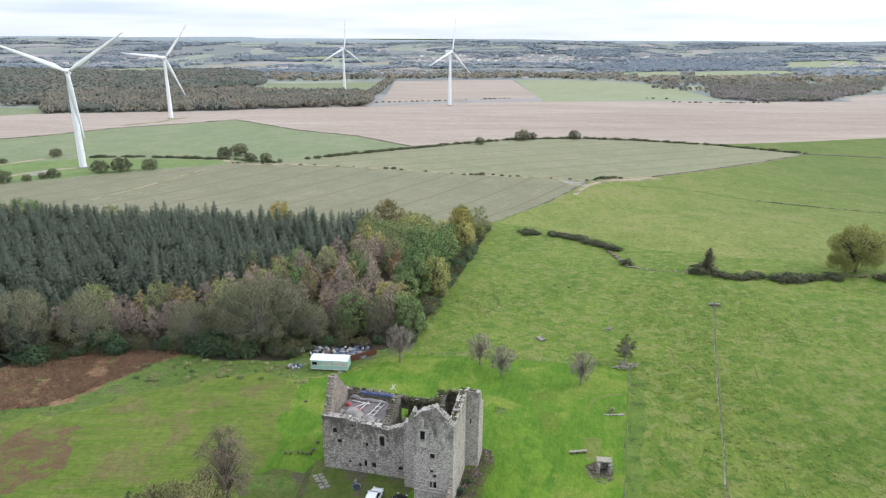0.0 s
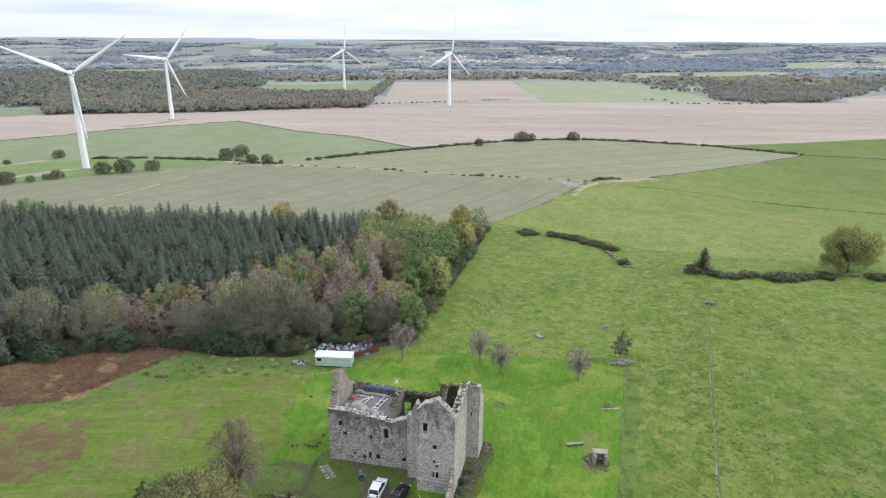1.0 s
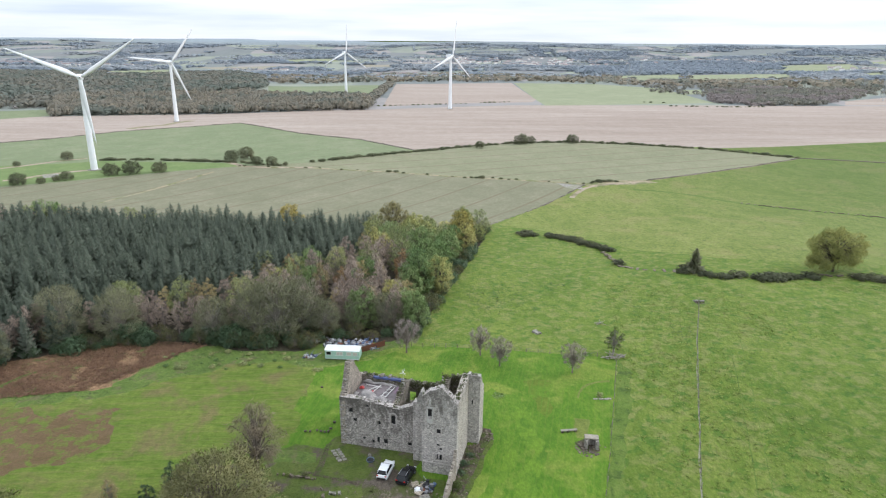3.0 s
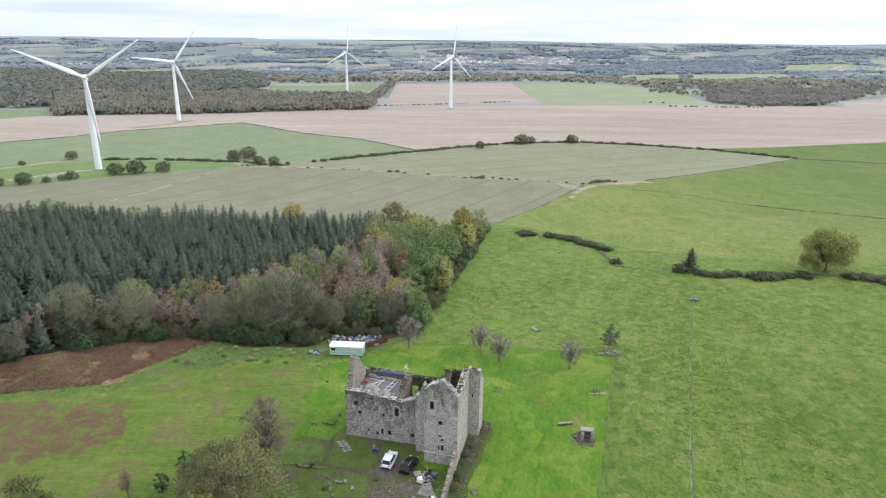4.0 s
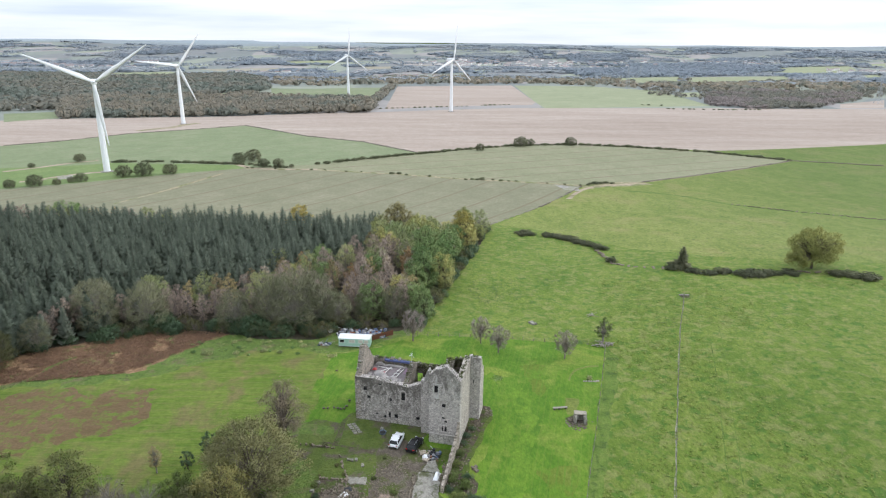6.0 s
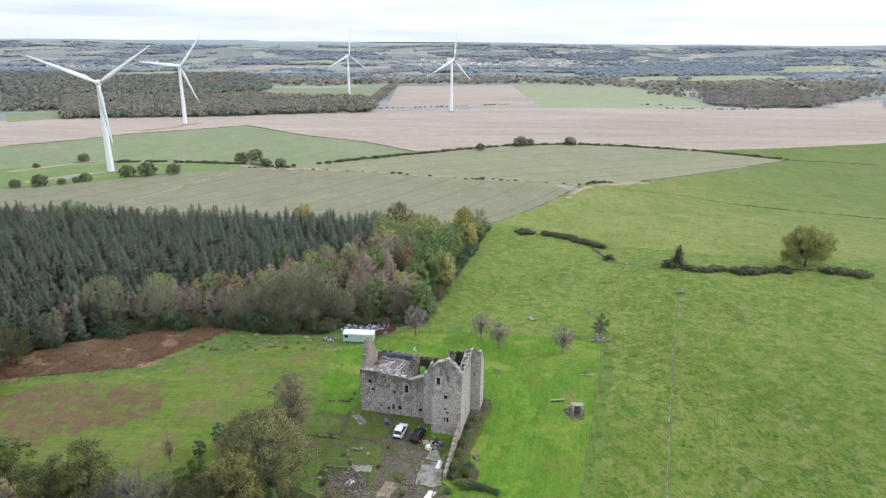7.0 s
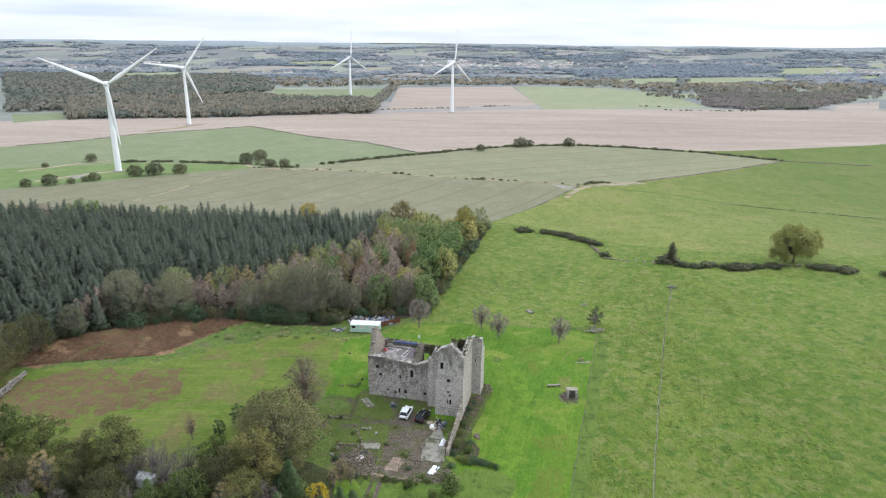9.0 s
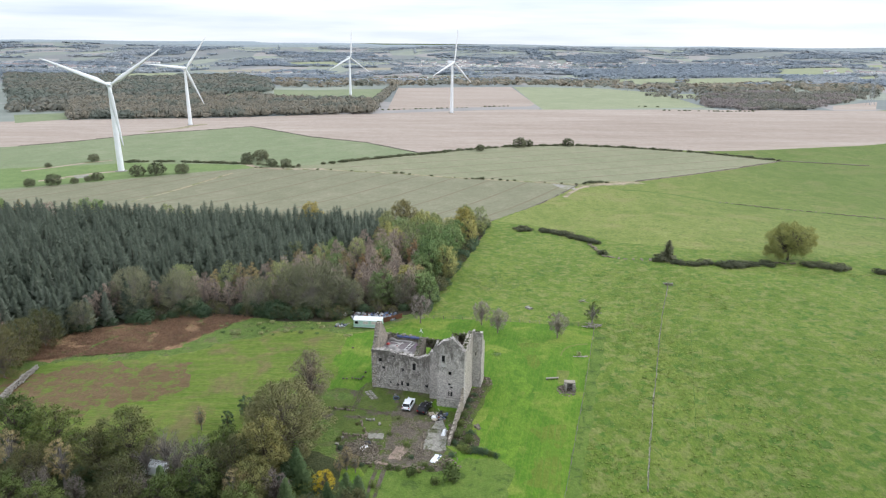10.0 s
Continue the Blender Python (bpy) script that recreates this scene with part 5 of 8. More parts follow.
def spruce(rng, H, R, arms=150):
    """A spruce: a straight stem and ragged branches that droop and lift again at the tips."""
    wood, crown = Geo(), Geo()
    wood.tube((0, 0, -0.4), (0, 0, H * 0.97), 0.011 * H + 0.05, 0.02, 5)
    for i in range(arms):
        k = ((i + rng.random()) / arms) ** 0.9
        z = H * (0.10 + 0.88 * k)
        l = (R * (1 - k) ** 0.60 * (1 - 0.25 * k) + 0.34) * rng.uniform(0.5, 1.22)
        w = 2.4 * i + rng.uniform(-0.6, 0.6)
        c, s = math.cos(w), math.sin(w)
        drop = l * rng.uniform(0.10, 0.34)
        wid = l * rng.uniform(0.10, 0.22) + 0.10
        a, m, e = (0.0, 0.0, z + 0.10 * l), (c * l * 0.6, s * l * 0.6, z - drop), (c * l, s * l, z - drop * 0.5 + 0.12 * l)
        hang = wid * rng.uniform(0.5, 1.1)
        left, right = (m[0] - s * wid, m[1] + c * wid, m[2] - hang), (m[0] + s * wid, m[1] - c * wid, m[2] - hang)
        crown.add([a, left, e, right, (m[0], m[1], m[2] + 0.10)], [(4, 1, 0), (4, 2, 1), (4, 3, 2), (4, 0, 3)])
        up, tilt = rng.uniform(0.45, 0.95), rng.uniform(-0.35, 0.35)
        way = Vector((c * 0.6 - s * tilt, s * 0.6 + c * tilt, up)).normalized()
        crown.way.extend([tuple(way)] * 5)
    crown.tube((0, 0, H * 0.93), (0, 0, H * 1.0), 0.09, 0.02, 4)
    crown.way.extend([(0, 0, 1)] * 8)
    return wood, crown


def shrub(rng, H, R, leaves, size, lobes=7, stem=True):
    """A low bush: several rounded, uneven clumps standing on the ground."""
    wood, crown = Geo(), Geo()
    for i in range(lobes):
        w = 2.4 * i
        k = math.sqrt((i + 0.3) / lobes)
        c = Vector((math.cos(w) * R * 0.66 * k, math.sin(w) * R * 0.66 * k, H * rng.uniform(0.32, 0.62) * (1 - 0.35 * k)))
        r = R * rng.uniform(0.34, 0.52)
        wood.tube((c.x * 0.3, c.y * 0.3, -0.2), tuple(c), 0.06, 0.02, 4)
        for _ in range(leaves // lobes):
            d = Vector((rng.gauss(0, 1), rng.gauss(0, 1), rng.gauss(0, 1))).normalized()
            q = c + d * r * rng.uniform(0.6, 1.06)
            q.z = max(0.04, c.z + d.z * H * 0.42 * rng.uniform(0.7, 1.05))
            leaf(crown, rng, q, size, d * 0.7 + Vector((q.x, q.y, q.z)).normalized() * 0.5)
    return wood, crown


def tree(name, geos, bark, foliage, label, category="tree", group=""):
    ob = thing(name, (0, 0, 0), label, category, group)
    part("trunk" if category == "tree" else "stem", geos[0], bark, ob)
    part("crown", geos[1], foliage, ob)
    return ob


USED = set()
SCRAP = [(-25.4, 125.3)][0]


def plant(proto, x, y, scale=1.0, turn=None, rng=random, sink=0.0, tall=1.0):
    """Sets a copy of the prototype on the ground; the prototype itself is the first one set."""
    turn = rng.uniform(0, 360) if turn is None else turn
    if proto in P_LAUREL and abs(x - SCRAP[0]) < 7.5 and -4.5 < y - SCRAP[1] < 3.5:
        return proto
    m = pose(x, y, gz(x, y) - sink, 0, 0, turn) @ Matrix.Diagonal((scale, scale, scale * tall, 1))
    if proto.name not in USED:
        USED.add(proto.name)
        proto.matrix_basis = m
        return proto
    return copy_thing(proto, m)


R1 = random.Random(11)
GROUP = "trees of the mixed wood"
P_SPRUCE = [tree("spruce_tree", spruce(R1, 15.5, rr, 230), M_BARK, M_SPRUCE, "tall blue-green spruce in a dense plantation", group="plantation spruces") for rr in (3.5, 4.0, 4.4)]
THIN_SPRUCE = [(spruce(R1, 15.5, rr, 105), M_BARK, M_SPRUCE) for rr in (3.9, 4.4)]
P_OLIVE = [tree("autumn_tree", crowned(k, 13, 4.4, 0.06, 52, 56, 0.13, 0.42, stream=0.7, twigs=6, fat=(0.2, 0.32), limb=0.7), M_TWIG_GREY, M_OLIVE, "half-bare olive and brown broad-leaved tree", group=GROUP) for k in (1, 2, 3)]
P_PURPLE = [tree("birch_tree", crowned(k, 13, 2.7, 0.10, 44, 44, 0.075, 0.66, "oval", 0.8, 0.05, twigs=6, fat=(0.2, 0.34), limb=0.6), M_TWIG, M_PURPLE, "nearly bare purple-brown birch in the wood", group=GROUP) for k in (4, 5, 6)]
P_RUSSET = [tree("birch_tree", crowned(k, 13, 2.9, 0.12, 44, 54, 0.12, 0.40, "oval", 0.65, twigs=5, fat=(0.2, 0.34), limb=0.6), M_TWIG, M_RUSSET, "russet-leaved birch in autumn", group=GROUP) for k in (7, 8)]
P_YELLOW = [tree("maple_tree", crowned(k, 14, 5.4, 0.06, 70, 80, 0.16, 0.36, stream=0.45, uneven=0.35, fat=(0.18, 0.3), limb=0.7), M_BARK, M_YELLOW, "broad tree with yellow and green leaves", group=GROUP) for k in (9, 10)]
P_GREEN = [tree("leafy_tree", crowned(k, 12, 4.5, 0.05, 56, 76, 0.16, 0.36, stream=0.45, uneven=0.35, fat=(0.18, 0.3), limb=0.7), M_BARK, M_GREEN, "dense green broad-leaved tree", group=GROUP) for k in (11, 12)]
P_DOME = [tree("ash_tree", crowned(k, 14.5, 6.2, 0.05, 110, 105, 0.055, 0.55, stream=0.8, twigs=7, uneven=0.22, fat=(0.16, 0.27), limb=0.6), M_TWIG_GREY, M_DOME, "large half-bare grey-olive tree at the wood's edge", group=GROUP) for k in (13, 14, 15)]
P_LAUREL = [tree("laurel_bush", shrub(R1, 3.8, 3.0, 1500, 0.165), M_BARK, M_DARK, "dark evergreen laurel bush at the wood's edge", "bush", "evergreen edge bushes") for _ in range(2)]
P_LAUREL.append(tree("elder_bush", crowned(45, 4.2, 2.9, 0.04, 34, 44, 0.07, 0.3, stream=0.5, uneven=0.5, fat=(0.2, 0.34)), M_TWIG_DARK, M_COPSE, "straggling brown-green elder bush at the wood's edge", "bush", "wood edge bushes"))
P_BARE = [tree("bare_tree", crowned(k, 8.6, 3.2, 0.22, 70, 54, 0.02, 0.75, "vase", 0.9, twigs=5, fat=(0.12, 0.22), limb=0.95), M_TWIG_DARK, M_TWIG_FRUIT, "small leafless fruit tree on the lawn", group="lawn trees") for k in (16, 17)]


def joined_trees(name, protos, spots, label):
    """Many trees past counting, as one mesh."""
    vs, fs, mi, ns, n = [], [], [], [], 0
    mats = []
    for x, y, s, w, k in spots:
        (stem, crown), *skins = protos[k % len(protos)]
        for shape, skin in zip((stem, crown), skins):
            a = np.array(shape.v) * (s, s, s * (0.90 + 0.05 * (k % 4)))
            c, d = math.cos(w), math.sin(w)
            vs.append(np.column_stack((a[:, 0] * c - a[:, 1] * d + x, a[:, 0] * d + a[:, 1] * c + y, a[:, 2] + gz(x, y))))
            b = np.array(shape.way) if len(shape.way) == len(shape.v) else unit(np.array(shape.v) * (1, 1, 0) + 1e-6)
            ns.append(np.column_stack((b[:, 0] * c - b[:, 1] * d, b[:, 0] * d + b[:, 1] * c, b[:, 2])))
            if skin not in mats:
                mats.append(skin)
            q = mats.index(skin)
            for p in shape.f:
                fs.append(tuple(n + i for i in p))
                mi.append(q)
            n += len(a)
    me = bpy.data.meshes.new(name)
    me.from_pydata(np.concatenate(vs).tolist(), [], fs)
    for m in mats:
        me.materials.append(m)
    me.polygons.foreach_set("material_index", mi)
    me.update()
    me.normals_split_custom_set_from_vertices(np.concatenate(ns).tolist())
    return tagged(new(name, me), label, "woodland", kind="stuff")


M_MAPLE_GOLD = leafy("yellow_maple_leaves", [(0.05, (0.221, 0.212, 0.060)), (0.4, (0.357, 0.315, 0.085)), (0.75, (0.476, 0.383, 0.102)), (1.0, (0.561, 0.425, 0.119))])
M_BRONZE = leafy("bronze_oak_leaves", [(0.05, (0.196, 0.184, 0.081)), (0.5, (0.310, 0.265, 0.103)), (1.0, (0.460, 0.356, 0.127))])
M_ORANGE = leafy("orange_birch_leaves", [(0.05, (0.281, 0.176, 0.093)), (0.5, (0.400, 0.264, 0.136)), (1.0, (0.503, 0.352, 0.170))])
P_MAPLE = [tree("maple_tree", crowned(41, 14, 5.2, 0.06, 70, 85, 0.16, 0.36, stream=0.45, uneven=0.3, fat=(0.18, 0.28), limb=0.7), M_BARK, M_MAPLE_GOLD, "broad maple in bright yellow leaf at the wood's end", group=GROUP)]
P_BRONZE = [tree("oak_tree", crowned(42, 15, 6.0, 0.06, 90, 85, 0.16, 0.36, stream=0.45, uneven=0.25, fat=(0.16, 0.25), limb=0.7), M_BARK, M_BRONZE, "large round oak with bronze leaves behind the spruces", group=GROUP)]
P_ORANGE = [tree("birch_tree", crowned(43, 12.5, 3.0, 0.12, 46, 60, 0.12, 0.38, "oval", 0.6, twigs=4, fat=(0.2, 0.32), limb=0.6), M_TWIG, M_ORANGE, "birch in orange-brown leaf", group=GROUP)]
P_BROWN = [tree("ash_tree", crowned(44, 13.5, 6.0, 0.05, 110, 110, 0.055, 0.5, stream=0.75, twigs=7, uneven=0.25, fat=(0.16, 0.27), limb=0.6), M_TWIG_DARK, M_COPSE, "large brown half-bare tree by the meadow dyke", group=GROUP)]
STANDOUT = [((-25.6, 231.0), P_BRONZE, 1.08, 6.5), ((0.6, 226.0), P_MAPLE, 1.0, 6.0), ((-30.1, 201.2), P_YELLOW, 0.85, 5.0), ((-17.2, 171.8), P_ORANGE, 0.95, 4.5), ((-6.4, 186.8), P_GREEN, 1.05, 5.0), ((-17.5, 149.7), P_YELLOW, 0.62, 4.0),
            ((-67.4, 233.0), P_MAPLE, 1.0, 5.0), ((8.5, 243.0), P_OLIVE, 0.9, 4.5), ((-50.4, 167.6), P_ORANGE, 0.9, 4.0), ((-33.2, 156.8), P_ORANGE, 0.85, 4.0), ((-38.1, 152.8), P_RUSSET, 0.9, 4.0), ((-58.1, 167.0), P_OLIVE, 0.9, 4.5), ((2.5, 214.0), P_YELLOW, 0.95, 5.0), ((-3.0, 203.0), P_OLIVE, 0.9, 4.5)]


def build_wood():
    rng = random.Random(5)
    edge = WOOD_FRONT
    conifers = []
    # trees that stand out by colour or size: place, kind, scale, clear ground round them
    stand_out = STANDOUT
    for (x, y), protos, scale, _ in stand_out:
        plant(protos[rng.randrange(len(protos))], x, y, scale, rng=rng)
    # broad-leaved belt in front and along the pasture, spruces behind
    for gx in range(-232, 20, 5):
        for gy in range(84, 262, 5):
            x, y = gx + rng.uniform(-2.2, 2.2), gy + rng.uniform(-2.2, 2.2)
            if not bool(inside(WOOD, np.array([x]), np.array([y]))[0]):
                continue
            line = 186 - 44 * float(smooth01(np.array((-x - 32) / 42.0))) - 12 * float(smooth01(np.array((-x - 90) / 60.0))) - 34 * float(smooth01(np.array((-x - 84) / 14.0)))
            is_conifer = (y > line and x < -30 - 0.06 * (y - 150)) and y < 236
            if is_conifer:
                size = rng.uniform(0.76, 0.93) + 0.08 * noise.noise((x * 0.06, y * 0.06, 3.0))
                conifers.append((x, y, size, rng.uniform(0, 6.3), rng.randrange(12)))
                if rng.random() < 0.55:
                    conifers.append((x + 2.4, y + 2.2, rng.uniform(0.72, 0.92), rng.uniform(0, 6.3), rng.randrange(12)))
                continue
            front = min(math.hypot(x - a, y - b) for a, b in along(edge, 6))
            if any(math.hypot(x - a, y - b) < clear for (a, b), *_, clear in stand_out) or (abs(x + 22) < 9 and y < 134):
                continue
            if front > 3.2 and rng.random() < 0.2:
                continue
            east = x > -34
            r = rng.random()
            if front < 3.2:
                plant(P_LAUREL[rng.randrange(3)], x, y, rng.uniform(0.7, 1.2), rng=rng)
                continue
            if east and y > 205:
                kinds = ((P_YELLOW, 0.6), (P_OLIVE, 0.85), (P_GREEN, 1.0))
            elif east and x > -14:
                kinds = ((P_GREEN, 0.6), (P_YELLOW, 0.72), (P_OLIVE, 0.9), (P_RUSSET, 1.0))
            elif front < 13 and not east:
                kinds = ((P_OLIVE, 0.72), (P_PURPLE, 0.86), (P_GREEN, 1.0))
            else:
                kinds = ((P_PURPLE, 0.56), (P_RUSSET, 0.68), (P_OLIVE, 0.90), (P_YELLOW, 0.93), (P_GREEN, 1.0))
            if front < 13 and not east:
                if rng.random() < 0.55:
                    plant(P_LAUREL[rng.randrange(3)], x, y, rng.uniform(0.8, 1.4), rng=rng)
                continue
            for protos, lim in kinds:
                if r < lim:
                    plant(protos[rng.randrange(len(protos))], x, y, rng.uniform(0.75, 1.08), rng=rng)
                    break
    for (x, y), s in zip([(-93.3, 120.3), (-81.2, 123.3), (-58.9, 124.8), (-49.4, 127.4), (-43.5, 125.5), (-38.4, 128.7), (-32.2, 128.2), (-25.4, 131.6), (-18.1, 131.9), (-101.2, 108.7)], (0.98, 0.92, 0.72, 0.95, 1.08, 1.0, 0.85, 0.8, 0.7, 0.8)):
        plant(P_DOME[rng.randrange(3)], x, y + 3, s, rng=rng)
    for x, y in [(-88.8, 124.8), (-75.7, 126.1), (-72.5, 127.0), (-68.6, 126.4), (-65.4, 127.3), (-55.6, 128.6), (-98.7, 117.4), (-78.7, 127.8), (-63.1, 128.9), (-100.0, 113.0), (-96.4, 116.9), (-98.5, 114.9), (-100.5, 110.5), (-94.8, 118.3)]:
        plant(P_PURPLE[rng.randrange(3)], x, y + 4, rng.uniform(0.7, 0.9), rng=rng)
    for x, y in [(-105.0, 86.0), (-106.3, 94.5), (-110.4, 83.6), (-116.9, 88.0), (-105.5, 102.2)]:
        plant(P_BROWN[0], x, y, rng.uniform(0.75, 0.95), rng=rng)
    for x, y in along(edge[9:], 2.6):
        plant(P_LAUREL[rng.randrange(3)], x - rng.uniform(0.5, 3.0), y + rng.uniform(-1, 1), rng.uniform(0.7, 1.15), rng=rng)
    for x, y in along([(-135, 90), (-112, 100)] + edge[:10], 3.4):
        plant(P_LAUREL[rng.randrange(3)], x + rng.uniform(-1, 1), y + rng.uniform(2.0, 5.0), rng.uniform(0.6, 1.0), rng=rng)
    for x, y in along([(-135, 90), (-112, 100)] + edge[:13], 2.4):
        if noise.noise((x * 0.12, y * 0.12, 2)) > -0.2:
            plant(P_LAUREL[rng.randrange(3)], x + rng.uniform(-1, 1), y + rng.uniform(0.3, 4.5), rng.uniform(0.35, 1.0), rng=rng)
    for (x, y), k in zip([(-166.3, 233.0), (-120.9, 228.8)], (0.95, 0.95)):
        plant(P_OLIVE[0], x, y, k, rng=rng)
    conifers.sort(key=lambda c: (c[1] - 150) + 0.15 * abs(c[0] + 60))
    for x, y, s, w, k in conifers[:290]:
        plant(P_SPRUCE[k % 3], x, y, s, math.degrees(w), rng, tall=0.92 + 0.05 * (k % 4))
    joined_trees("spruce_plantation", THIN_SPRUCE, conifers[290:], "dense plantation of blue-green spruces behind the wood")


build_wood()

R6 = random.Random(61)
P_TUSSOCK = [tree("bramble_bush", shrub(R6, 1.1, 1.5, 420, 0.13), M_BARK, m, lab, "bush", "brambles on the rough bank") for m, lab in ((M_GREEN, "low green bramble on the rough bank"), (M_OLIVE, "low brown bramble on the rough bank"))]
for _ in range(46):
    x = R6.uniform(-66, -30)
    y = 112 + R6.uniform(0, 9) - 0.10 * abs(x + 45)
    plant(P_TUSSOCK[R6.randrange(2)], x, y, R6.uniform(0.35, 1.0), rng=R6)
# single trees and bushes of the lawn, the pasture and the hedges
R2 = random.Random(21)
for (x, y), s in zip([(-11.9, 121.5), (5.1, 120.6), (9.2, 115.4), (24.7, 112.4)], (0.95, 0.82, 0.98, 1.0)):
    plant(P_BARE[R2.randrange(2)], x, y, s, rng=R2)
OAK = [(117.2, 179.8)][0]
plant(tree("oak_tree", crowned(18, 13.6, 8.4, 0.18, 150, 150, 0.11, 0.34, stream=0.4, uneven=0.45, fat=(0.14, 0.23), limb=1.25, core=0.3, twigs=3, lobes=((-7.2, -3.5, 4.2, 3.4, 30), (7.2, 2.0, 6.5, 2.6, 16))), M_BARK, M_OAK, "spreading oak turning yellow, alone in the pasture"), *OAK, turn=0, rng=R2)
HOLLY = [(75.1, 182.0)][0]
plant(tree("thorn_tree", spruce(R2, 8.2, 3.3, 150), M_BARK, M_THORN, "ragged dark thorn tree in a gorse hedge"), *HOLLY, rng=R2)
DEAD = [(35.8, 122.3)][0]
g_dead = crowned(19, 6.4, 2.4, 0.15, 38, 30, 0.11, 0.26, "oval", 0.4, uneven=0.6, twigs=16, limb=1.4)
plant(tree("ivy_tree", g_dead, M_TWIG_GREY, M_COPSE_GREEN, "half-dead tree clad in dark ivy by the fence"), *DEAD, rng=R2)

P_GORSE = [tree("gorse_bush", shrub(R2, 2.4, 2.3, 1300, 0.15), M_BARK, M_GORSE, "dark green gorse bush in a pasture hedge", "bush", "gorse bushes") for _ in range(2)]
for line, w in (([(71.7, 184.6), (78.7, 178.1), (88.5, 175.6), (95.7, 173.6), (107.9, 174.9)], 1.25), ([(119.7, 174.5), (122.2, 172.1), (128.0, 169.9), (132.2, 169.0)], 1.2), ([(25.2, 247.9), (31.2, 246.5)], 1.1), ([(37.6, 243.6), (44.0, 235.1), (51.0, 223.6), (55.2, 216.2)], 1.2)):
    for x, y in along(line, 1.7):
        plant(P_GORSE[R2.randrange(2)], x + R2.uniform(-0.9, 0.9), y - 1.6 + R2.uniform(-1.8, 1.6), w * max(0.4, R2.uniform(0.6, 1.0) + 0.55 * noise.noise((x * 0.16, y * 0.16, 3))), rng=R2, tall=0.78)
for x, y in [(54.3, 194.8), (139.5, 163.6), (142.3, 162.4)]:
    plant(P_GORSE[0], x, y, 1.2, rng=R2)

P_HEDGE = [tree("hedge_bush", shrub(R2, 3.2, 3.4, 420, 0.42), M_BARK, M_FIELD, "dark bush in a field hedge", "bush", "field hedge bushes") for _ in range(2)]
P_FIELDTREE = [tree("field_tree", crowned(20 + k, 5.6, 4.1, 0.08, 44, 52, 0.17, 0.42, stream=0.4, fat=(0.2, 0.32), limb=0.8), M_BARK, M_FIELD, "round dark green tree by the field track", group="field trees") for k in range(2)]
for (x, y), s in (((-217.5, 379.3), 1.39), ((-206.5, 383.9), 1.25), ((-192.0, 390.7), 0.99), ((-255.2, 347.2), 1.29), ((-275.7, 431.2), 0.91), ((-294.4, 405.1), 0.49), ((-266.8, 341.6), 0.78), ((-245.2, 352.8), 0.58), ((-240.4, 359.9), 0.55), ((-236.2, 363.6), 0.75), ((-160.8, 435.9), 1.09), ((-152.1, 443.7), 1.33), ((-137.9, 419.6), 0.93), ((-127.7, 420.4), 0.93), ((-118.2, 419.0), 0.42), ((97.3, 540.9), 1.05), ((52.5, 530.8), 1.24), ((61.5, 537.8), 0.84), ((16.8, 506.2), 0.89)):
    plant(P_FIELDTREE[R2.randrange(2)], x, y, s * 0.92, rng=R2)
# field hedges: thick low lines with gaps
for line, step, size, gap in ((EDGE_B, 3.2, 1.05, 0.04), ([(-250.6, 431.1), (-216.9, 433.7), (-187.2, 431.4), (-156.0, 429.2)], 2.6, 1.0, 0.05), ([(-149.3, 427.5), (-122.8, 418.5)], 3.5, 0.9, 0.1), (EDGE_C[:7], 5.0, 0.55, 0.5), ([(-46.2, 401.6), (-40.6, 402.0)], 3, 1.0, 0), ([(4.6, 386.4), (13.6, 385.2)], 3, 0.8, 0), ([(81.6, 373.2), (96.0, 375.1)], 3, 0.8, 0), ([(-99.3, 792.6), (-16.7, 824.3), (66.6, 868.0)], 7.0, 0.8, 0.1), ([(271.3, 833.0), (304.3, 829.7), (346.9, 827.7), (388.8, 833.1)], 6.0, 0.85, 0.1), ([(253.3, 887.6), (278.1, 882.4)], 7.0, 0.9, 0.2)):
    for x, y in along(line, step):
        if R2.random() > gap:
            plant(P_HEDGE[R2.randrange(2)], x + R2.uniform(-1, 1), y + R2.uniform(-1.2, 1.2), size * R2.uniform(0.6, 1.25), rng=R2, tall=0.85)

# trees that stand close below the camera's way
R3 = random.Random(33)
NEAR = "trees below the castle yard"
P_N_ASH = tree("ash_tree", crowned(31, 13.4, 7.7, 0.04, 210, 170, 0.085, 0.32, stream=0.55, twigs=7, fat=(0.11, 0.2), uneven=0.5, limb=0.7), M_TWIG_DARK, M_ASH, "large ash with browning, thinning leaves", group=NEAR)
P_N_MAPLE = tree("sycamore_tree", crowned(32, 12.5, 5.2, 0.16, 100, 110, 0.11, 0.27, stream=0.4, fat=(0.15, 0.26), limb=0.8, uneven=0.42), M_BARK, M_SYCAMORE, "sycamore with yellow-green autumn leaves", group=NEAR)
P_N_OLIVE = tree("sycamore_tree", crowned(33, 12, 5.3, 0.15, 90, 110, 0.08, 0.36, stream=0.65, twigs=10, fat=(0.15, 0.26), limb=0.8, uneven=0.4), M_BARK, M_COPSE, "sycamore with dull olive-brown leaves", group=NEAR)
P_N_GREEN = tree("leafy_tree", crowned(34, 10, 4.1, 0.1, 80, 100, 0.11, 0.27, stream=0.4, fat=(0.15, 0.26), limb=0.8, uneven=0.42), M_BARK, M_COPSE_GREEN, "green broad-leaved tree below the yard", group=NEAR)
P_N_RUSSET = tree("birch_tree", crowned(35, 10.5, 2.5, 0.18, 54, 70, 0.05, 0.26, "oval", 0.6), M_BARK_PALE, M_RUSSET, "tan-leaved birch below the yard", group=NEAR)
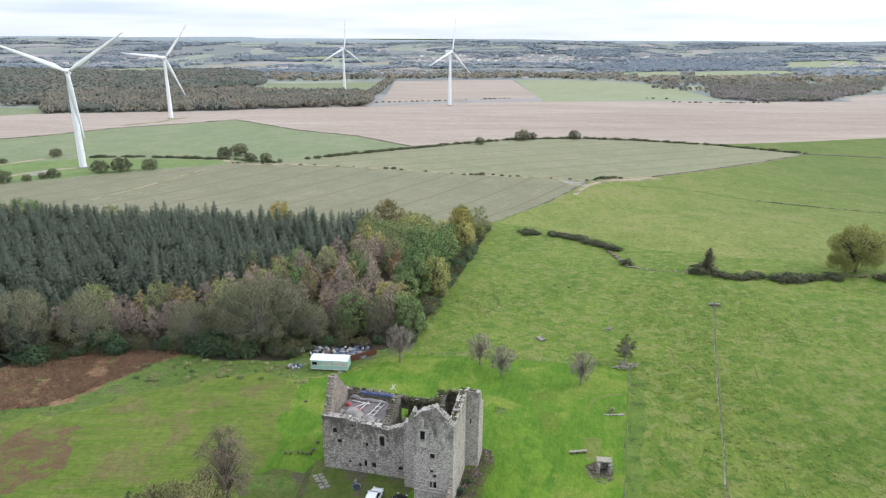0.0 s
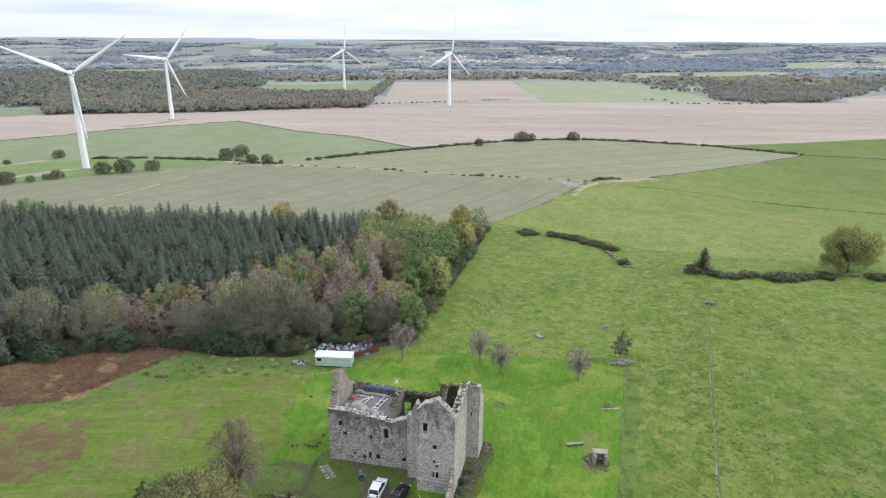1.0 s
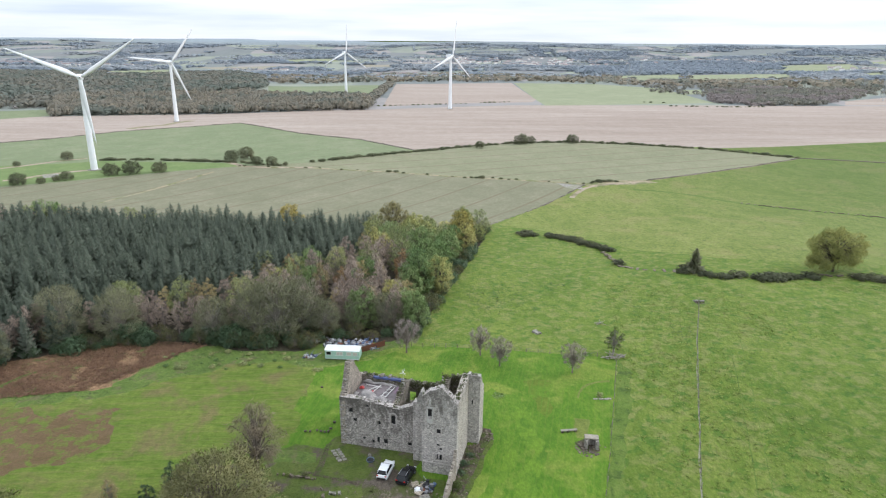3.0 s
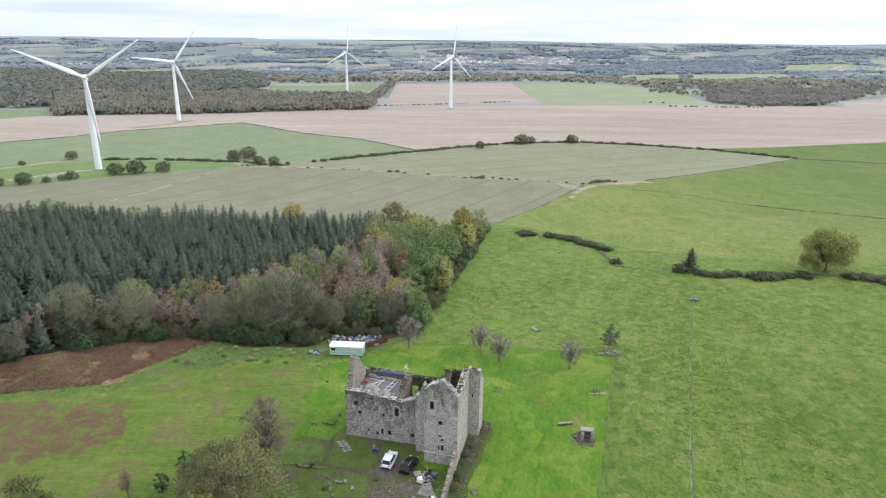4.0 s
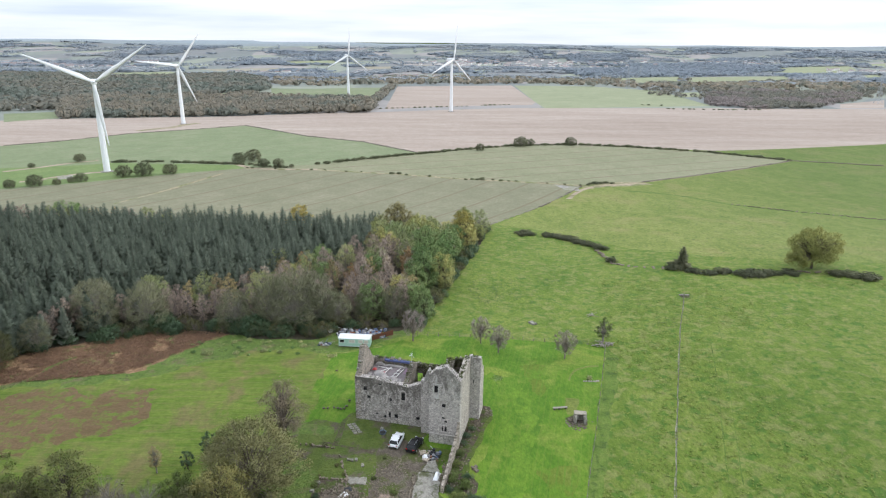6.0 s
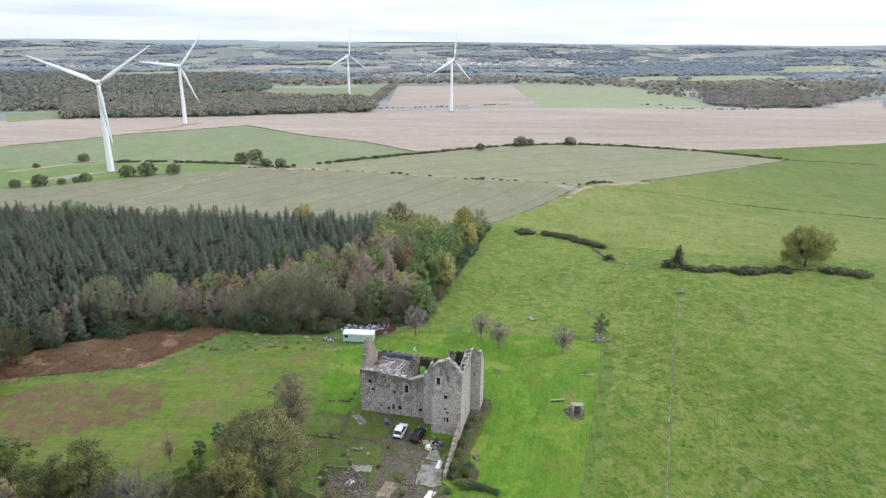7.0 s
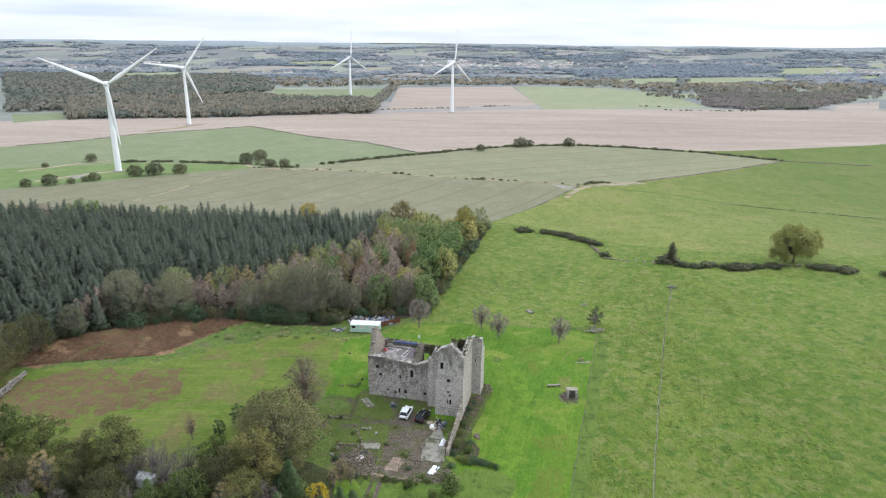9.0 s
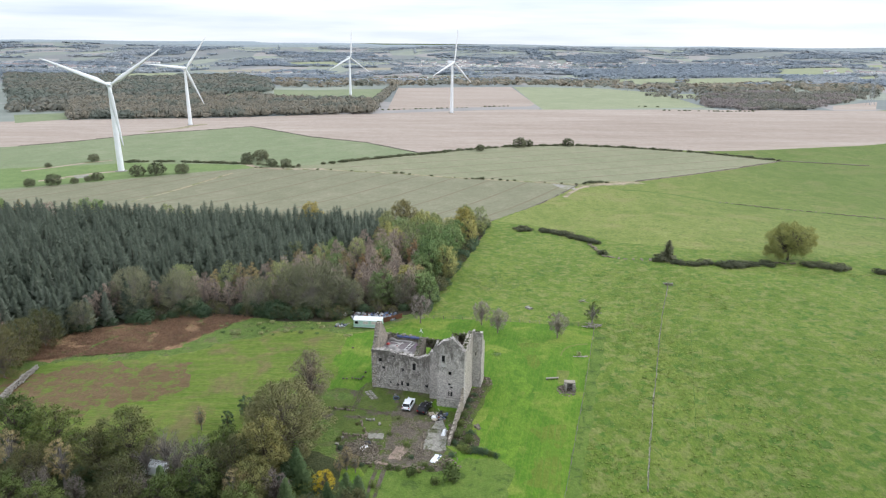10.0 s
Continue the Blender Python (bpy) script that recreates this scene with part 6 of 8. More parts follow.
P_N_BARE = tree("birch_tree", crowned(36, 10, 3.5, 0.2, 60, 50, 0.014, 0.8, "vase", 0.85, twigs=8, fat=(0.12, 0.22)), M_BARK_PALE, M_TWIG_DARK, "leafless grey birch below the yard", group=NEAR)
P_N_PURPLE = tree("birch_tree", crowned(37, 9, 2.8, 0.18, 54, 50, 0.016, 0.7, "oval", 0.85, twigs=8), M_BARK, M_TWIG, "leafless purple-twigged birch below the yard", group=NEAR)
P_N_FIR = tree("young_spruce", spruce(R3, 9, 2.5, 320), M_BARK, M_FIR, "young dark green spruce below the yard", group=NEAR)
for proto, px, s in ((P_N_ASH, [(-33.7, 61.5)], 1.0), (P_N_MAPLE, [(-35.4, 52.6)], 0.95), (P_N_OLIVE, [(-39.2, 49.3)], 0.85), (P_N_MAPLE, [(-59.9, 54.4)], 1.0), (P_N_OLIVE, [(-65.0, 52.3)], 0.9),
                     (P_N_GREEN, [(-74.4, 56.8)], 1.1), (P_N_GREEN, [(-83.1, 58.2)], 1.1), (P_N_OLIVE, [(-73.2, 48.0)], 0.85), (P_N_RUSSET, [(-68.9, 48.9)], 0.95), (P_N_RUSSET, [(-79.3, 51.5)], 1.0), (P_N_OLIVE, [(-57.1, 45.6)], 0.85),
                     (P_N_BARE, [(-53.5, 54.2)], 0.8), (P_N_BARE, [(-47.6, 54.4)], 0.9), (P_N_BARE, [(-47.9, 50.3)], 0.8), (P_N_FIR, [(-50.5, 46.0)], 0.8), (P_N_FIR, [(-44.1, 44.3)], 0.9), (P_N_BARE, [(-56.2, 52.4)], 0.85), (P_N_BARE, [(-50.5, 51.8)], 0.95), (P_N_BARE, [(-54.5, 44.8)], 0.8), (P_N_BARE, [(-70.5, 44.2)], 0.9), (P_N_RUSSET, [(-37.5, 44.1)], 0.85), (P_N_FIR, [(-47.1, 45.7)], 0.85), (P_N_FIR, [(-42.6, 45.2)], 0.8), (P_N_FIR, [(-19.9, 46.3)], 0.9), (P_N_FIR, [(-17.2, 45.9)], 0.65),
                     (P_N_FIR, [(-28.2, 49.6)], 1.0), (P_N_FIR, [(-29.4, 44.6)], 0.9), (P_N_RUSSET, [(-36.6, 45.1)], 0.75), (P_N_PURPLE, [(-31.5, 45.7)], 0.8), (P_N_PURPLE, [(-51.6, 43.6)], 0.9), (P_N_PURPLE, [(-64.1, 44.5)], 0.8), (P_N_BARE, [(-69.9, 43.7)], 0.9),
                     (P_N_RUSSET, [(-21.4, 55.3)], 0.5), (P_N_GREEN, [(-43.7, 56.6)], 0.7), (P_N_OLIVE, [(-73.1, 42.8)], 0.8), (P_N_RUSSET, [(-52.2, 66.9)], 0.55), (P_N_BARE, [(-57.5, 53.8)], 0.7)):
    plant(proto, *px[0], s, rng=R3)
for (x, y), s in zip([(-17.6, 44.7), (-19.7, 42.9), (-20.9, 40.6), (-29.1, 50.8), (-16.2, 42.6)], (1.0, 0.9, 0.9, 1.1, 0.75)):
    plant(P_N_FIR, x, y, s, rng=R3)
for x, y in [(-21.5, 56.4), (-19.7, 54.7), (-22.4, 53.9)]:
    plant(P_N_RUSSET, x, y, R3.uniform(0.36, 0.46), rng=R3)
P_N_GOLD = tree("young_maple", crowned(38, 5.0, 1.9, 0.1, 44, 70, 0.06, 0.18, stream=0.4), M_BARK, M_GOLD, "small maple with bright golden leaves", group=NEAR)
plant(P_N_GOLD, *[(-24.1, 48.4)][0], 1.0, rng=R3)
P_HOLLY = tree("holly_bush", crowned(39, 4.2, 1.4, 0.05, 26, 60, 0.07, 0.2, "oval", 0.4), M_BARK, M_DARK, "dark green holly bush on the meadow's edge", "bush", "hollies")
for px, s in (([(-44.9, 71.9)], 1.15), ([(-47.4, 68.3)], 0.75)):
    plant(P_HOLLY, *px[0], s, rng=R3)
WEEP = (-31.8, 73.5)
g_weep = crowned(40, 15.2, 4.1, 0.26, 84, 56, 0.036, 0.8, "oval", 0.3, 0.75, core=0.35, twigs=6, uneven=0.75, fat=(0.15, 0.26), limb=0.85)
plant(tree("weeping_birch", g_weep, M_TWIG_DARK, M_WEEP, "thin weeping birch, almost leafless, on the lawn"), *WEEP, 1.0, rng=R3)
# the rest of the copse below the yard, and its undergrowth
P_UNDER = [tree("bramble_bush", shrub(R3, 2.6, 2.4, 1100, 0.14), M_BARK, m, lab, "bush", "undergrowth") for m, lab in ((M_DARK, "dark bramble bush under the trees"), (M_COPSE_GREEN, "green bramble bush under the trees"), (M_COPSE, "brown bramble bush under the trees"))]
COPSE = [(-112, 60), (-80, 55), (-58, 54), (-44, 57), (-33, 58), (-26, 55), (-21, 49), (-19, 40), (-19, 22), (-112, 22)]
for gx in range(-112, -18, 5):
    for gy in range(30, 62, 5):
        x, y = gx + R3.uniform(-2, 2), gy + R3.uniform(-2, 2)
        if not bool(inside(COPSE, np.array([x]), np.array([y]))[0]):
            continue
        plant(P_UNDER[R3.randrange(3)], x, y, R3.uniform(0.7, 1.3), rng=R3)
        if y < 46 and R3.random() < 0.5:
            proto = R3.choice((P_N_OLIVE, P_N_GREEN, P_N_PURPLE, P_N_GREEN, P_N_OLIVE, P_N_FIR, P_N_MAPLE))
            plant(proto, x + 2.5, y, R3.uniform(0.65, 0.9), rng=R3)
P_WILLOW = tree("garden_shrub", shrub(R3, 2.6, 1.3, 420, 0.15), M_BARK, M_COPSE_GREEN, "small green shrub by the ruined yard wall", "bush", "yard shrubs")
for x, y in [(-0.7, 70.8), (-0.2, 73.7), (0.5, 77.2), (1.0, 79.5), (-1.2, 67.2), (-1.9, 64.2), (2.2, 81.9), (-0.9, 62.6), (0.3, 61.7), (1.4, 61.8), (2.3, 61.7), (3.2, 61.3), (4.0, 61.2), (4.8, 60.9), (5.7, 60.4), (0.7, 65.4), (1.2, 67.3), (-2.5, 60.2), (-2.9, 56.5), (-2.1, 55.3)]:
    plant(P_UNDER[R3.randrange(2)], x, y, R3.uniform(0.28, 0.5), rng=R3)
for x, y in [(-13.7, 56.3), (-12.1, 55.9), (-10.4, 55.8), (-8.5, 55.3), (-17.3, 56.6), (-18.9, 56.7), (-20.5, 56.8), (-22.3, 58.8), (-23.7, 61.7), (-24.6, 64.4), (-24.2, 67.1), (-14.8, 66.7), (-13.6, 72.3), (-25.0, 75.7), (-27.7, 76.0), (-21.7, 69.9), (-20.0, 67.6), (-11.1, 63.1), (-10.0, 59.3), (-7.4, 57.0), (-6.3, 55.9)]:
    plant(P_UNDER[R3.randrange(3)], x, y, R3.uniform(0.14, 0.32), rng=R3)
for (x, y), s in zip([(-2.6, 53.4), (-9.5, 54.4), (0.8, 64.8), (-5.3, 52.0), (-1.4, 66.3), (-16.1, 51.0)], (1.3, 0.7, 0.6, 0.6, 0.5, 0.5)):
    plant(P_WILLOW, x, y, s, rng=R3)

# ---- wind turbines ----
M_WHITE = plain("white_turbine_paint", (0.80, 0.81, 0.82), 0.45, vary=0.05, scale=0.4)


def build_turbine(x, y, spin, yaw, hub=58.3, label="white three-bladed wind turbine standing in the fields"):
    """A wind turbine: tapered tower, nacelle, hub and three twisted blades. yaw: degrees the rotor faces from straight back towards the south."""
    ob = thing("wind_turbine", (x, y, gz(x, y)), label, "wind turbine", "wind farm", yaw)
    g = Geo()
    g.path([(0, 0, -1), (0, 0, hub * 0.5), (0, 0, hub - 1.6)], [2.15, 1.7, 1.2], 24, caps=False)
    part("tower", g, M_WHITE, ob, smooth=True)
    g = Geo()
    g.tube((0, 0, -0.6), (0, 0, 0.35), 4.2, 4.0, 20, True)
    part("foundation", g, M_LOOSE, ob, "round concrete foundation")
    g = Geo()
    rings = []
    for yy, w, h, dz in ((-2.4, 1.3, 1.3, 0), (-1.8, 1.75, 1.7, 0), (3.5, 1.8, 1.8, 0.05), (6.4, 1.6, 1.55, 0.15), (7.0, 1.0, 1.0, 0.2)):
        rings.append([(w * sx, yy, hub + dz + h * sz) for sx, sz in ((-1, -0.7), (-0.7, -1), (0.7, -1), (1, -0.7), (1, 0.7), (0.7, 1), (-0.7, 1), (-1, 0.7))])
    g.loft(rings)
    part("nacelle", g, M_WHITE, ob)
    g = Geo()
    g.path([(0, -2.4, hub), (0, -3.6, hub), (0, -4.8, hub)], [1.45, 1.4, 0.45], 14, caps=False)
    part("hub", g, M_WHITE, ob, smooth=True)
    for k in range(3):
        w = radians(spin + 120 * k)
        g = Geo()
        rings = []
        for r, chord, thick, twist in ((1.2, 1.6, 1.5, 0), (3.5, 1.9, 1.3, 8), (8, 3.3, 0.8, 12), (14, 2.8, 0.55, 8), (24, 2.0, 0.35, 4), (34, 1.25, 0.2, 1), (39.5, 0.75, 0.1, 0), (41, 0.2, 0.04, 0)):
            ca, sa = math.cos(radians(twist)), math.sin(radians(twist))
            ring = []
            for cx, ty in ((-0.35, 0), (-0.2, 0.5), (0.1, 0.45), (0.65, 0), (0.1, -0.45), (-0.2, -0.5)):
                a, b = cx * chord, ty * thick
                lx, ly = a * ca - b * sa, a * sa + b * ca
                ring.append((r * math.sin(w) + lx * math.cos(w), -3.5 + ly, hub + r * math.cos(w) - lx * math.sin(w)))
            rings.append(ring)
        g.loft(rings)
        part("blade", g, M_WHITE, ob, smooth=True)
    return ob


for (x, y), spin, yaw, hub in zip([(-236.9, 395.6), (-294.2, 659.0), (-174.4, 1003.4), (-10.5, 770.7)], (55, 37, 4, 8), (28, 40, 38, 48), (58.3, 59.5, 60.5, 60.5)):
    build_turbine(x, y, spin, yaw, hub)

# ---- far woods, hedgerows and hamlets ----
M_FARWOOD = leafy("far_autumn_woodland", [(0.05, (0.168, 0.185, 0.168)), (0.35, (0.225, 0.226, 0.192)), (0.6, (0.290, 0.266, 0.215)), (0.95, (0.390, 0.328, 0.243))], 0.9, 0.4, 0.09)
M_FARBIRCH = leafy("far_purple_birches", [(0.0, (0.247, 0.225, 0.222)), (0.5, (0.325, 0.285, 0.275)), (1.0, (0.400, 0.343, 0.318))], 0.9, 0.5, 0.07)
M_FARPINE = leafy("far_dark_woodland", [(0.05, (0.149, 0.182, 0.160)), (0.5, (0.204, 0.226, 0.193)), (0.95, (0.286, 0.264, 0.215))], 0.9, 0.4, 0.07)


# pale blue-grey base colours hold the haze over these far trees
M_HAZYWOOD = leafy("hazy_pale_woodland", [(0.0, (0.386, 0.419, 0.459)), (0.5, (0.436, 0.468, 0.508)), (1.0, (0.493, 0.517, 0.550))], 0.9, 0.5, 0.07)
M_HAZYFIR = leafy("hazy_blue_conifers", [(0.0, (0.275, 0.321, 0.376)), (0.5, (0.314, 0.361, 0.417)), (1.0, (0.364, 0.412, 0.458))], 0.9, 0.5, 0.07)


def clump_shapes(n, size):
    """A few crowns of unit size, each a ragged shell of leaf sprays."""
    rng = random.Random(n)
    out = []
    for _ in range(6):
        vs, ns = [], []
        for _ in range(n):
            d = Vector((rng.gauss(0, 1), rng.gauss(0, 1), rng.gauss(0.35, 0.9))).normalized()
            r = rng.uniform(0.55, 1.1)
            q = Vector((d.x * r, d.y * r, 0.62 + d.z * r * 0.62))
            a = d.cross(Vector((rng.gauss(0, 1), rng.gauss(0, 1), rng.gauss(0, 1)))).normalized()
            b = (d.cross(a) + d * rng.uniform(-0.5, 0.5)).normalized()
            out_way = Vector((d.x * 0.45, d.y * 0.45, d.z * 0.4 + 0.85)).normalized()
            if a.cross(b).dot(out_way) < 0:
                b = -b
            a, b = a * size * rng.uniform(0.6, 1.3), b * size * rng.uniform(0.5, 1.1)
            vs += [q - a, q - b, q + a, q + b]
            ns += [out_way] * 4
        out.append((np.array([tuple(v) for v in vs]), np.arange(4 * n).reshape(-1, 4), np.array([tuple(v) for v in ns])))
    return out


CLUMPS = {3: clump_shapes(64, 0.22), 2: clump_shapes(34, 0.32), 1: clump_shapes(11, 0.5)}


def clump_mass(name, spots, mats, label, category="woodland", fine=2):
    """Many far tree crowns as one mesh; each spot is x, y, width, height, material."""
    vs, fs, ns, mi, n = [], [], [], [], 0
    for k, (x, y, w, h, q) in enumerate(spots):
        a, f, nn = CLUMPS[fine][k % 6]
        t = 1.7 * k
        c, s = math.cos(t), math.sin(t)
        vs.append(np.column_stack(((a[:, 0] * c - a[:, 1] * s) * w + x, (a[:, 0] * s + a[:, 1] * c) * w + y, a[:, 2] * h * 0.8 + gz(x, y) - 0.2)))
        fs.append(f + n)
        ns.append(np.column_stack((nn[:, 0] * c - nn[:, 1] * s, nn[:, 0] * s + nn[:, 1] * c, nn[:, 2])))
        mi += [q] * len(f)
        n += len(a)
    v, f = np.concatenate(vs), np.concatenate(fs)
    me = bpy.data.meshes.new(name)
    me.vertices.add(len(v))
    me.vertices.foreach_set("co", v.ravel())
    me.loops.add(f.size)
    me.loops.foreach_set("vertex_index", f.ravel().astype(np.int32))
    me.polygons.add(len(f))
    me.polygons.foreach_set("loop_start", np.arange(0, f.size, 4, dtype=np.int32))
    for m in mats:
        me.materials.append(m)
    me.polygons.foreach_set("material_index", np.array(mi, dtype=np.int32))
    me.update(calc_edges=True)
    me.normals_split_custom_set_from_vertices(np.concatenate(ns).tolist())
    return tagged(new(name, me), label, category, kind="stuff")


def open_field(x, y):
    return any(bool(inside(q, np.array([x]), np.array([y]))[0]) for q in FAR_OPEN)


def fill(poly, step, rng, w=(3.0, 5.0), h=(7, 11), pine=0.1, thin=0.0):
    xs, ys = [p[0] for p in poly], [p[1] for p in poly]
    out = []
    x = min(xs)
    while x < max(xs):
        y = min(ys)
        while y < max(ys):
            px, py = x + rng.uniform(-0.5, 0.5) * step, y + rng.uniform(-0.5, 0.5) * step
            if bool(inside(poly, np.array([px]), np.array([py]))[0]) and rng.random() >= thin and not open_field(px, py):
                out.append((px, py, rng.uniform(*w), rng.uniform(*h), 1 if noise.noise((px * 0.012, py * 0.012, 2.0)) + rng.uniform(-0.2, 0.2) > 0.35 - pine else 0))
            y += step
        x += step
    return out


def build_far_woods():
    rng = random.Random(77)
    mats = [M_FARWOOD, M_FARPINE]
    russet = [M_FARBIRCH, M_FARWOOD]
    blue = [M_HAZYWOOD, M_HAZYFIR]
    belt = [(-447.1, 693.1), (-334.5, 723.2), (-238.7, 732.8), (-109.5, 744.1), (-107.1, 798.5), (-127.7, 886.5), (-207.7, 928.8), (-293.5, 991.5), (-345.1, 1048.7), (-449.0, 986.9), (-563.5, 889.8)]
    clump_mass("beech_wood", fill(belt, 7.2, rng, (3.9, 7.4), (5.6, 11.6), 0.12), mats, "belt of brown autumn woodland beyond the ploughed field", fine=3)
    spur = [(-112.3, 828.1), (-120.8, 1227.1), (-131.4, 1225.2), (-125.1, 896.1)]
    clump_mass("hedge_spur", fill(spur, 7.0, rng, (4.0, 6.0), (6, 9)), mats, "spur of brown trees between two fields")
    left = [(-559.8, 761.9), (-506.1, 782.6), (-563.5, 889.8), (-449.0, 986.9), (-352.6, 1072.6), (-352.4, 1184.9), (-500.7, 1680.3), (-661.8, 1943.5), (-822.8, 1844.8), (-1297.9, 1825.6)]
    clump_mass("mixed_wood", fill(left, 12.5, rng, (7.0, 11.0), (7.5, 12), 0.25, 0.12), mats, "wide mixed wood of dark conifers and brown broadleaves")
    right = [(357.9, 943.1), (427.5, 1109.1), (546.8, 1227.4), (638.7, 1182.8), (706.0, 1151.9), (630.9, 1032.0), (559.0, 951.0), (475.9, 862.5), (381.8, 843.1), (345.3, 878.7)]
    stray = [(297.3, 1115.3), (362.4, 1244.2), (510.2, 1357.1), (554.1, 1244.3), (421.5, 1082.9), (367.1, 963.9), (344.9, 1024.3)]
    clump_mass("field_edge_trees", fill(stray, 13, rng, (4.0, 7.0), (4, 7), -0.2, 0.62) + fill([(638.7, 1182.8), (867.7, 1343.1), (717.1, 1102.3), (628.7, 1020.8), (559.0, 951.0)], 13, rng, (4.0, 7.0), (4, 7), -0.1, 0.5), mats, "scattered brown trees round the far fields")
    clump_mass("birch_wood", fill(right, 9.5, rng, (4.5, 7.5), (4, 7.5), 0.3, 0.25), russet, "purple-brown birch wood beyond the ploughed field", fine=3)
    mid = [(-385.6, 1325.2), (-126.0, 1281.5), (104.9, 1393.8), (384.9, 1248.1), (506.5, 1205.5), (812.7, 1255.4), (1073.1, 1669.3), (736.7, 1770.8), (136.2, 1819.0), (-504.9, 1747.3)]
    clump_mass("valley_wood", fill(mid, 19, rng, (8, 13), (6, 10), 0.2, 0.55), mats, "scattered woods and shelter belts in the valley", fine=1)
    # the far plain and hills: blocks of wood, belts and single trees
    spots = []
    for _ in range(46000):
        y = 1500 + 2750 * rng.random() ** 0.85
        x = rng.uniform(-0.85, 0.85) * (y + 60)
        k = noise.noise((x * 0.0021, y * 0.0034, 9.0)) + 0.5 * noise.noise((x * 0.006, y * 0.010, 3.0))
        if k > 0.10 and len(spots) < 10500 and not open_field(x, y):
            pine = 1 if noise.noise((x * 0.003, y * 0.004, 20.0)) > -0.1 else 0
            spots.append((x, y, rng.uniform(11, 21), rng.uniform(6, 10), pine))
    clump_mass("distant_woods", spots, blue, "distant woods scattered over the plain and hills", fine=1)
    pines = [(337.5, 1911.9), (445.5, 2302.1), (776.0, 2888.0), (1100.7, 2983.1), (1244.5, 2797.7), (1105.0, 2428.2), (833.5, 2052.5), (512.9, 1891.6)]
    clump_mass("distant_pine_wood", [(x, y, w, h, 1) for x, y, w, h, _ in fill(pines, 22, rng, (12, 18), (8, 12), 0, 0.1)], [M_HAZYWOOD, M_HAZYFIR], "broad dark pine wood in the valley", fine=1)
    lines = []
    for _ in range(230):
        y = 1450 + 2700 * rng.random()
        x = rng.uniform(-0.8, 0.8) * y
        turn = radians(rng.choice((8, 14, 20, 98, 104)) + rng.uniform(-8, 8))
        for i in range(rng.randrange(12, 34)):
            px, py = x + math.cos(turn) * i * 13, y + math.sin(turn) * i * 13
            if py < 4300 and not open_field(px, py):
                lines.append((px, py, rng.uniform(4, 8), rng.uniform(4, 9), rng.randrange(2)))
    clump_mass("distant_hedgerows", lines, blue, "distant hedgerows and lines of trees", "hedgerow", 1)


build_far_woods()

M_FARHOUSE = plain("far_house_walls", (0.76, 0.74, 0.71), 0.8, vary=0.25, scale=0.05, local=False)
M_FARROOF = plain("far_house_roofs", (0.30, 0.25, 0.24), 0.8, vary=0.3, scale=0.05, local=False)


def build_hamlets():
    """Far villages: gabled houses a few metres high, each with its roof."""
    rng = random.Random(90)
    for (cx, cy), n, sx, sy in zip([(-1790.3, 2671.3), (-1335.3, 2323.1), (-1469.5, 3003.0), (-578.6, 2140.8), (94.5, 3000.2), (358.2, 2862.7), (511.0, 3057.8), (1543.2, 2498.4), (-126.4, 1765.6), (1076.8, 2986.1)], (60, 30, 10, 8, 60, 40, 30, 26, 8, 30), (110, 90, 40, 70, 160, 150, 120, 110, 50, 200), (60, 50, 25, 20, 90, 80, 80, 60, 30, 90)):
        g = Geo()
        for _ in range(n):
            x, y = cx + rng.gauss(0, sx), cy + rng.gauss(0, sy)
            w, d, h = rng.uniform(9, 20), rng.uniform(8, 11), rng.uniform(4.5, 7)
            z, t = gz(x, y), rng.uniform(-0.5, 0.5)
            g.box((x, y, z + h / 2 - 1), (w, d, h + 2), t)
            ca, sa = math.cos(t), math.sin(t)
            q = [(-w / 2, -d / 2, h), (w / 2, -d / 2, h), (w / 2, d / 2, h), (-w / 2, d / 2, h), (-w / 2, 0, h + 3), (w / 2, 0, h + 3)]
            g.add([(x + a * ca - b * sa, y + a * sa + b * ca, z + c) for a, b, c in q], [(0, 1, 5, 4), (2, 3, 4, 5), (1, 2, 5), (3, 0, 4)], mi=1)
        solo("village_houses", g, [M_FARHOUSE, M_FARROOF], "cluster of pale houses with dark roofs far off", "houses", "stuff")


build_hamlets()
M_PYLON = plain("galvanised_steel", (0.42, 0.44, 0.46), 0.5, 0.6, vary=0.1)


def build_pylon(x, y, H=42.0):
    """A lattice pylon with three pairs of arms."""
    ob = thing("electricity_pylon", (x, y, gz(x, y)), "grey steel lattice electricity pylon in the distance", "pylon", "pylons", 20)
    g = Geo()
    levels = [(0, 4.2), (10, 3.0), (19, 2.0), (26, 1.4), (34, 0.9), (H, 0.25)]
    for (z0, a), (z1, b) in zip(levels, levels[1:]):
        for sx, sy in ((-1, -1), (1, -1), (1, 1), (-1, 1)):
            g.tube((sx * a, sy * a, z0), (sx * b, sy * b, z1), 0.15, 0.13, 4)
        for (sx, sy), (tx, ty) in (((-1, -1), (1, -1)), ((1, -1), (1, 1)), ((1, 1), (-1, 1)), ((-1, 1), (-1, -1))):
            g.tube((sx * a, sy * a, z0), (tx * b, ty * b, z1), 0.08, 0.08, 3)
            g.tube((tx * a, ty * a, z0), (sx * b, sy * b, z1), 0.08, 0.08, 3)
    part("lattice_mast", g, M_PYLON, ob)
    for z, w in ((25, 7.5), (31, 9.5), (37, 6.5)):
        g = Geo()
        for s in (-1, 1):
            g.tube((0, 0, z + 1.6), (s * w, 0, z), 0.18, 0.15, 4)
            g.tube((0, 0, z - 0.6), (s * w, 0, z), 0.18, 0.15, 4)
            g.tube((s * w, 0, z), (s * w, 0, z - 2.2), 0.15, 0.15, 4)
        part("cross_arm", g, M_PYLON, ob)


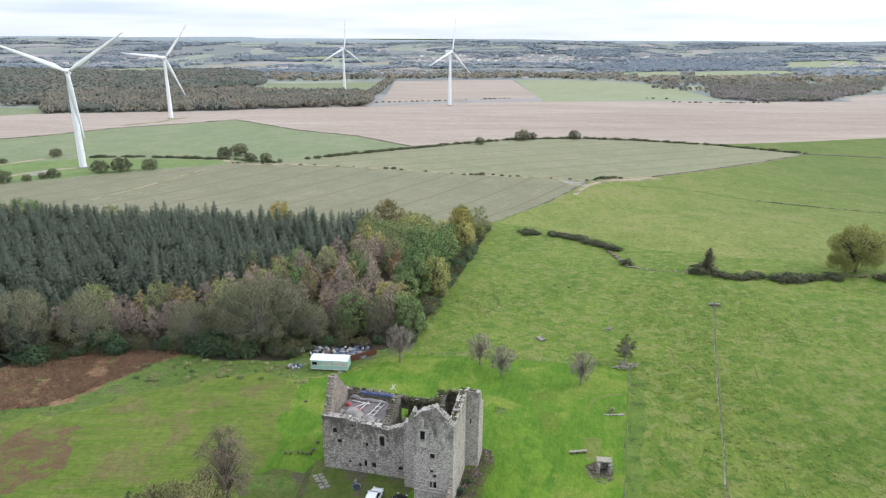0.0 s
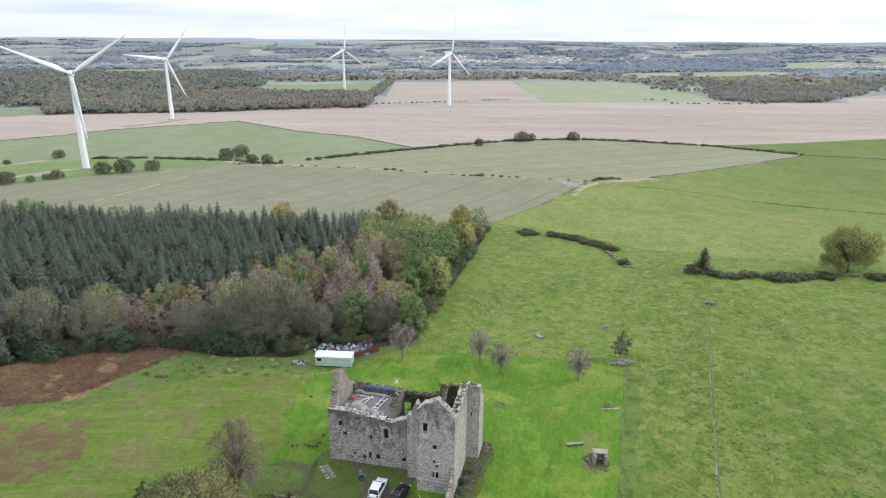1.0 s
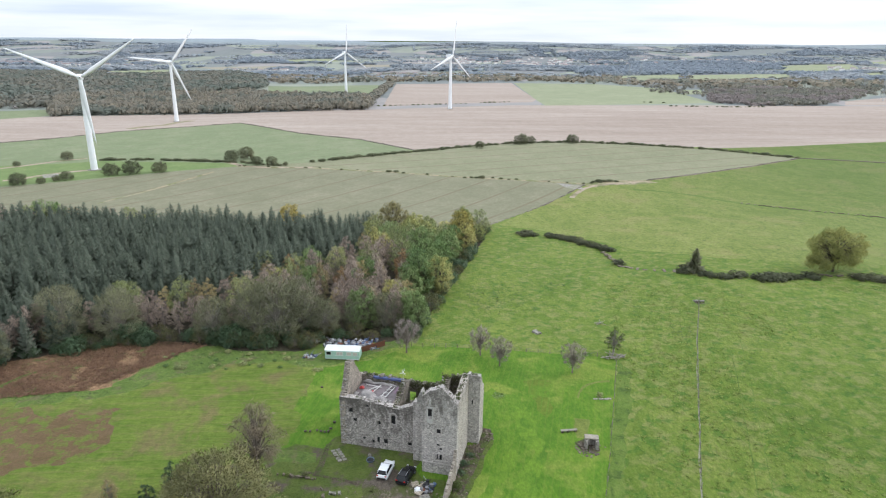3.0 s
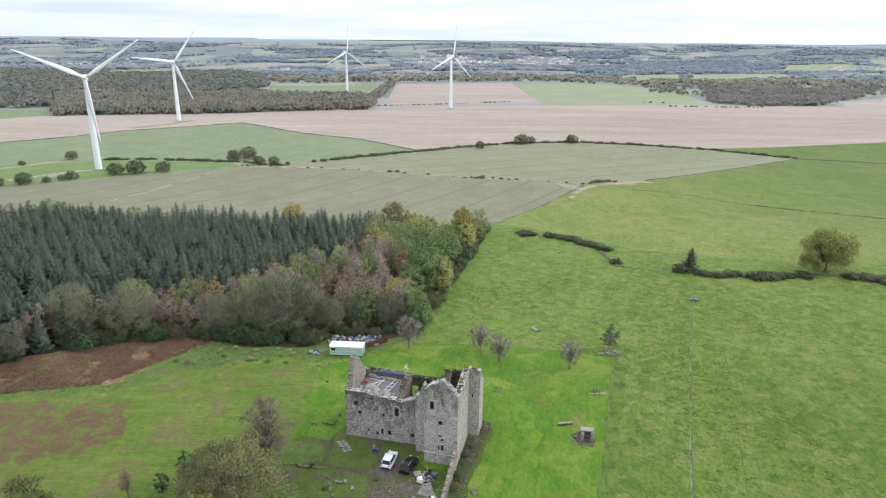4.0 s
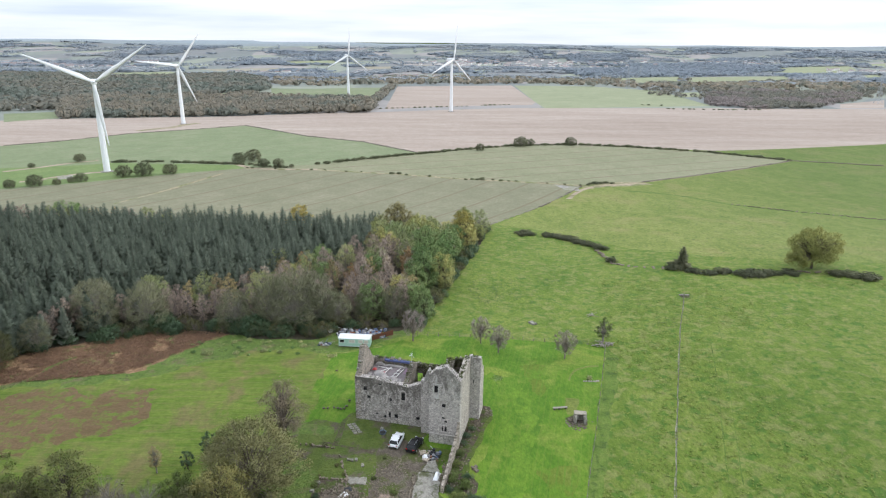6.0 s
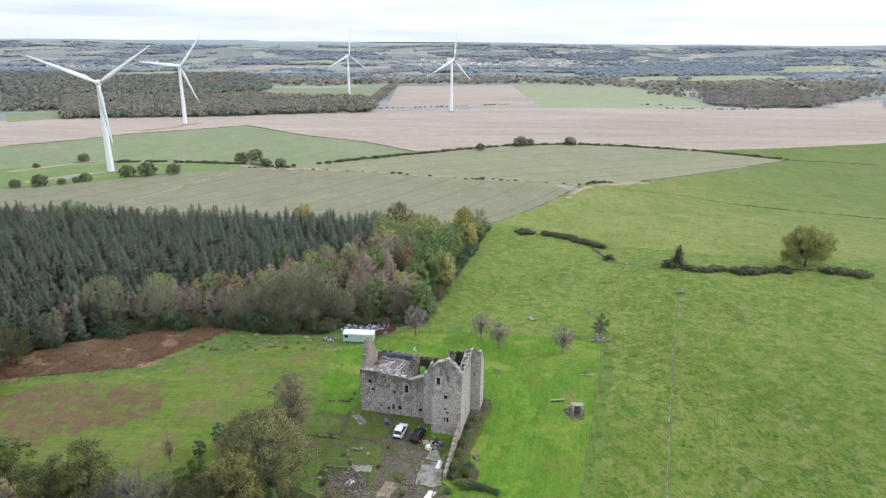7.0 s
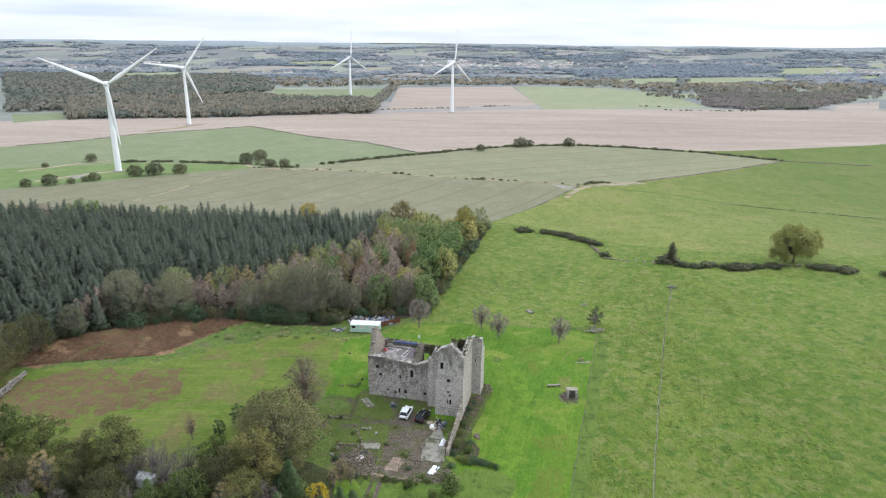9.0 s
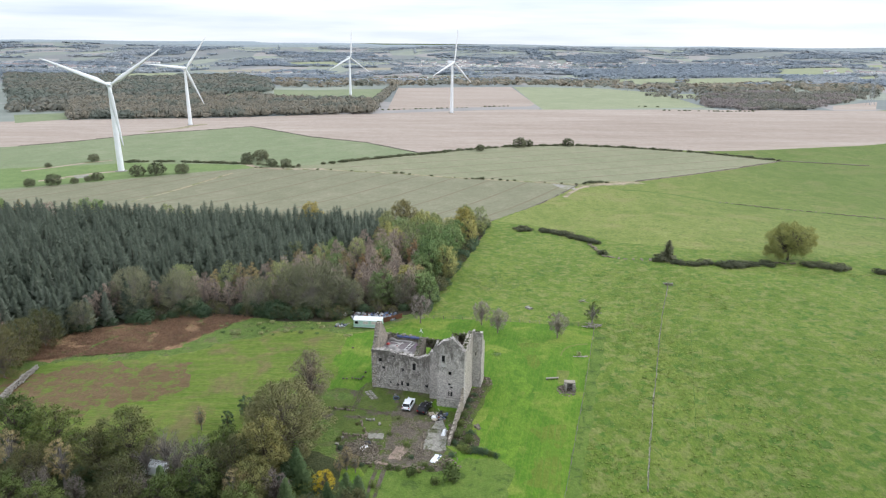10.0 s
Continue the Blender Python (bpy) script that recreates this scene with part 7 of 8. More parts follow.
for x, y in [(313.5, 1219.9), (617.6, 958.8), (761.0, 1246.9), (64.3, 1324.1), (518.0, 1892.7), (-121.3, 1329.8), (-497.9, 2285.1)]:
    build_pylon(x, y)

# far ridge that closes the view; its blue-grey is haze put into the colour
M_RIDGE = plain("hazy_blue_hills", (0.27, 0.31, 0.33), 1.0, vary=0.12, scale=0.004, local=False)
g = Geo()
N = 160
prof = [(x, 74 + 9 * noise.noise((x * 0.0011, 0.3, 0)) + 4 * noise.noise((x * 0.004, 2.3, 0)) + 7 * (x < -1500) + 4 * (x > 900)) for x in np.linspace(-4600, 4600, N)]
g.add([(x, 4790, 30) for x, _ in prof] + [(x, 4880, h * 0.93) for x, h in prof] + [(x, 4940, h) for x, h in prof] + [(x, 4985, 0) for x, _ in prof],
      [(r * N + i, r * N + i + 1, (r + 1) * N + i + 1, (r + 1) * N + i) for r in range(3) for i in range(N - 1)])
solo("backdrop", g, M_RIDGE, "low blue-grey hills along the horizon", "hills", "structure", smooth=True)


# ---- dead bracken: arching fronds over the rust-coloured bank ----
def build_bracken():
    rng = random.Random(12)
    poly = [(-96.2, 96.0), (-89.9, 97.4), (-75.0, 101.2), (-65.0, 115.8), (-59.8, 124.0), (-77.5, 125.3), (-90.6, 117.8), (-105.0, 108.6)] + [(-112, 104), (-112, 92)]
    g = Geo()
    xs, ys = [p[0] for p in poly], [p[1] for p in poly]
    pts = np.array([(rng.uniform(min(xs), max(xs)), rng.uniform(min(ys), max(ys))) for _ in range(26000)])
    lane = [(-96.7, 94.0), (-95.0, 97.9), (-93.7, 103.5), (-91.0, 108.8), (-90.3, 108.5), (-92.8, 103.0), (-94.2, 97.4), (-95.6, 93.5)]
    for x, y in pts[inside(poly, pts[:, 0], pts[:, 1]) & ~inside(lane, pts[:, 0], pts[:, 1])]:
        if noise.noise((x * 0.13, y * 0.13, 3)) < -0.30 + 0.35 * noise.noise((x * 0.6, y * 0.6, 7)):
            continue
        w, l = rng.uniform(0, 6.3), rng.uniform(0.3, 0.7)
        c, s, z = math.cos(w), math.sin(w), gz(x, y)
        h = rng.uniform(0.15, 0.42)
        g.add([(x, y, z), (x + c * l * 0.5 + s * 0.14, y + s * l * 0.5 - c * 0.14, z + h), (x + c * l, y + s * l, z + h * 0.7), (x + c * l * 0.5 - s * 0.14, y + s * l * 0.5 + c * 0.14, z + h)], [(0, 1, 2, 3)])
        g.way.extend([(c * 0.4, s * 0.4, 0.8)] * 4)
    solo("bracken_bank", g, leafy("bracken_fronds", [(0.0, (0.150, 0.085, 0.053)), (0.5, (0.260, 0.158, 0.098)), (1.0, (0.42, 0.29, 0.18))]), "bank of dead rust-brown bracken", "bracken", "stuff")


build_bracken()


# ---- grass tussocks in the grazed pasture, thistles and rushes ----
def tussocks(name, spots, mat, label, category):
    """Tufts of bent blades, too many to count; each spot is x, y, width, height."""
    rng = random.Random(len(spots))
    g = Geo()
    for x, y, w, h in spots:
        z = gz(x, y) - 0.02
        for i in range(5):
            t = 1.257 * i + rng.uniform(-0.5, 0.5)
            c, s, r = math.cos(t), math.sin(t), w * rng.uniform(0.5, 1.0)
            hh = h * rng.uniform(0.6, 1.1)
            g.add([(x - s * r * 0.4, y + c * r * 0.4, z), (x + s * r * 0.4, y - c * r * 0.4, z + 0.02), (x + c * r, y + s * r, z + hh)], [(0, 1, 2)])
            g.way.extend([(c * 0.3, s * 0.3, 0.9)] * 3)
    solo(name, g, mat, label, category, "stuff")


def build_tussocks():
    rng = random.Random(70)
    field = [(36.5, 119.7), (45.0, 172.4), (69.5, 172.2), (128.7, 163.5)] + [(175, 150), (120, 40), (18, 40)]
    spots, rushes = [], []
    while len(spots) < 13000:
        x, y = rng.uniform(15, 175), rng.uniform(40, 230)
        k = noise.noise((x * 0.07, y * 0.05, 11)) + 0.7 * noise.noise((x * 0.35, y * 0.22, 5))
        if k > rng.uniform(-0.75, 0.75) and bool(inside(field, np.array([x]), np.array([y]))[0]):
            spots.append((x, y, rng.uniform(0.16, 0.42), rng.uniform(0.08, 0.24)))
    tussocks("pasture_tussocks", spots, leafy("tussock_grass", [(0.0, (0.100, 0.165, 0.024)), (0.5, (0.150, 0.215, 0.036)), (1.0, (0.23, 0.265, 0.065))]), "scattered darker grass tussocks in the grazed pasture", "grass")
    for cx, cy, n, sx, sy in [(x, y, n, a, b) for (x, y), n, a, b in zip([(9.9, 167.1), (17.1, 160.0), (5.6, 155.2), (29.2, 174.8), (54.2, 132.8), (68.7, 119.9)], (130, 110, 60, 40, 30, 30), (7, 6, 4, 4, 2, 3), (8, 7, 5, 4, 2, 3))]:
        rushes += [(cx + rng.gauss(0, sx), cy + rng.gauss(0, sy), rng.uniform(0.2, 0.5), rng.uniform(0.12, 0.3)) for _ in range(n)]
    tussocks("thistle_patch", rushes, leafy("thistle_leaves", [(0.0, (0.065, 0.105, 0.035)), (0.6, (0.10, 0.145, 0.05)), (1.0, (0.18, 0.18, 0.08))]), "patches of dark thistles in the pasture", "thistle")


build_tussocks()

# ---- cars ----
M_TYRE = plain("tyre_rubber", (0.02, 0.02, 0.021), 0.85, vary=0.2)
M_RIM = plain("alloy_wheel", (0.45, 0.46, 0.48), 0.35, 0.8, vary=0.1)
M_GLASS = plain("dark_car_glass", (0.012, 0.014, 0.016), 0.06, vary=0.1)
M_LAMP = plain("clear_lamp_lens", (0.65, 0.66, 0.68), 0.15, vary=0.1)
M_TAIL = plain("red_lamp_lens", (0.35, 0.015, 0.012), 0.2, vary=0.1)
M_TRIM = plain("black_trim", (0.018, 0.018, 0.02), 0.5, vary=0.15)


def build_car(x, y, turn, paint, label, rails=False, roof=None):
    """An estate or sport-utility car facing its own +y."""
    ob = thing("car", (x, y, gz(x, y)), label, "car", "parked cars", turn)

    def ring(yy, z0, z1, w0, w1):
        return [(-w0, yy, z0), (w0, yy, z0), (w0 + 0.03, yy, (z0 + z1) * 0.5), (w1, yy, z1 - 0.08), (w1 - 0.12, yy, z1), (-w1 + 0.12, yy, z1), (-w1, yy, z1 - 0.08), (-w0 - 0.03, yy, (z0 + z1) * 0.5)]

    g = Geo()
    g.loft([ring(-2.28, 0.42, 0.80, 0.74, 0.70), ring(-2.2, 0.30, 1.02, 0.86, 0.80), ring(-1.9, 0.26, 1.08, 0.93, 0.86), ring(-0.6, 0.24, 1.05, 0.95, 0.88), ring(0.7, 0.24, 1.02, 0.95, 0.88), ring(1.6, 0.26, 0.94, 0.92, 0.82), ring(2.15, 0.30, 0.80, 0.82, 0.72), ring(2.28, 0.42, 0.66, 0.70, 0.62)])
    part("body", g, paint, ob, smooth=True)
    g = Geo()
    g.loft([ring(-2.08, 0.95, 1.12, 0.80, 0.74), ring(-1.65, 1.0, 1.56, 0.84, 0.66), ring(-0.6, 1.0, 1.64, 0.86, 0.68), ring(0.15, 1.0, 1.60, 0.86, 0.66), ring(1.0, 0.96, 1.08, 0.84, 0.76)])
    part("window_glass", g, M_GLASS, ob, "dark tinted window glass")
    g = Geo()
    g.loft([[(-0.62, -1.72, 1.585), (0.62, -1.72, 1.585), (0.60, -1.72, 1.625), (-0.60, -1.72, 1.625)], [(-0.66, -0.6, 1.635), (0.66, -0.6, 1.635), (0.62, -0.6, 1.69), (-0.62, -0.6, 1.69)], [(-0.62, 0.12, 1.595), (0.62, 0.12, 1.595), (0.58, 0.12, 1.64), (-0.58, 0.12, 1.64)]])
    part("roof", g, roof or paint, ob)
    for sx in (-1, 1):
        g = Geo()
        g.path([(sx * 0.76, -1.95, 1.1), (sx * 0.68, -1.62, 1.58), (sx * 0.69, -0.6, 1.65), (sx * 0.67, 0.15, 1.61), (sx * 0.8, 0.98, 1.07)], [0.045] * 5, 5)
        g.tube((sx * 0.87, -0.65, 1.05), (sx * 0.69, -0.65, 1.63), 0.04, 0.04, 5)
        part("window_pillar", g, paint, ob)
    for sx in (-1, 1):
        for wy in (-1.38, 1.42):
            g = Geo()
            g.tube((sx * 0.70, wy, 0.34), (sx * 0.95, wy, 0.34), 0.35, 0.35, 16, True)
            w = part("wheel", g, M_TYRE, ob)
            g = Geo()
            g.tube((sx * 0.93, wy, 0.34), (sx * 0.965, wy, 0.34), 0.22, 0.2, 12, True)
            part("rim", g, M_RIM, w, "silver alloy rim")
        g = Geo()
        g.box((sx * 0.66, 2.19, 0.74), (0.34, 0.14, 0.13))
        part("headlight", g, M_LAMP, ob)
        g = Geo()
        g.box((sx * 0.68, -2.22, 0.92), (0.3, 0.12, 0.16))
        part("tail_light", g, M_TAIL, ob)
        g = Geo()
        g.box((sx * 1.02, 0.72, 1.06), (0.2, 0.12, 0.14))
        part("wing_mirror", g, paint, ob)
        if rails:
            g = Geo()
            g.path([(sx * 0.6, -1.6, 1.66), (sx * 0.6, -0.6, 1.76), (sx * 0.58, 0.1, 1.69)], [0.035] * 3, 5)
            part("roof_rail", g, M_RIM, ob, "silver roof rail")
    g = Geo()
    g.box((0, -2.27, 0.48), (1.5, 0.1, 0.22))
    part("bumper", g, M_TRIM, ob)
    g = Geo()
    g.box((0, 2.27, 0.45), (1.3, 0.1, 0.2))
    part("bumper", g, M_TRIM, ob)
    return ob


build_car(-11.85, 77.2, -12.8, plain("white_car_paint", (0.80, 0.81, 0.82), 0.25, vary=0.03), "clean white sport-utility car parked on rough ground", roof=plain("white_roof_paint", (0.78, 0.79, 0.8), 0.25, vary=0.03))
build_car(-8.4, 75.95, -19.9, plain("black_car_paint", (0.014, 0.014, 0.016), 0.22, vary=0.1), "black estate car with silver roof rails, parked", True)

# ---- static caravan and the junk about it ----
M_CREAM = plain("off_white_panel", (0.64, 0.65, 0.63), 0.5, vary=0.08, scale=1.0)
M_MINT = plain("mint_green_panel", (0.36, 0.53, 0.45), 0.5, vary=0.08, scale=1.0)


def build_caravan():
    (xa, ya), (xb, yb) = [(-30.1, 116.4), (-22.3, 115.9)]
    L, W = 7.7, 2.9
    ob = thing("static_caravan", ((xa + xb) / 2 + 0.3, ya + 1.6, gz(xa, ya) + 0.1), "pale green and white static caravan beside the wood", "caravan", turn=-3)
    g = Geo()
    g.box((0, 0, 1.0), (L, W, 1.3))
    part("lower_wall", g, M_MINT, ob, "mint green lower wall")
    g = Geo()
    g.box((0, 0, 2.05), (L - 0.06, W - 0.06, 0.8))
    part("upper_wall", g, M_MINT, ob)
    g = Geo()
    rings = []
    for sx in (-L / 2 - 0.12, -L / 2 + 0.1, L / 2 - 0.1, L / 2 + 0.12):
        rings.append([(sx, -W / 2 - 0.1, 2.42), (sx, -W / 4, 2.62), (sx, 0, 2.7), (sx, W / 4, 2.62), (sx, W / 2 + 0.1, 2.42), (sx, 0, 2.40)])
    g.loft(rings)
    part("roof", g, M_CREAM, ob, "white curved roof")
    for cx, w in ((-3.0, 1.0), (-0.9, 0.6), (-0.2, 0.6), (1.6, 1.0), (2.95, 0.9)):
        g = Geo()
        g.box((cx, -W / 2 - 0.02, 1.75), (w + 0.16, 0.06, 0.86))
        win = part("window", g, M_CREAM, ob)
        g = Geo()
        g.box((cx, -W / 2 - 0.05, 1.75), (w, 0.04, 0.7))
        part("pane", g, M_GLASS if cx < -2 else plain("curtained_pane", (0.55, 0.50, 0.46), 0.2), win)
    g = Geo()
    g.box((0, -W / 2 - 0.01, 1.28), (L, 0.05, 0.06))
    g.box((0, -W / 2 - 0.01, 0.42), (L, 0.05, 0.1))
    part("side_moulding", g, M_CREAM, ob)
    for sx in (-2.5, 2.5):
        g = Geo()
        g.tube((sx, -1.2, 0.2), (sx, -0.95, 0.2), 0.32, 0.32, 12, True)
        part("wheel", g, M_TYRE, ob)
    g = Geo()
    for sx in (-3.6, -1.2, 1.2, 3.6):
        for sy in (-1.2, 1.2):
            g.box((sx, sy, 0.15), (0.3, 0.3, 0.5))
    part("support_blocks", g, M_LOOSE, ob)
    g = Geo()
    for i in range(3):
        g.box((2.4, -W / 2 - 0.3 - 0.25 * i, 0.36 - 0.13 * i), (0.9, 0.26, 0.14))
    part("door_step", g, M_LOOSE, ob)


build_caravan()
JUNK = [plain("junk_white", (0.42, 0.42, 0.42), 0.5), plain("junk_blue", (0.10, 0.14, 0.24), 0.5), plain("junk_grey", (0.22, 0.22, 0.23), 0.6), plain("junk_rust", (0.17, 0.075, 0.045), 0.8), plain("junk_black", (0.03, 0.03, 0.033), 0.6)]


def build_junk(name, cx, cy, sx, sy, n, seed, label, big=0.9):
    """A scrap heap of boxes, sheets, drums and poles."""
    rng = random.Random(seed)
    g = Geo()
    for _ in range(n):
        x, y = cx + rng.uniform(-sx, sx), cy + rng.uniform(-sy, sy)
        z, q = gz(x, y), rng.choice((0, 0, 1, 1, 2, 2, 3, 4, 4))
        k = rng.random()
        if k < 0.55:
            s = (rng.uniform(0.2, big), rng.uniform(0.2, big), rng.uniform(0.15, big * 0.7))
            g.box((x, y, z + s[2] * rng.uniform(0.4, 0.9)), s, rng.uniform(0, 3), rng.uniform(-0.3, 0.3), q)
        elif k < 0.8:
            g.tube((x, y, z), (x + rng.uniform(-0.3, 0.3), y + rng.uniform(-0.3, 0.3), z + rng.uniform(0.4, big)), 0.28, 0.26, 9, True, q)
        else:
            w = rng.uniform(0, 6.3)
            g.tube((x, y, z + 0.2), (x + math.cos(w) * 1.6, y + math.sin(w) * 1.6, z + rng.uniform(0.2, 0.9)), 0.05, 0.05, 5, True, q)
    return solo(name, g, JUNK, label, "scrap", "stuff")


build_junk("scrap_heap", *[(-25.4, 125.3)][0], 6.2, 2.6, 230, 4, "heap of blue, white and grey scrap behind the caravan", 0.85)
build_junk("scrap_heap", *[(-33.6, 118.2)][0], 1.4, 0.9, 40, 6, "small heap of scrap beside the caravan", 0.6)
DISH = [(-33.5, 125.3)][0]
ob = thing("satellite_dish", (*DISH, gz(*DISH)), "white satellite dish on a short pole", "satellite dish")
ob.scale = (0.6, 0.6, 0.6)
g = Geo()
g.tube((0, 0, -0.2), (0, 0, 1.2), 0.06, 0.05, 8)
part("pole", g, M_PYLON, ob)
g = Geo()
rings = []
for k in range(5):
    r, d = 0.12 + 0.2 * k, 0.05 * k * k * 0.2
    rings.append([(r * math.cos(w), -0.1 - d + 0.4 * r * math.sin(w) * 0.3, 1.35 + r * math.sin(w)) for w in (2 * math.pi * i / 16 for i in range(16))])
g.loft(rings)
part("reflector", g, M_CREAM, ob)
SCREEN = [(-22.4, 121.0), (-17.4, 125.0)]
ob = thing("board_fence", (0, 0, 0), "reddish-brown board fence by the wood", "fence")
for x, y in along(SCREEN, 0.32):
    g = Geo()
    g.box((x, y, gz(x, y) + 0.7), (0.28, 0.05, 1.5), 0.3)
    part("board", g, JUNK[3], ob)

# ---- fences ----
M_OLDSTONE = plain("earth_stained_stone", (0.174, 0.145, 0.109), 0.95, vary=0.5, scale=2.0)

M_POST = plain("weathered_post", (0.23, 0.20, 0.165), 0.95, vary=0.3)
M_WIRE = plain("fence_wire", (0.14, 0.14, 0.14), 0.5, 0.7)
POST = Geo()
POST.tube((0, 0, -0.4), (0, 0, 1.15), 0.075, 0.065, 6, True)
POST_MESH = POST.mesh("post", M_POST)


def build_fence(line, step, label, seed):
    rng = random.Random(seed)
    ob = thing("wire_fence", (0, 0, 0), label, "fence", "wire fences")
    pts = along(line, step)
    g = Geo()
    for i, (x, y) in enumerate(pts):
        q = new("post", POST_MESH)
        q.parent = ob
        q.matrix_basis = pose(x, y, gz(x, y), rng.uniform(-4, 4), rng.uniform(-4, 4), rng.uniform(0, 90))
        if i:
            a, b = pts[i - 1]
            for h in (0.45, 0.8, 1.1):
                g.tube((a, b, gz(a, b) + h), (x, y, gz(x, y) + h), 0.012, 0.012, 3)
    part("wire", g, M_WIRE, ob)


build_fence(LAWN_FENCE, 2.6, "post-and-wire fence between lawn and pasture", 1)
build_fence(LAWN_SIDE + [(14.0, 40.0)], 3.2, "post-and-wire fence along the lawn's edge", 2)
build_fence(DYKE, 3.4, "old wire fence across the pasture", 3)


def build_dyke(name, line, w, h, label, seed, step=0.55, mats=None, gaps=0.0):
    """A dry-stone dyke laid of rough lumps, two or three courses high."""
    rng = random.Random(seed)
    g = Geo()
    for x, y in along(line, step):
        if rng.random() < gaps:
            continue
        z = gz(x, y)
        k = 0.6 + 0.5 * noise.noise((x * 0.15, y * 0.15, seed))
        rows = max(1, int(round(h * k / 0.32)))
        for r in range(rows):
            g.stone((x + rng.uniform(-0.15, 0.15), y + rng.uniform(-0.15, 0.15), z + 0.14 + 0.3 * r), (step * rng.uniform(0.8, 1.4), w * rng.uniform(0.6, 1.1) * (1 - 0.12 * r), rng.uniform(0.24, 0.38)), rng)
    return solo(name, g, mats or M_LOOSE, label, "stone wall", "stuff")


build_dyke("stone_dyke", [(-98.0, 74.4), (-99.4, 80.4), (-99.7, 85.9), (-100.1, 90.2)], 1.0, 2.1, "grey dry-stone dyke by the meadow", 4, 0.6)
build_dyke("field_dyke", EDGE_C[6:], 0.9, 0.8, "low brown field dyke between crop and pasture", 5, 1.6, M_POST)
build_dyke("field_dyke", EDGE_E[::-1], 0.5, 0.35, "low overgrown field dyke between crop and pasture", 35, 2.0, M_POST, 0.3)
build_dyke("pasture_dyke", [(257.0, 475.4), (284.8, 467.6), (315.7, 457.8)], 0.9, 1.0, "low dark dyke across the pasture", 6, 1.6, M_POST)
build_dyke("tumbled_dyke", [(53.0, 211.9), (54.6, 191.7), (60.9, 186.3), (69.5, 183.5)], 1.0, 0.4, "tumbled stones of an old dyke in the grass", 7, 2.3, M_OLDSTONE)
build_dyke("tumbled_dyke", [(108.5, 176.2), (113.2, 174.9), (119.7, 173.8)], 0.9, 0.4, "tumbled stones of an old dyke in the grass", 8, 2.2, M_OLDSTONE)
build_dyke("tumbled_dyke", [(65.6, 154.6), (67.8, 154.2)], 0.7, 0.35, "small heap of pale stones in the pasture", 9, 0.6)
build_dyke("pasture_dyke", [(146.1, 313.5), (171.4, 295.4), (195.9, 280.0), (215.0, 268.5)], 0.5, 0.3, "broken old dyke along a track in the pasture", 10, 3.1, M_OLDSTONE)

build_dyke("field_dyke", EDGE_A[:7], 1.0, 1.0, "low dark dyke between green and ploughed fields", 31, 2.0, M_POST)

# ---- ruined yard before the castle ----
M_CONCRETE = turf("dirty_concrete", [(0.22, (0.150, 0.140, 0.118)), (0.5, (0.250, 0.235, 0.200)), (0.8, (0.360, 0.345, 0.300))], 0.25, 1.1, 5.0, patch=((0.085, 0.090, 0.045), 1.6, 0.56), tuft=((0.10, 0.085, 0.065), 0.5, 0.60), bump=0.3)
M_PINK = turf("pink_brick_dust", [(0.22, (0.17, 0.125, 0.098)), (0.5, (0.27, 0.20, 0.155)), (0.8, (0.36, 0.275, 0.22))], 0.3, 1.4, 6.0, patch=((0.12, 0.105, 0.06), 1.2, 0.57), bump=0.4)
M_SHEET = plain("white_sheeting", (0.78, 0.79, 0.8), 0.4, vary=0.06)
M_SLATE = plain("slate_blue_plastic", (0.13, 0.17, 0.22), 0.4, vary=0.2)
M_TIMBER = plain("sawn_timber", (0.42, 0.36, 0.28), 0.85, vary=0.25, scale=1.5)


def slab(name, corners, h, mat, label, category="slab", rough=0.12):
    """A flat slab on the ground with slightly broken edges."""
    rim = along(corners + corners[:1], 0.6)[:-1]
    rim = [(x + rough * noise.noise((x * 2, y * 2, 1)), y + rough * noise.noise((x * 2, y * 2, 5))) for x, y in rim]
    n = len(rim)
    g = Geo()
    g.add([(x, y, gz(x, y) - 0.15) for x, y in rim] + [(x, y, gz(x, y) + h) for x, y in rim], [tuple(range(n, 2 * n))] + [(i, (i + 1) % n, n + (i + 1) % n, n + i) for i in range(n)])
    return solo(name, g, mat, label, category)


slab("concrete_slab", [(-5.9, 71.6), (-4.6, 71.9), (-3.6, 68.6), (-6.9, 68.9)], 0.12, M_CONCRETE, "pale cracked concrete slab in the ruined yard", rough=0.5)
slab("concrete_slab", [(-7.3, 68.6), (-3.6, 68.3), (-3.7, 62.0), (-5.6, 61.5), (-8.0, 62.3)], 0.14, M_CONCRETE, "pale cracked concrete slab in the ruined yard", rough=0.45)
slab("concrete_strip", [(-19.6, 67.0), (-16.0, 66.9), (-15.9, 65.2), (-18.6, 65.2)], 0.12, M_CONCRETE, "pale concrete strip on the grass", rough=0.5)
slab("brick_sill", [(-16.6, 58.2), (-14.1, 57.6), (-14.0, 56.9), (-16.5, 57.5)], 0.1, M_PINK, "pinkish brick sill across the gateway", "sill")
slab("brick_floor", [(-13.3, 63.0), (-10.8, 62.6), (-12.1, 58.2), (-14.2, 58.9)], 0.06, M_PINK, "patch of pinkish brick floor", rough=0.7)


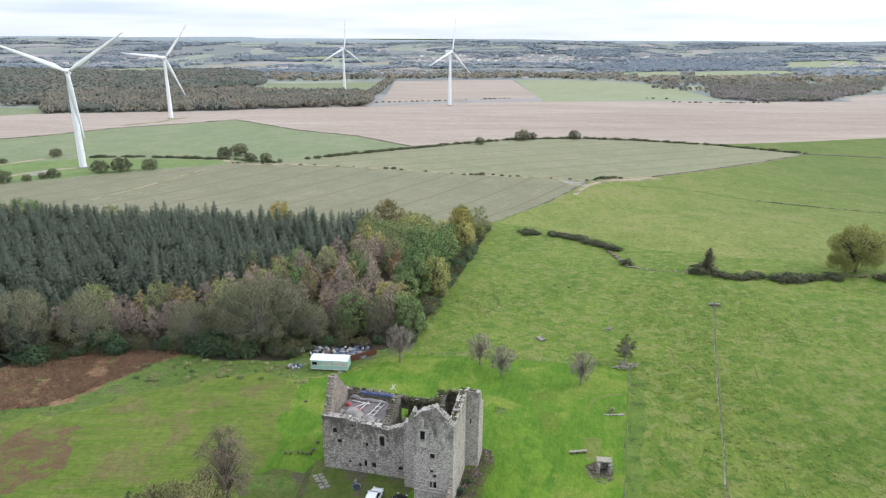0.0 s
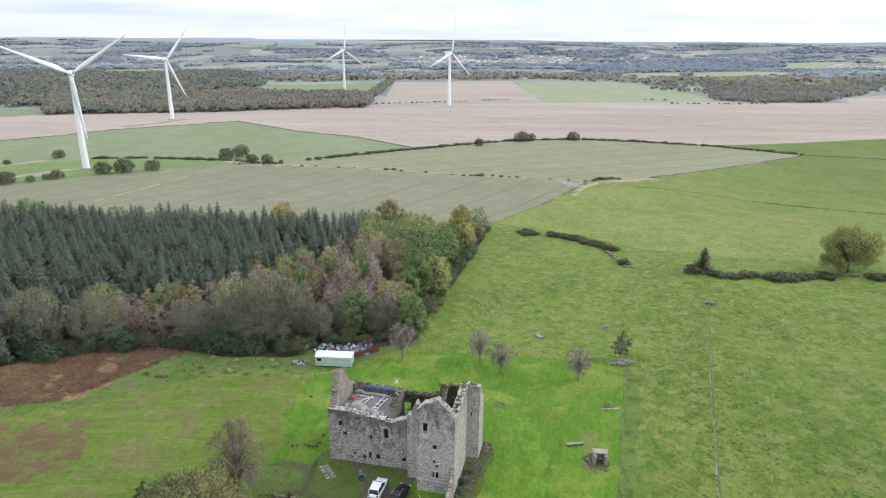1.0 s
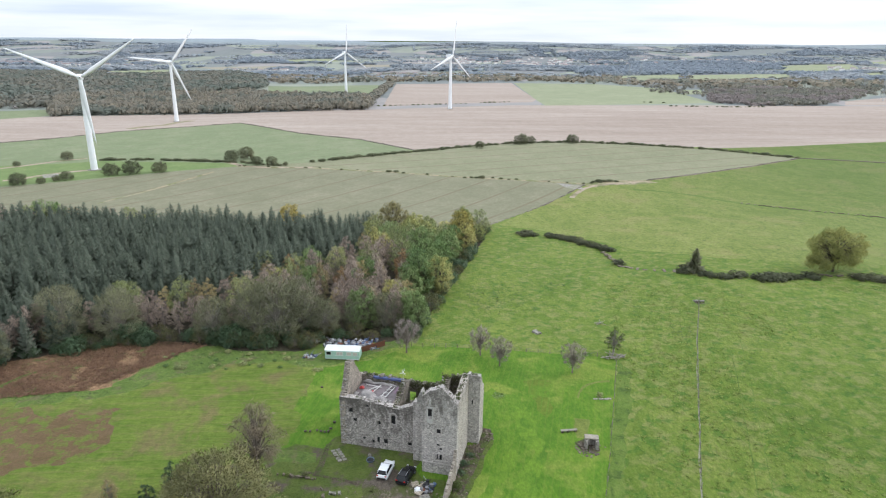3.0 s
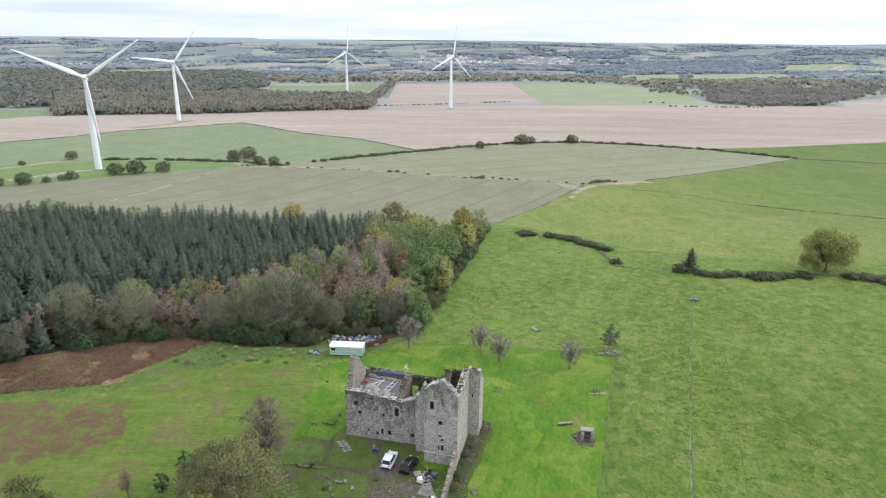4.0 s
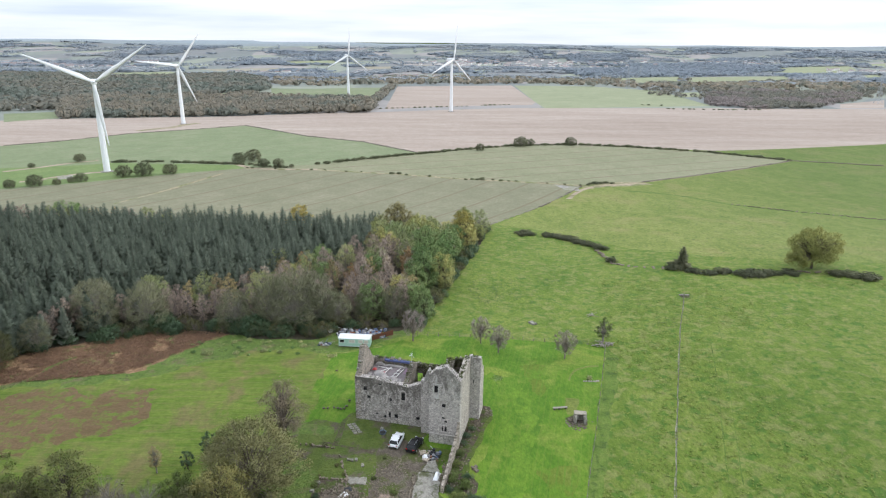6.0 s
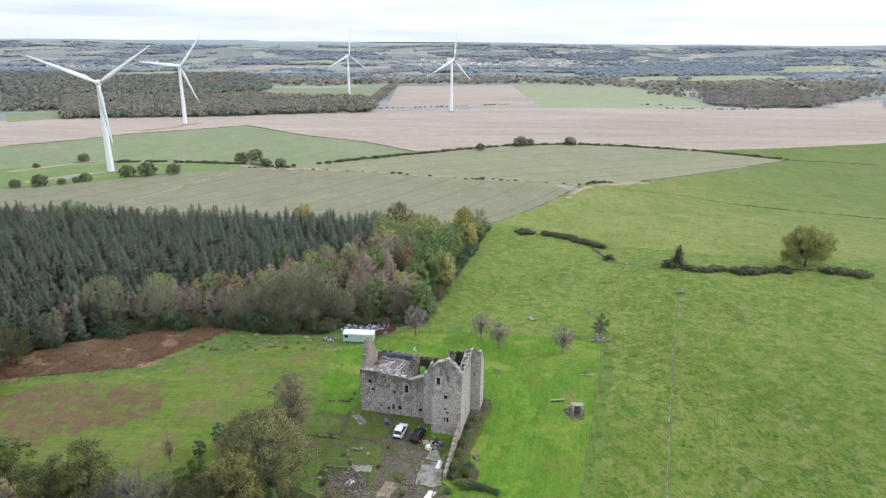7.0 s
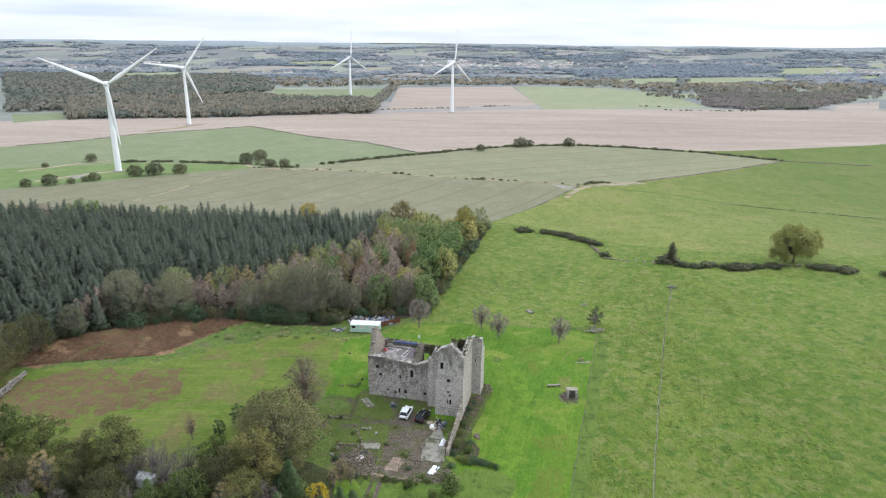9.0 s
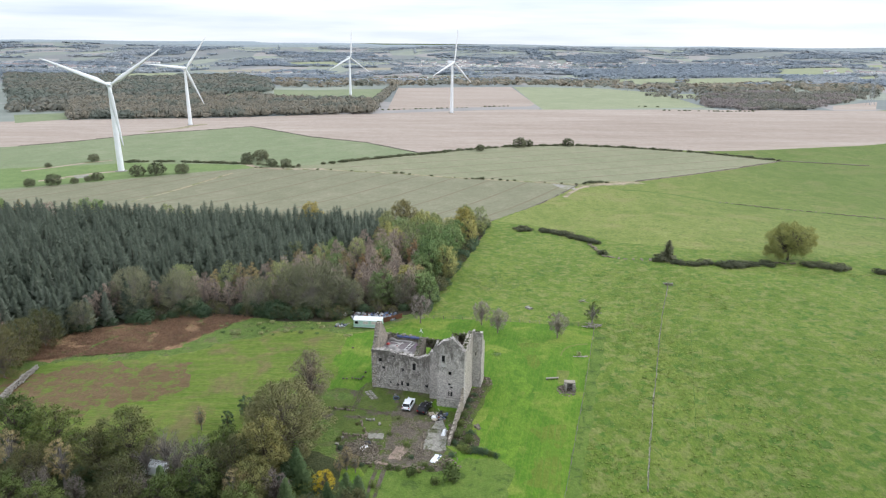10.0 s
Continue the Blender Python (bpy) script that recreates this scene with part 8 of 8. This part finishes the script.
def build_rubble(name, cx, cy, sx, sy, n, seed, label, size=0.5, high=0.5, mat=None):
    rng = random.Random(seed)
    g = Geo()
    for _ in range(n):
        a, b = rng.gauss(0, 0.5), rng.gauss(0, 0.5)
        x, y = cx + a * sx, cy + b * sy
        k = max(0.0, 1 - math.hypot(a, b))
        s = size * rng.uniform(0.35, 1.2)
        g.stone((x, y, gz(x, y) + high * k * rng.random() + s * 0.2), (s, s * rng.uniform(0.6, 1), s * rng.uniform(0.4, 0.8)), rng)
    return solo(name, g, mat or M_OLDSTONE, label, "rubble", "stuff")


for (x, y), sx, sy, n, s, h in zip([(-19.6, 61.8), (-9.4, 61.4), (-3.5, 57.8), (-6.3, 73.5), (-11.1, 69.8), (-21.4, 60.9), (2.5, 69.7), (-17.1, 59.0), (-2.6, 69.1), (-13.6, 65.8), (-11.0, 56.5)], (3.4, 3.6, 2.6, 2.0, 2.6, 2.2, 0.8, 2.6, 0.8, 3.2, 4.0), (3.6, 3.2, 2.4, 1.6, 3.5, 2.0, 0.8, 2.0, 3.0, 6.0, 0.6),
                                (760, 260, 170, 50, 160, 120, 12, 160, 90, 330, 110), (0.24, 0.25, 0.28, 0.32, 0.24, 0.32, 0.6, 0.3, 0.32, 0.2, 0.3), (0.8, 0.12, 0.4, 0.4, 0.05, 0.3, 0.4, 0.3, 0.4, 0.0, 0.3)):
    build_rubble("rubble_heap", x, y, sx, sy, n, int(n * 7 + x), "heap of broken grey stones in the ruined yard", s, h)
for (x, y), n in zip([(0.6, 77.5), (1.6, 81.5), (3.0, 84.0), (5.4, 88.0), (0.0, 72.0), (-1.2, 66.5), (1.5, 66.0)], (40, 46, 50, 46, 34, 40, 30)):
    build_rubble("rubble_heap", x, y, 1.1, 2.2, n, int(n * 5 + y), "scattered brown stones at the foot of the castle wall", 0.28, 0.2)
for line, w, h, sd in (([(-24.3, 66.5), (-21.6, 66.2), (-19.2, 66.1)], 0.6, 0.9, 21), ([(-19.2, 66.1), (-20.7, 70.0), (-21.7, 72.8)], 0.5, 0.7, 22), ([(-21.2, 61.6), (-20.6, 64.2), (-19.7, 65.9)], 0.5, 0.8, 23), ([(-20.5, 57.7), (-18.5, 57.2), (-16.5, 57.3)], 0.8, 1.0, 24), ([(-13.9, 57.1), (-11.1, 56.4), (-7.7, 56.2)], 0.8, 1.0, 25),
                       ([(-29.4, 76.0), (-26.4, 75.6), (-23.2, 74.9)], 0.5, 0.5, 26), ([(-8.0, 68.5), (-8.2, 65.0), (-8.4, 61.9)], 0.4, 0.3, 28)):
    build_dyke("foundation_wall", line, w * 0.75, h * 0.5, "low broken foundation wall of grey stone", sd, 0.3, M_OLDSTONE, 0.35)


def build_sheet(px, py, sx, sy, h, turn, mat, label, name="tarpaulin", category="tarpaulin"):
    """A tarpaulin or sheet lying in folds over something low."""
    g = Geo()
    nx, ny = 9, 9
    vs = []
    for j in range(ny):
        for i in range(nx):
            a, b = i / (nx - 1) * 2 - 1, j / (ny - 1) * 2 - 1
            z = h * max(0.0, 1 - max(abs(a), abs(b)) ** 2.5) + (0.08 + 0.22 * h) * noise.noise((a * 3.5, b * 3.5, px)) + 0.05
            vs.append((a * sx / 2 * (1 + 0.12 * noise.noise((b * 2, px, 0))), b * sy / 2 * (1 + 0.12 * noise.noise((a * 2, py, 3))), max(0.02, z)))
    g.add(vs, [(j * nx + i, j * nx + i + 1, (j + 1) * nx + i + 1, (j + 1) * nx + i) for j in range(ny - 1) for i in range(nx - 1)])
    ob = solo(name, g, mat, label, category, smooth=True)
    ob.matrix_basis = pose(px, py, gz(px, py), 0, 0, turn)
    return ob


for (x, y), sx, sy, h, t, m, lab in zip([(-5.5, 59.3), (-4.1, 67.5), (-19.2, 62.2), (-18.8, 63.7), (-6.3, 72.8)], (1.3, 0.9, 1.2, 1.4, 1.1), (2.6, 2.3, 2.0, 1.2, 1.2), (0.35, 0.8, 0.3, 0.3, 0.6), (-25, -14, -35, 20, 10), (M_SHEET, M_SHEET, M_SHEET, JUNK[4], M_SHEET),
                                        ("white plastic sheet lying on the rubble", "white sheet draped over a narrow pile", "white torn sheet on a rubble heap", "black tarpaulin on a rubble heap", "white sack lying on old pallets")):
    build_sheet(x, y, sx, sy, h, t, m, lab)
build_sheet(*[(-5.0, 59.5)][0], 0.5, 2.3, 0.25, -25, M_SLATE, "slate-blue plastic sheet on the rubble")
PAL = [(-6.8, 74.1), (-6.1, 72.2), (-5.4, 73.9)]
for (x, y), t in zip(PAL, (12, -30, 60)):
    ob = thing("pallet", (x, y, gz(x, y) + 0.15), "weathered timber pallet leaning in the yard corner", "pallet", "pallets", t)
    for i in range(6):
        g = Geo()
        g.box((-0.5 + 0.2 * i, 0, 0.14), (0.13, 1.2, 0.03))
        part("slat", g, M_TIMBER, ob)
    for sy in (-0.5, 0, 0.5):
        g = Geo()
        g.box((0, sy, 0.06), (1.15, 0.1, 0.11))
        part("bearer", g, M_TIMBER, ob)
build_junk("yard_scrap", *[(-4.6, 73.5)][0], 1.0, 1.3, 26, 14, "grey scrap against the courtyard wall", 0.7)
TUB = [(-14.8, 80.2)][0]
ob = thing("fire_bowl", (*TUB, gz(*TUB)), "round slate-blue metal bowl on the lawn", "fire bowl")
g = Geo()
g.tube((0, 0, 0.0), (0, 0, 0.32), 0.62, 0.7, 18)
g.tube((0, 0, 0.32), (0, 0, 0.22), 0.7, 0.58, 18)
part("bowl", g, M_SLATE, ob)
g = Geo()
g.tube((0, 0, 0.04), (0, 0, 0.2), 0.57, 0.57, 18, True)
part("ash", g, JUNK[4], ob, "dark ash")
(xa, ya), (xb, yb) = [(-21.2, 82.8), (-19.6, 80.2)]
for i in range(5):
    for j in range(2):
        t = i / 4
        px, py = xa + (xb - xa) * t + (j - 0.5) * 0.8, ya + (yb - ya) * t + (j - 0.5) * 0.35
        g = Geo()
        g.box((px, py, gz(px, py) + 0.05), (0.7, 0.55, 0.14), 0.45, taper=0.95)
        solo("paving_slab", g, M_CONCRETE, "pale stone slab laid on the grass", "paving slab", group="slabs by the castle")
R5 = random.Random(55)
for x, y in [(-27.7, 88.3), (-26.9, 88.3), (-25.7, 88.6), (-24.9, 88.4), (-24.2, 88.2), (-23.6, 88.4), (-23.3, 89.3), (-23.0, 91.4), (-28.0, 104.3), (-12.1, 84.1)]:
    g = Geo()
    g.stone((x, y, gz(x, y) + 0.15), (0.5, 0.34, 0.26), R5)
    solo("log_stool", g, M_BARK if x < -15 else M_SHEET, "dark short log standing on the lawn", "log", group="logs on the lawn")
for x, y in [(-19.9, 71.6), (-19.3, 71.5), (-18.6, 71.7), (-24.0, 65.2), (-24.6, 63.1), (-15.1, 81.6), (-17.2, 70.1)]:
    g = Geo()
    g.stone((x, y, gz(x, y) + 0.12), (0.7, 0.5, 0.4), R5)
    solo("white_stone", g, M_CONCRETE, "pale block of stone on the grass", "stone", group="pale stones")

# bench, hearth and planted ring on the lawn
(xa, ya), (xb, yb) = [(18.6, 89.3), (21.9, 89.8)]
M_BENCH = plain("bleached_plank", (0.27, 0.245, 0.205), 0.9, vary=0.3, scale=2.0)
ob = thing("log_bench", ((xa + xb) / 2, (ya + yb) / 2, gz(xa, ya)), "grey weathered plank bench on log legs", "bench", turn=math.degrees(math.atan2(yb - ya, xb - xa)))
g = Geo()
g.box((0, 0, 0.62), (3.1, 0.5, 0.12), taper=0.96)
part("plank", g, M_BENCH, ob)
for sx in (-1.2, -0.2, 1.2):
    g = Geo()
    g.tube((sx, 0, -0.1), (sx, 0, 0.56), 0.24, 0.2, 8, True)
    part("leg", g, M_BARK, ob)
HEARTH = [(23.4, 85.0)][0]
ob = thing("stone_hearth", (*HEARTH, gz(*HEARTH)), "rubble hearth with a pale stone slab on top", "fireplace", turn=-6)
ob.scale = (1.3, 1.2, 1.15)
rng = random.Random(4)
g = Geo()
for z in range(5):
    for i in range(5):
        g.stone((-0.65 + 0.32 * i, 0.65, 0.15 + 0.3 * z), (0.36, 0.42, 0.34), rng)
        for sx in (-0.7, 0.7):
            if i < 4:
                g.stone((sx, -0.5 + 0.33 * i, 0.15 + 0.3 * z), (0.42, 0.36, 0.34), rng)
part("surround", g, M_LOOSE, ob)
g = Geo()
g.box((0, 0.35, 1.68), (1.9, 1.1, 0.16), taper=0.94)
part("slab", g, plain("pale_slab", (0.29, 0.26, 0.21), 0.9, vary=0.4, scale=2.0), ob, "pale stone slab")
build_rubble("hearth_stones", HEARTH[0] - 0.6, HEARTH[1] - 1.3, 2.0, 1.5, 40, 9, "scattered dark stones before the hearth", 0.45, 0.2, M_BARK)
build_rubble("hearth_stones", *[(22.2, 84.4)][0], 2.6, 2.2, 70, 10, "tumbled grey stones beside the hearth", 0.4, 0.35)
RING = [(28.9, 101.0)][0]
build_dyke("log_pile", [(RING[0] - 1.8, RING[1]), (RING[0] + 1.6, RING[1] + 0.1)], 0.5, 0.5, "fallen grey logs on the grass", 12, 0.5, M_TWIG_GREY)
g_sh = shrub(random.Random(3), 1.3, 0.9, 260, 0.12)
plant(tree("garden_shrub", g_sh, M_BARK, M_OLIVE, "small yellowing shrub among fallen logs", "bush"), RING[0] - 0.4, RING[1] + 1.0, 1.0)
g_sh = shrub(random.Random(4), 0.8, 2.2, 420, 0.16)
plant(tree("nettle_patch", g_sh, M_BARK, M_GREEN, "low green patch of nettles on the lawn", "plants"), *[(8.2, 102.2)][0], 0.7, tall=0.6)
LOGS = [(35.7, 119.4)][0]
rng = random.Random(17)
g = Geo()
for i in range(22):
    x, y, w = LOGS[0] + rng.uniform(-2.2, 2.2), LOGS[1] + rng.uniform(-0.9, 0.9), rng.uniform(0, 6.3)
    l = rng.uniform(0.8, 2.2)
    z = gz(x, y) + rng.uniform(0.1, 0.6)
    g.tube((x, y, z), (x + math.cos(w) * l, y + math.sin(w) * l, z + rng.uniform(-0.2, 0.4)), rng.uniform(0.08, 0.2), 0.06, 6, True)
solo("dead_branches", g, M_TWIG_GREY, "heap of grey fallen branches under the ivy tree", "dead wood", "stuff")
BR = [(36.6, 139.9)][0]
g = Geo()
for i in range(9):
    w, l = rng.uniform(0, 6.3), rng.uniform(0.8, 2.0)
    z = gz(*BR) + 0.2
    g.tube((*BR, z), (BR[0] + math.cos(w) * l, BR[1] + math.sin(w) * l, z + rng.uniform(-0.1, 0.9)), 0.09, 0.03, 5, True)
solo("fallen_branch", g, M_TWIG_GREY, "pale fallen branch lying in the pasture", "dead wood")
ST = [(19.5, 133.9)][0]
g = Geo()
g.stone((*ST, gz(*ST) + 0.25), (2.6, 1.5, 0.9), rng)
solo("boulder", g, M_CONCRETE, "pale flat boulder in the pasture", "boulder")

# loose things on the castle's upper floor
DECK = 7.84


def on_deck(name, geo, mats, label, category):
    ob = solo(name, geo, mats, label, category)
    ob.matrix_basis = pose(*CASTLE, 0, 0, 0, CASTLE_TURN)
    return ob


M_RED = plain("red_plastic", (0.42, 0.055, 0.05), 0.5, vary=0.15)
M_BLUE = plain("dark_blue_tarpaulin", (0.075, 0.095, 0.20), 0.5, vary=0.3)
for (x0, y0), (x1, y1) in (((-17.4, 4.6), (-16.2, 9.4)), ((-15.2, 4.8), (-14.2, 9.6)), ((-14.4, 4.6), (-13.5, 9.2)), ((-19.0, 9.2), (-15.8, 8.7)), ((-17.8, 5.0), (-15.0, 5.6)), ((-15.2, 6.0), (-14.2, 5.9)), ((-15.0, 7.2), (-13.9, 7.1)), ((-14.8, 8.4), (-13.7, 8.3)), ((-18.6, 6.4), (-16.6, 8.8))):
    g = Geo()
    g.tube((x0, y0, DECK + 0.12), (x1, y1, DECK + 0.22), 0.075, 0.075, 4, True)
    on_deck("timber_beam", g, plain("white_beam", (0.62, 0.6, 0.57), 0.8), "pale squared timber lying on the castle floor", "timber")
M_MAUVE = plain("faded_mauve_sheet", (0.22, 0.15, 0.19), 0.6, vary=0.3)
M_GREYTARP = plain("dirty_grey_tarpaulin", (0.29, 0.27, 0.255), 0.7, vary=0.5, scale=1.5)
for cx, cy, sx, sy, h, m, lab in ((-19.3, 7.9, 0.9, 0.6, 0.35, M_RED, "red plastic sheet on the castle floor"), (-17.0, 6.9, 0.45, 0.9, 0.25, M_RED, "red plastic sheet on the castle floor"), (-17.4, 5.0, 3.0, 2.2, 1.4, M_GREYTARP, "grey tarpaulin heaped on the castle floor"),
                              (-14.6, 4.4, 2.4, 1.6, 0.8, M_GREYTARP, "dirty white sheet heaped on the castle floor"), (-12.9, 4.3, 0.7, 1.2, 0.4, M_GREYTARP, "white sheet crumpled on the castle floor"), (-18.8, 10.1, 2.2, 0.5, 0.6, M_GREYTARP, "pale sheet hung along the wall"),
                              (-12.6, 8.6, 1.3, 2.4, 0.15, M_MAUVE, "mauve sheet lying on the castle floor"), (-15.6, 9.9, 4.6, 0.4, 0.4, M_GREYTARP, "white sheet along the foot of the wall"), (-19.6, 5.6, 0.8, 1.1, 0.4, M_GREYTARP, "grey sack on the castle floor")):
    q = local(cx, cy, DECK + 0.05)
    ob = build_sheet(q[0], q[1], sx, sy, h, CASTLE_TURN, m, lab)
    ob.location.z = DECK + 0.05
g = Geo()
folds = []
for i in range(25):
    a = -18.0 + 0.25 * i
    y = 10.40 - 0.10 * abs(math.sin(a * 2.1))
    folds += [(a, y, 8.72 + 0.14 * noise.noise((a * 1.3, 2, 0))), (a, y + 0.03, 9.05), (a, 10.7, 9.18)]
g.add(folds, [(3 * i + k, 3 * i + k + 3, 3 * i + k + 4, 3 * i + k + 1) for i in range(24) for k in (0, 1)])
on_deck("blue_tarpaulin", g, M_BLUE, "dark blue tarpaulin hung along the back wall", "tarpaulin")
q = local(-11.6, 8.2, 0)
ob = thing("mast_turbine", (q[0], q[1], 9.2), "small white wind turbine on a mast above the castle", "small wind turbine", turn=20)
ob.scale = (0.75, 0.75, 0.85)
g = Geo()
g.tube((0, 0, -0.6), (0, 0, 3.3), 0.05, 0.04, 8)
part("mast", g, M_PYLON, ob)
g = Geo()
g.tube((0, -0.25, 3.3), (0, 0.4, 3.3), 0.1, 0.07, 8, True)
g.box((0, 0.65, 3.35), (0.03, 0.4, 0.35))
part("nacelle", g, M_SHEET, ob)
for k in range(3):
    w = radians(20 + 120 * k)
    g = Geo()
    g.box((math.sin(w) * 0.45, -0.28, 3.3 + math.cos(w) * 0.45), (0.16, 0.03, 0.16))
    g.tube((0, -0.28, 3.3), (math.sin(w) * 0.85, -0.28, 3.3 + math.cos(w) * 0.85), 0.07, 0.03, 4, True)
    part("blade", g, M_SHEET, ob)

# van among the trees
VX, VY = [(-55.4, 53.2)][0]
ob = thing("van", (VX, VY, gz(VX, VY)), "white van half hidden among the trees", "van", turn=75)
g = Geo()
g.loft([[(-0.95, yy, z0), (0.95, yy, z0), (0.95, yy, z1 - 0.2), (0.8, yy, z1), (-0.8, yy, z1), (-0.95, yy, z1 - 0.2)] for yy, z0, z1 in ((-2.5, 0.45, 2.2), (-2.4, 0.35, 2.35), (1.0, 0.35, 2.35), (1.7, 0.35, 1.5), (2.4, 0.4, 1.15), (2.5, 0.5, 0.9))])
part("body", g, M_SHEET, ob)
g = Geo()
g.box((0, 1.42, 1.85), (1.5, 0.5, 0.5), lean=0)
part("windscreen", g, M_GLASS, ob)
for sx in (-1, 1):
    for wy in (-1.6, 1.6):
        g = Geo()
        g.tube((sx * 0.75, wy, 0.33), (sx * 0.98, wy, 0.33), 0.34, 0.34, 14, True)
        part("wheel", g, M_TYRE, ob)
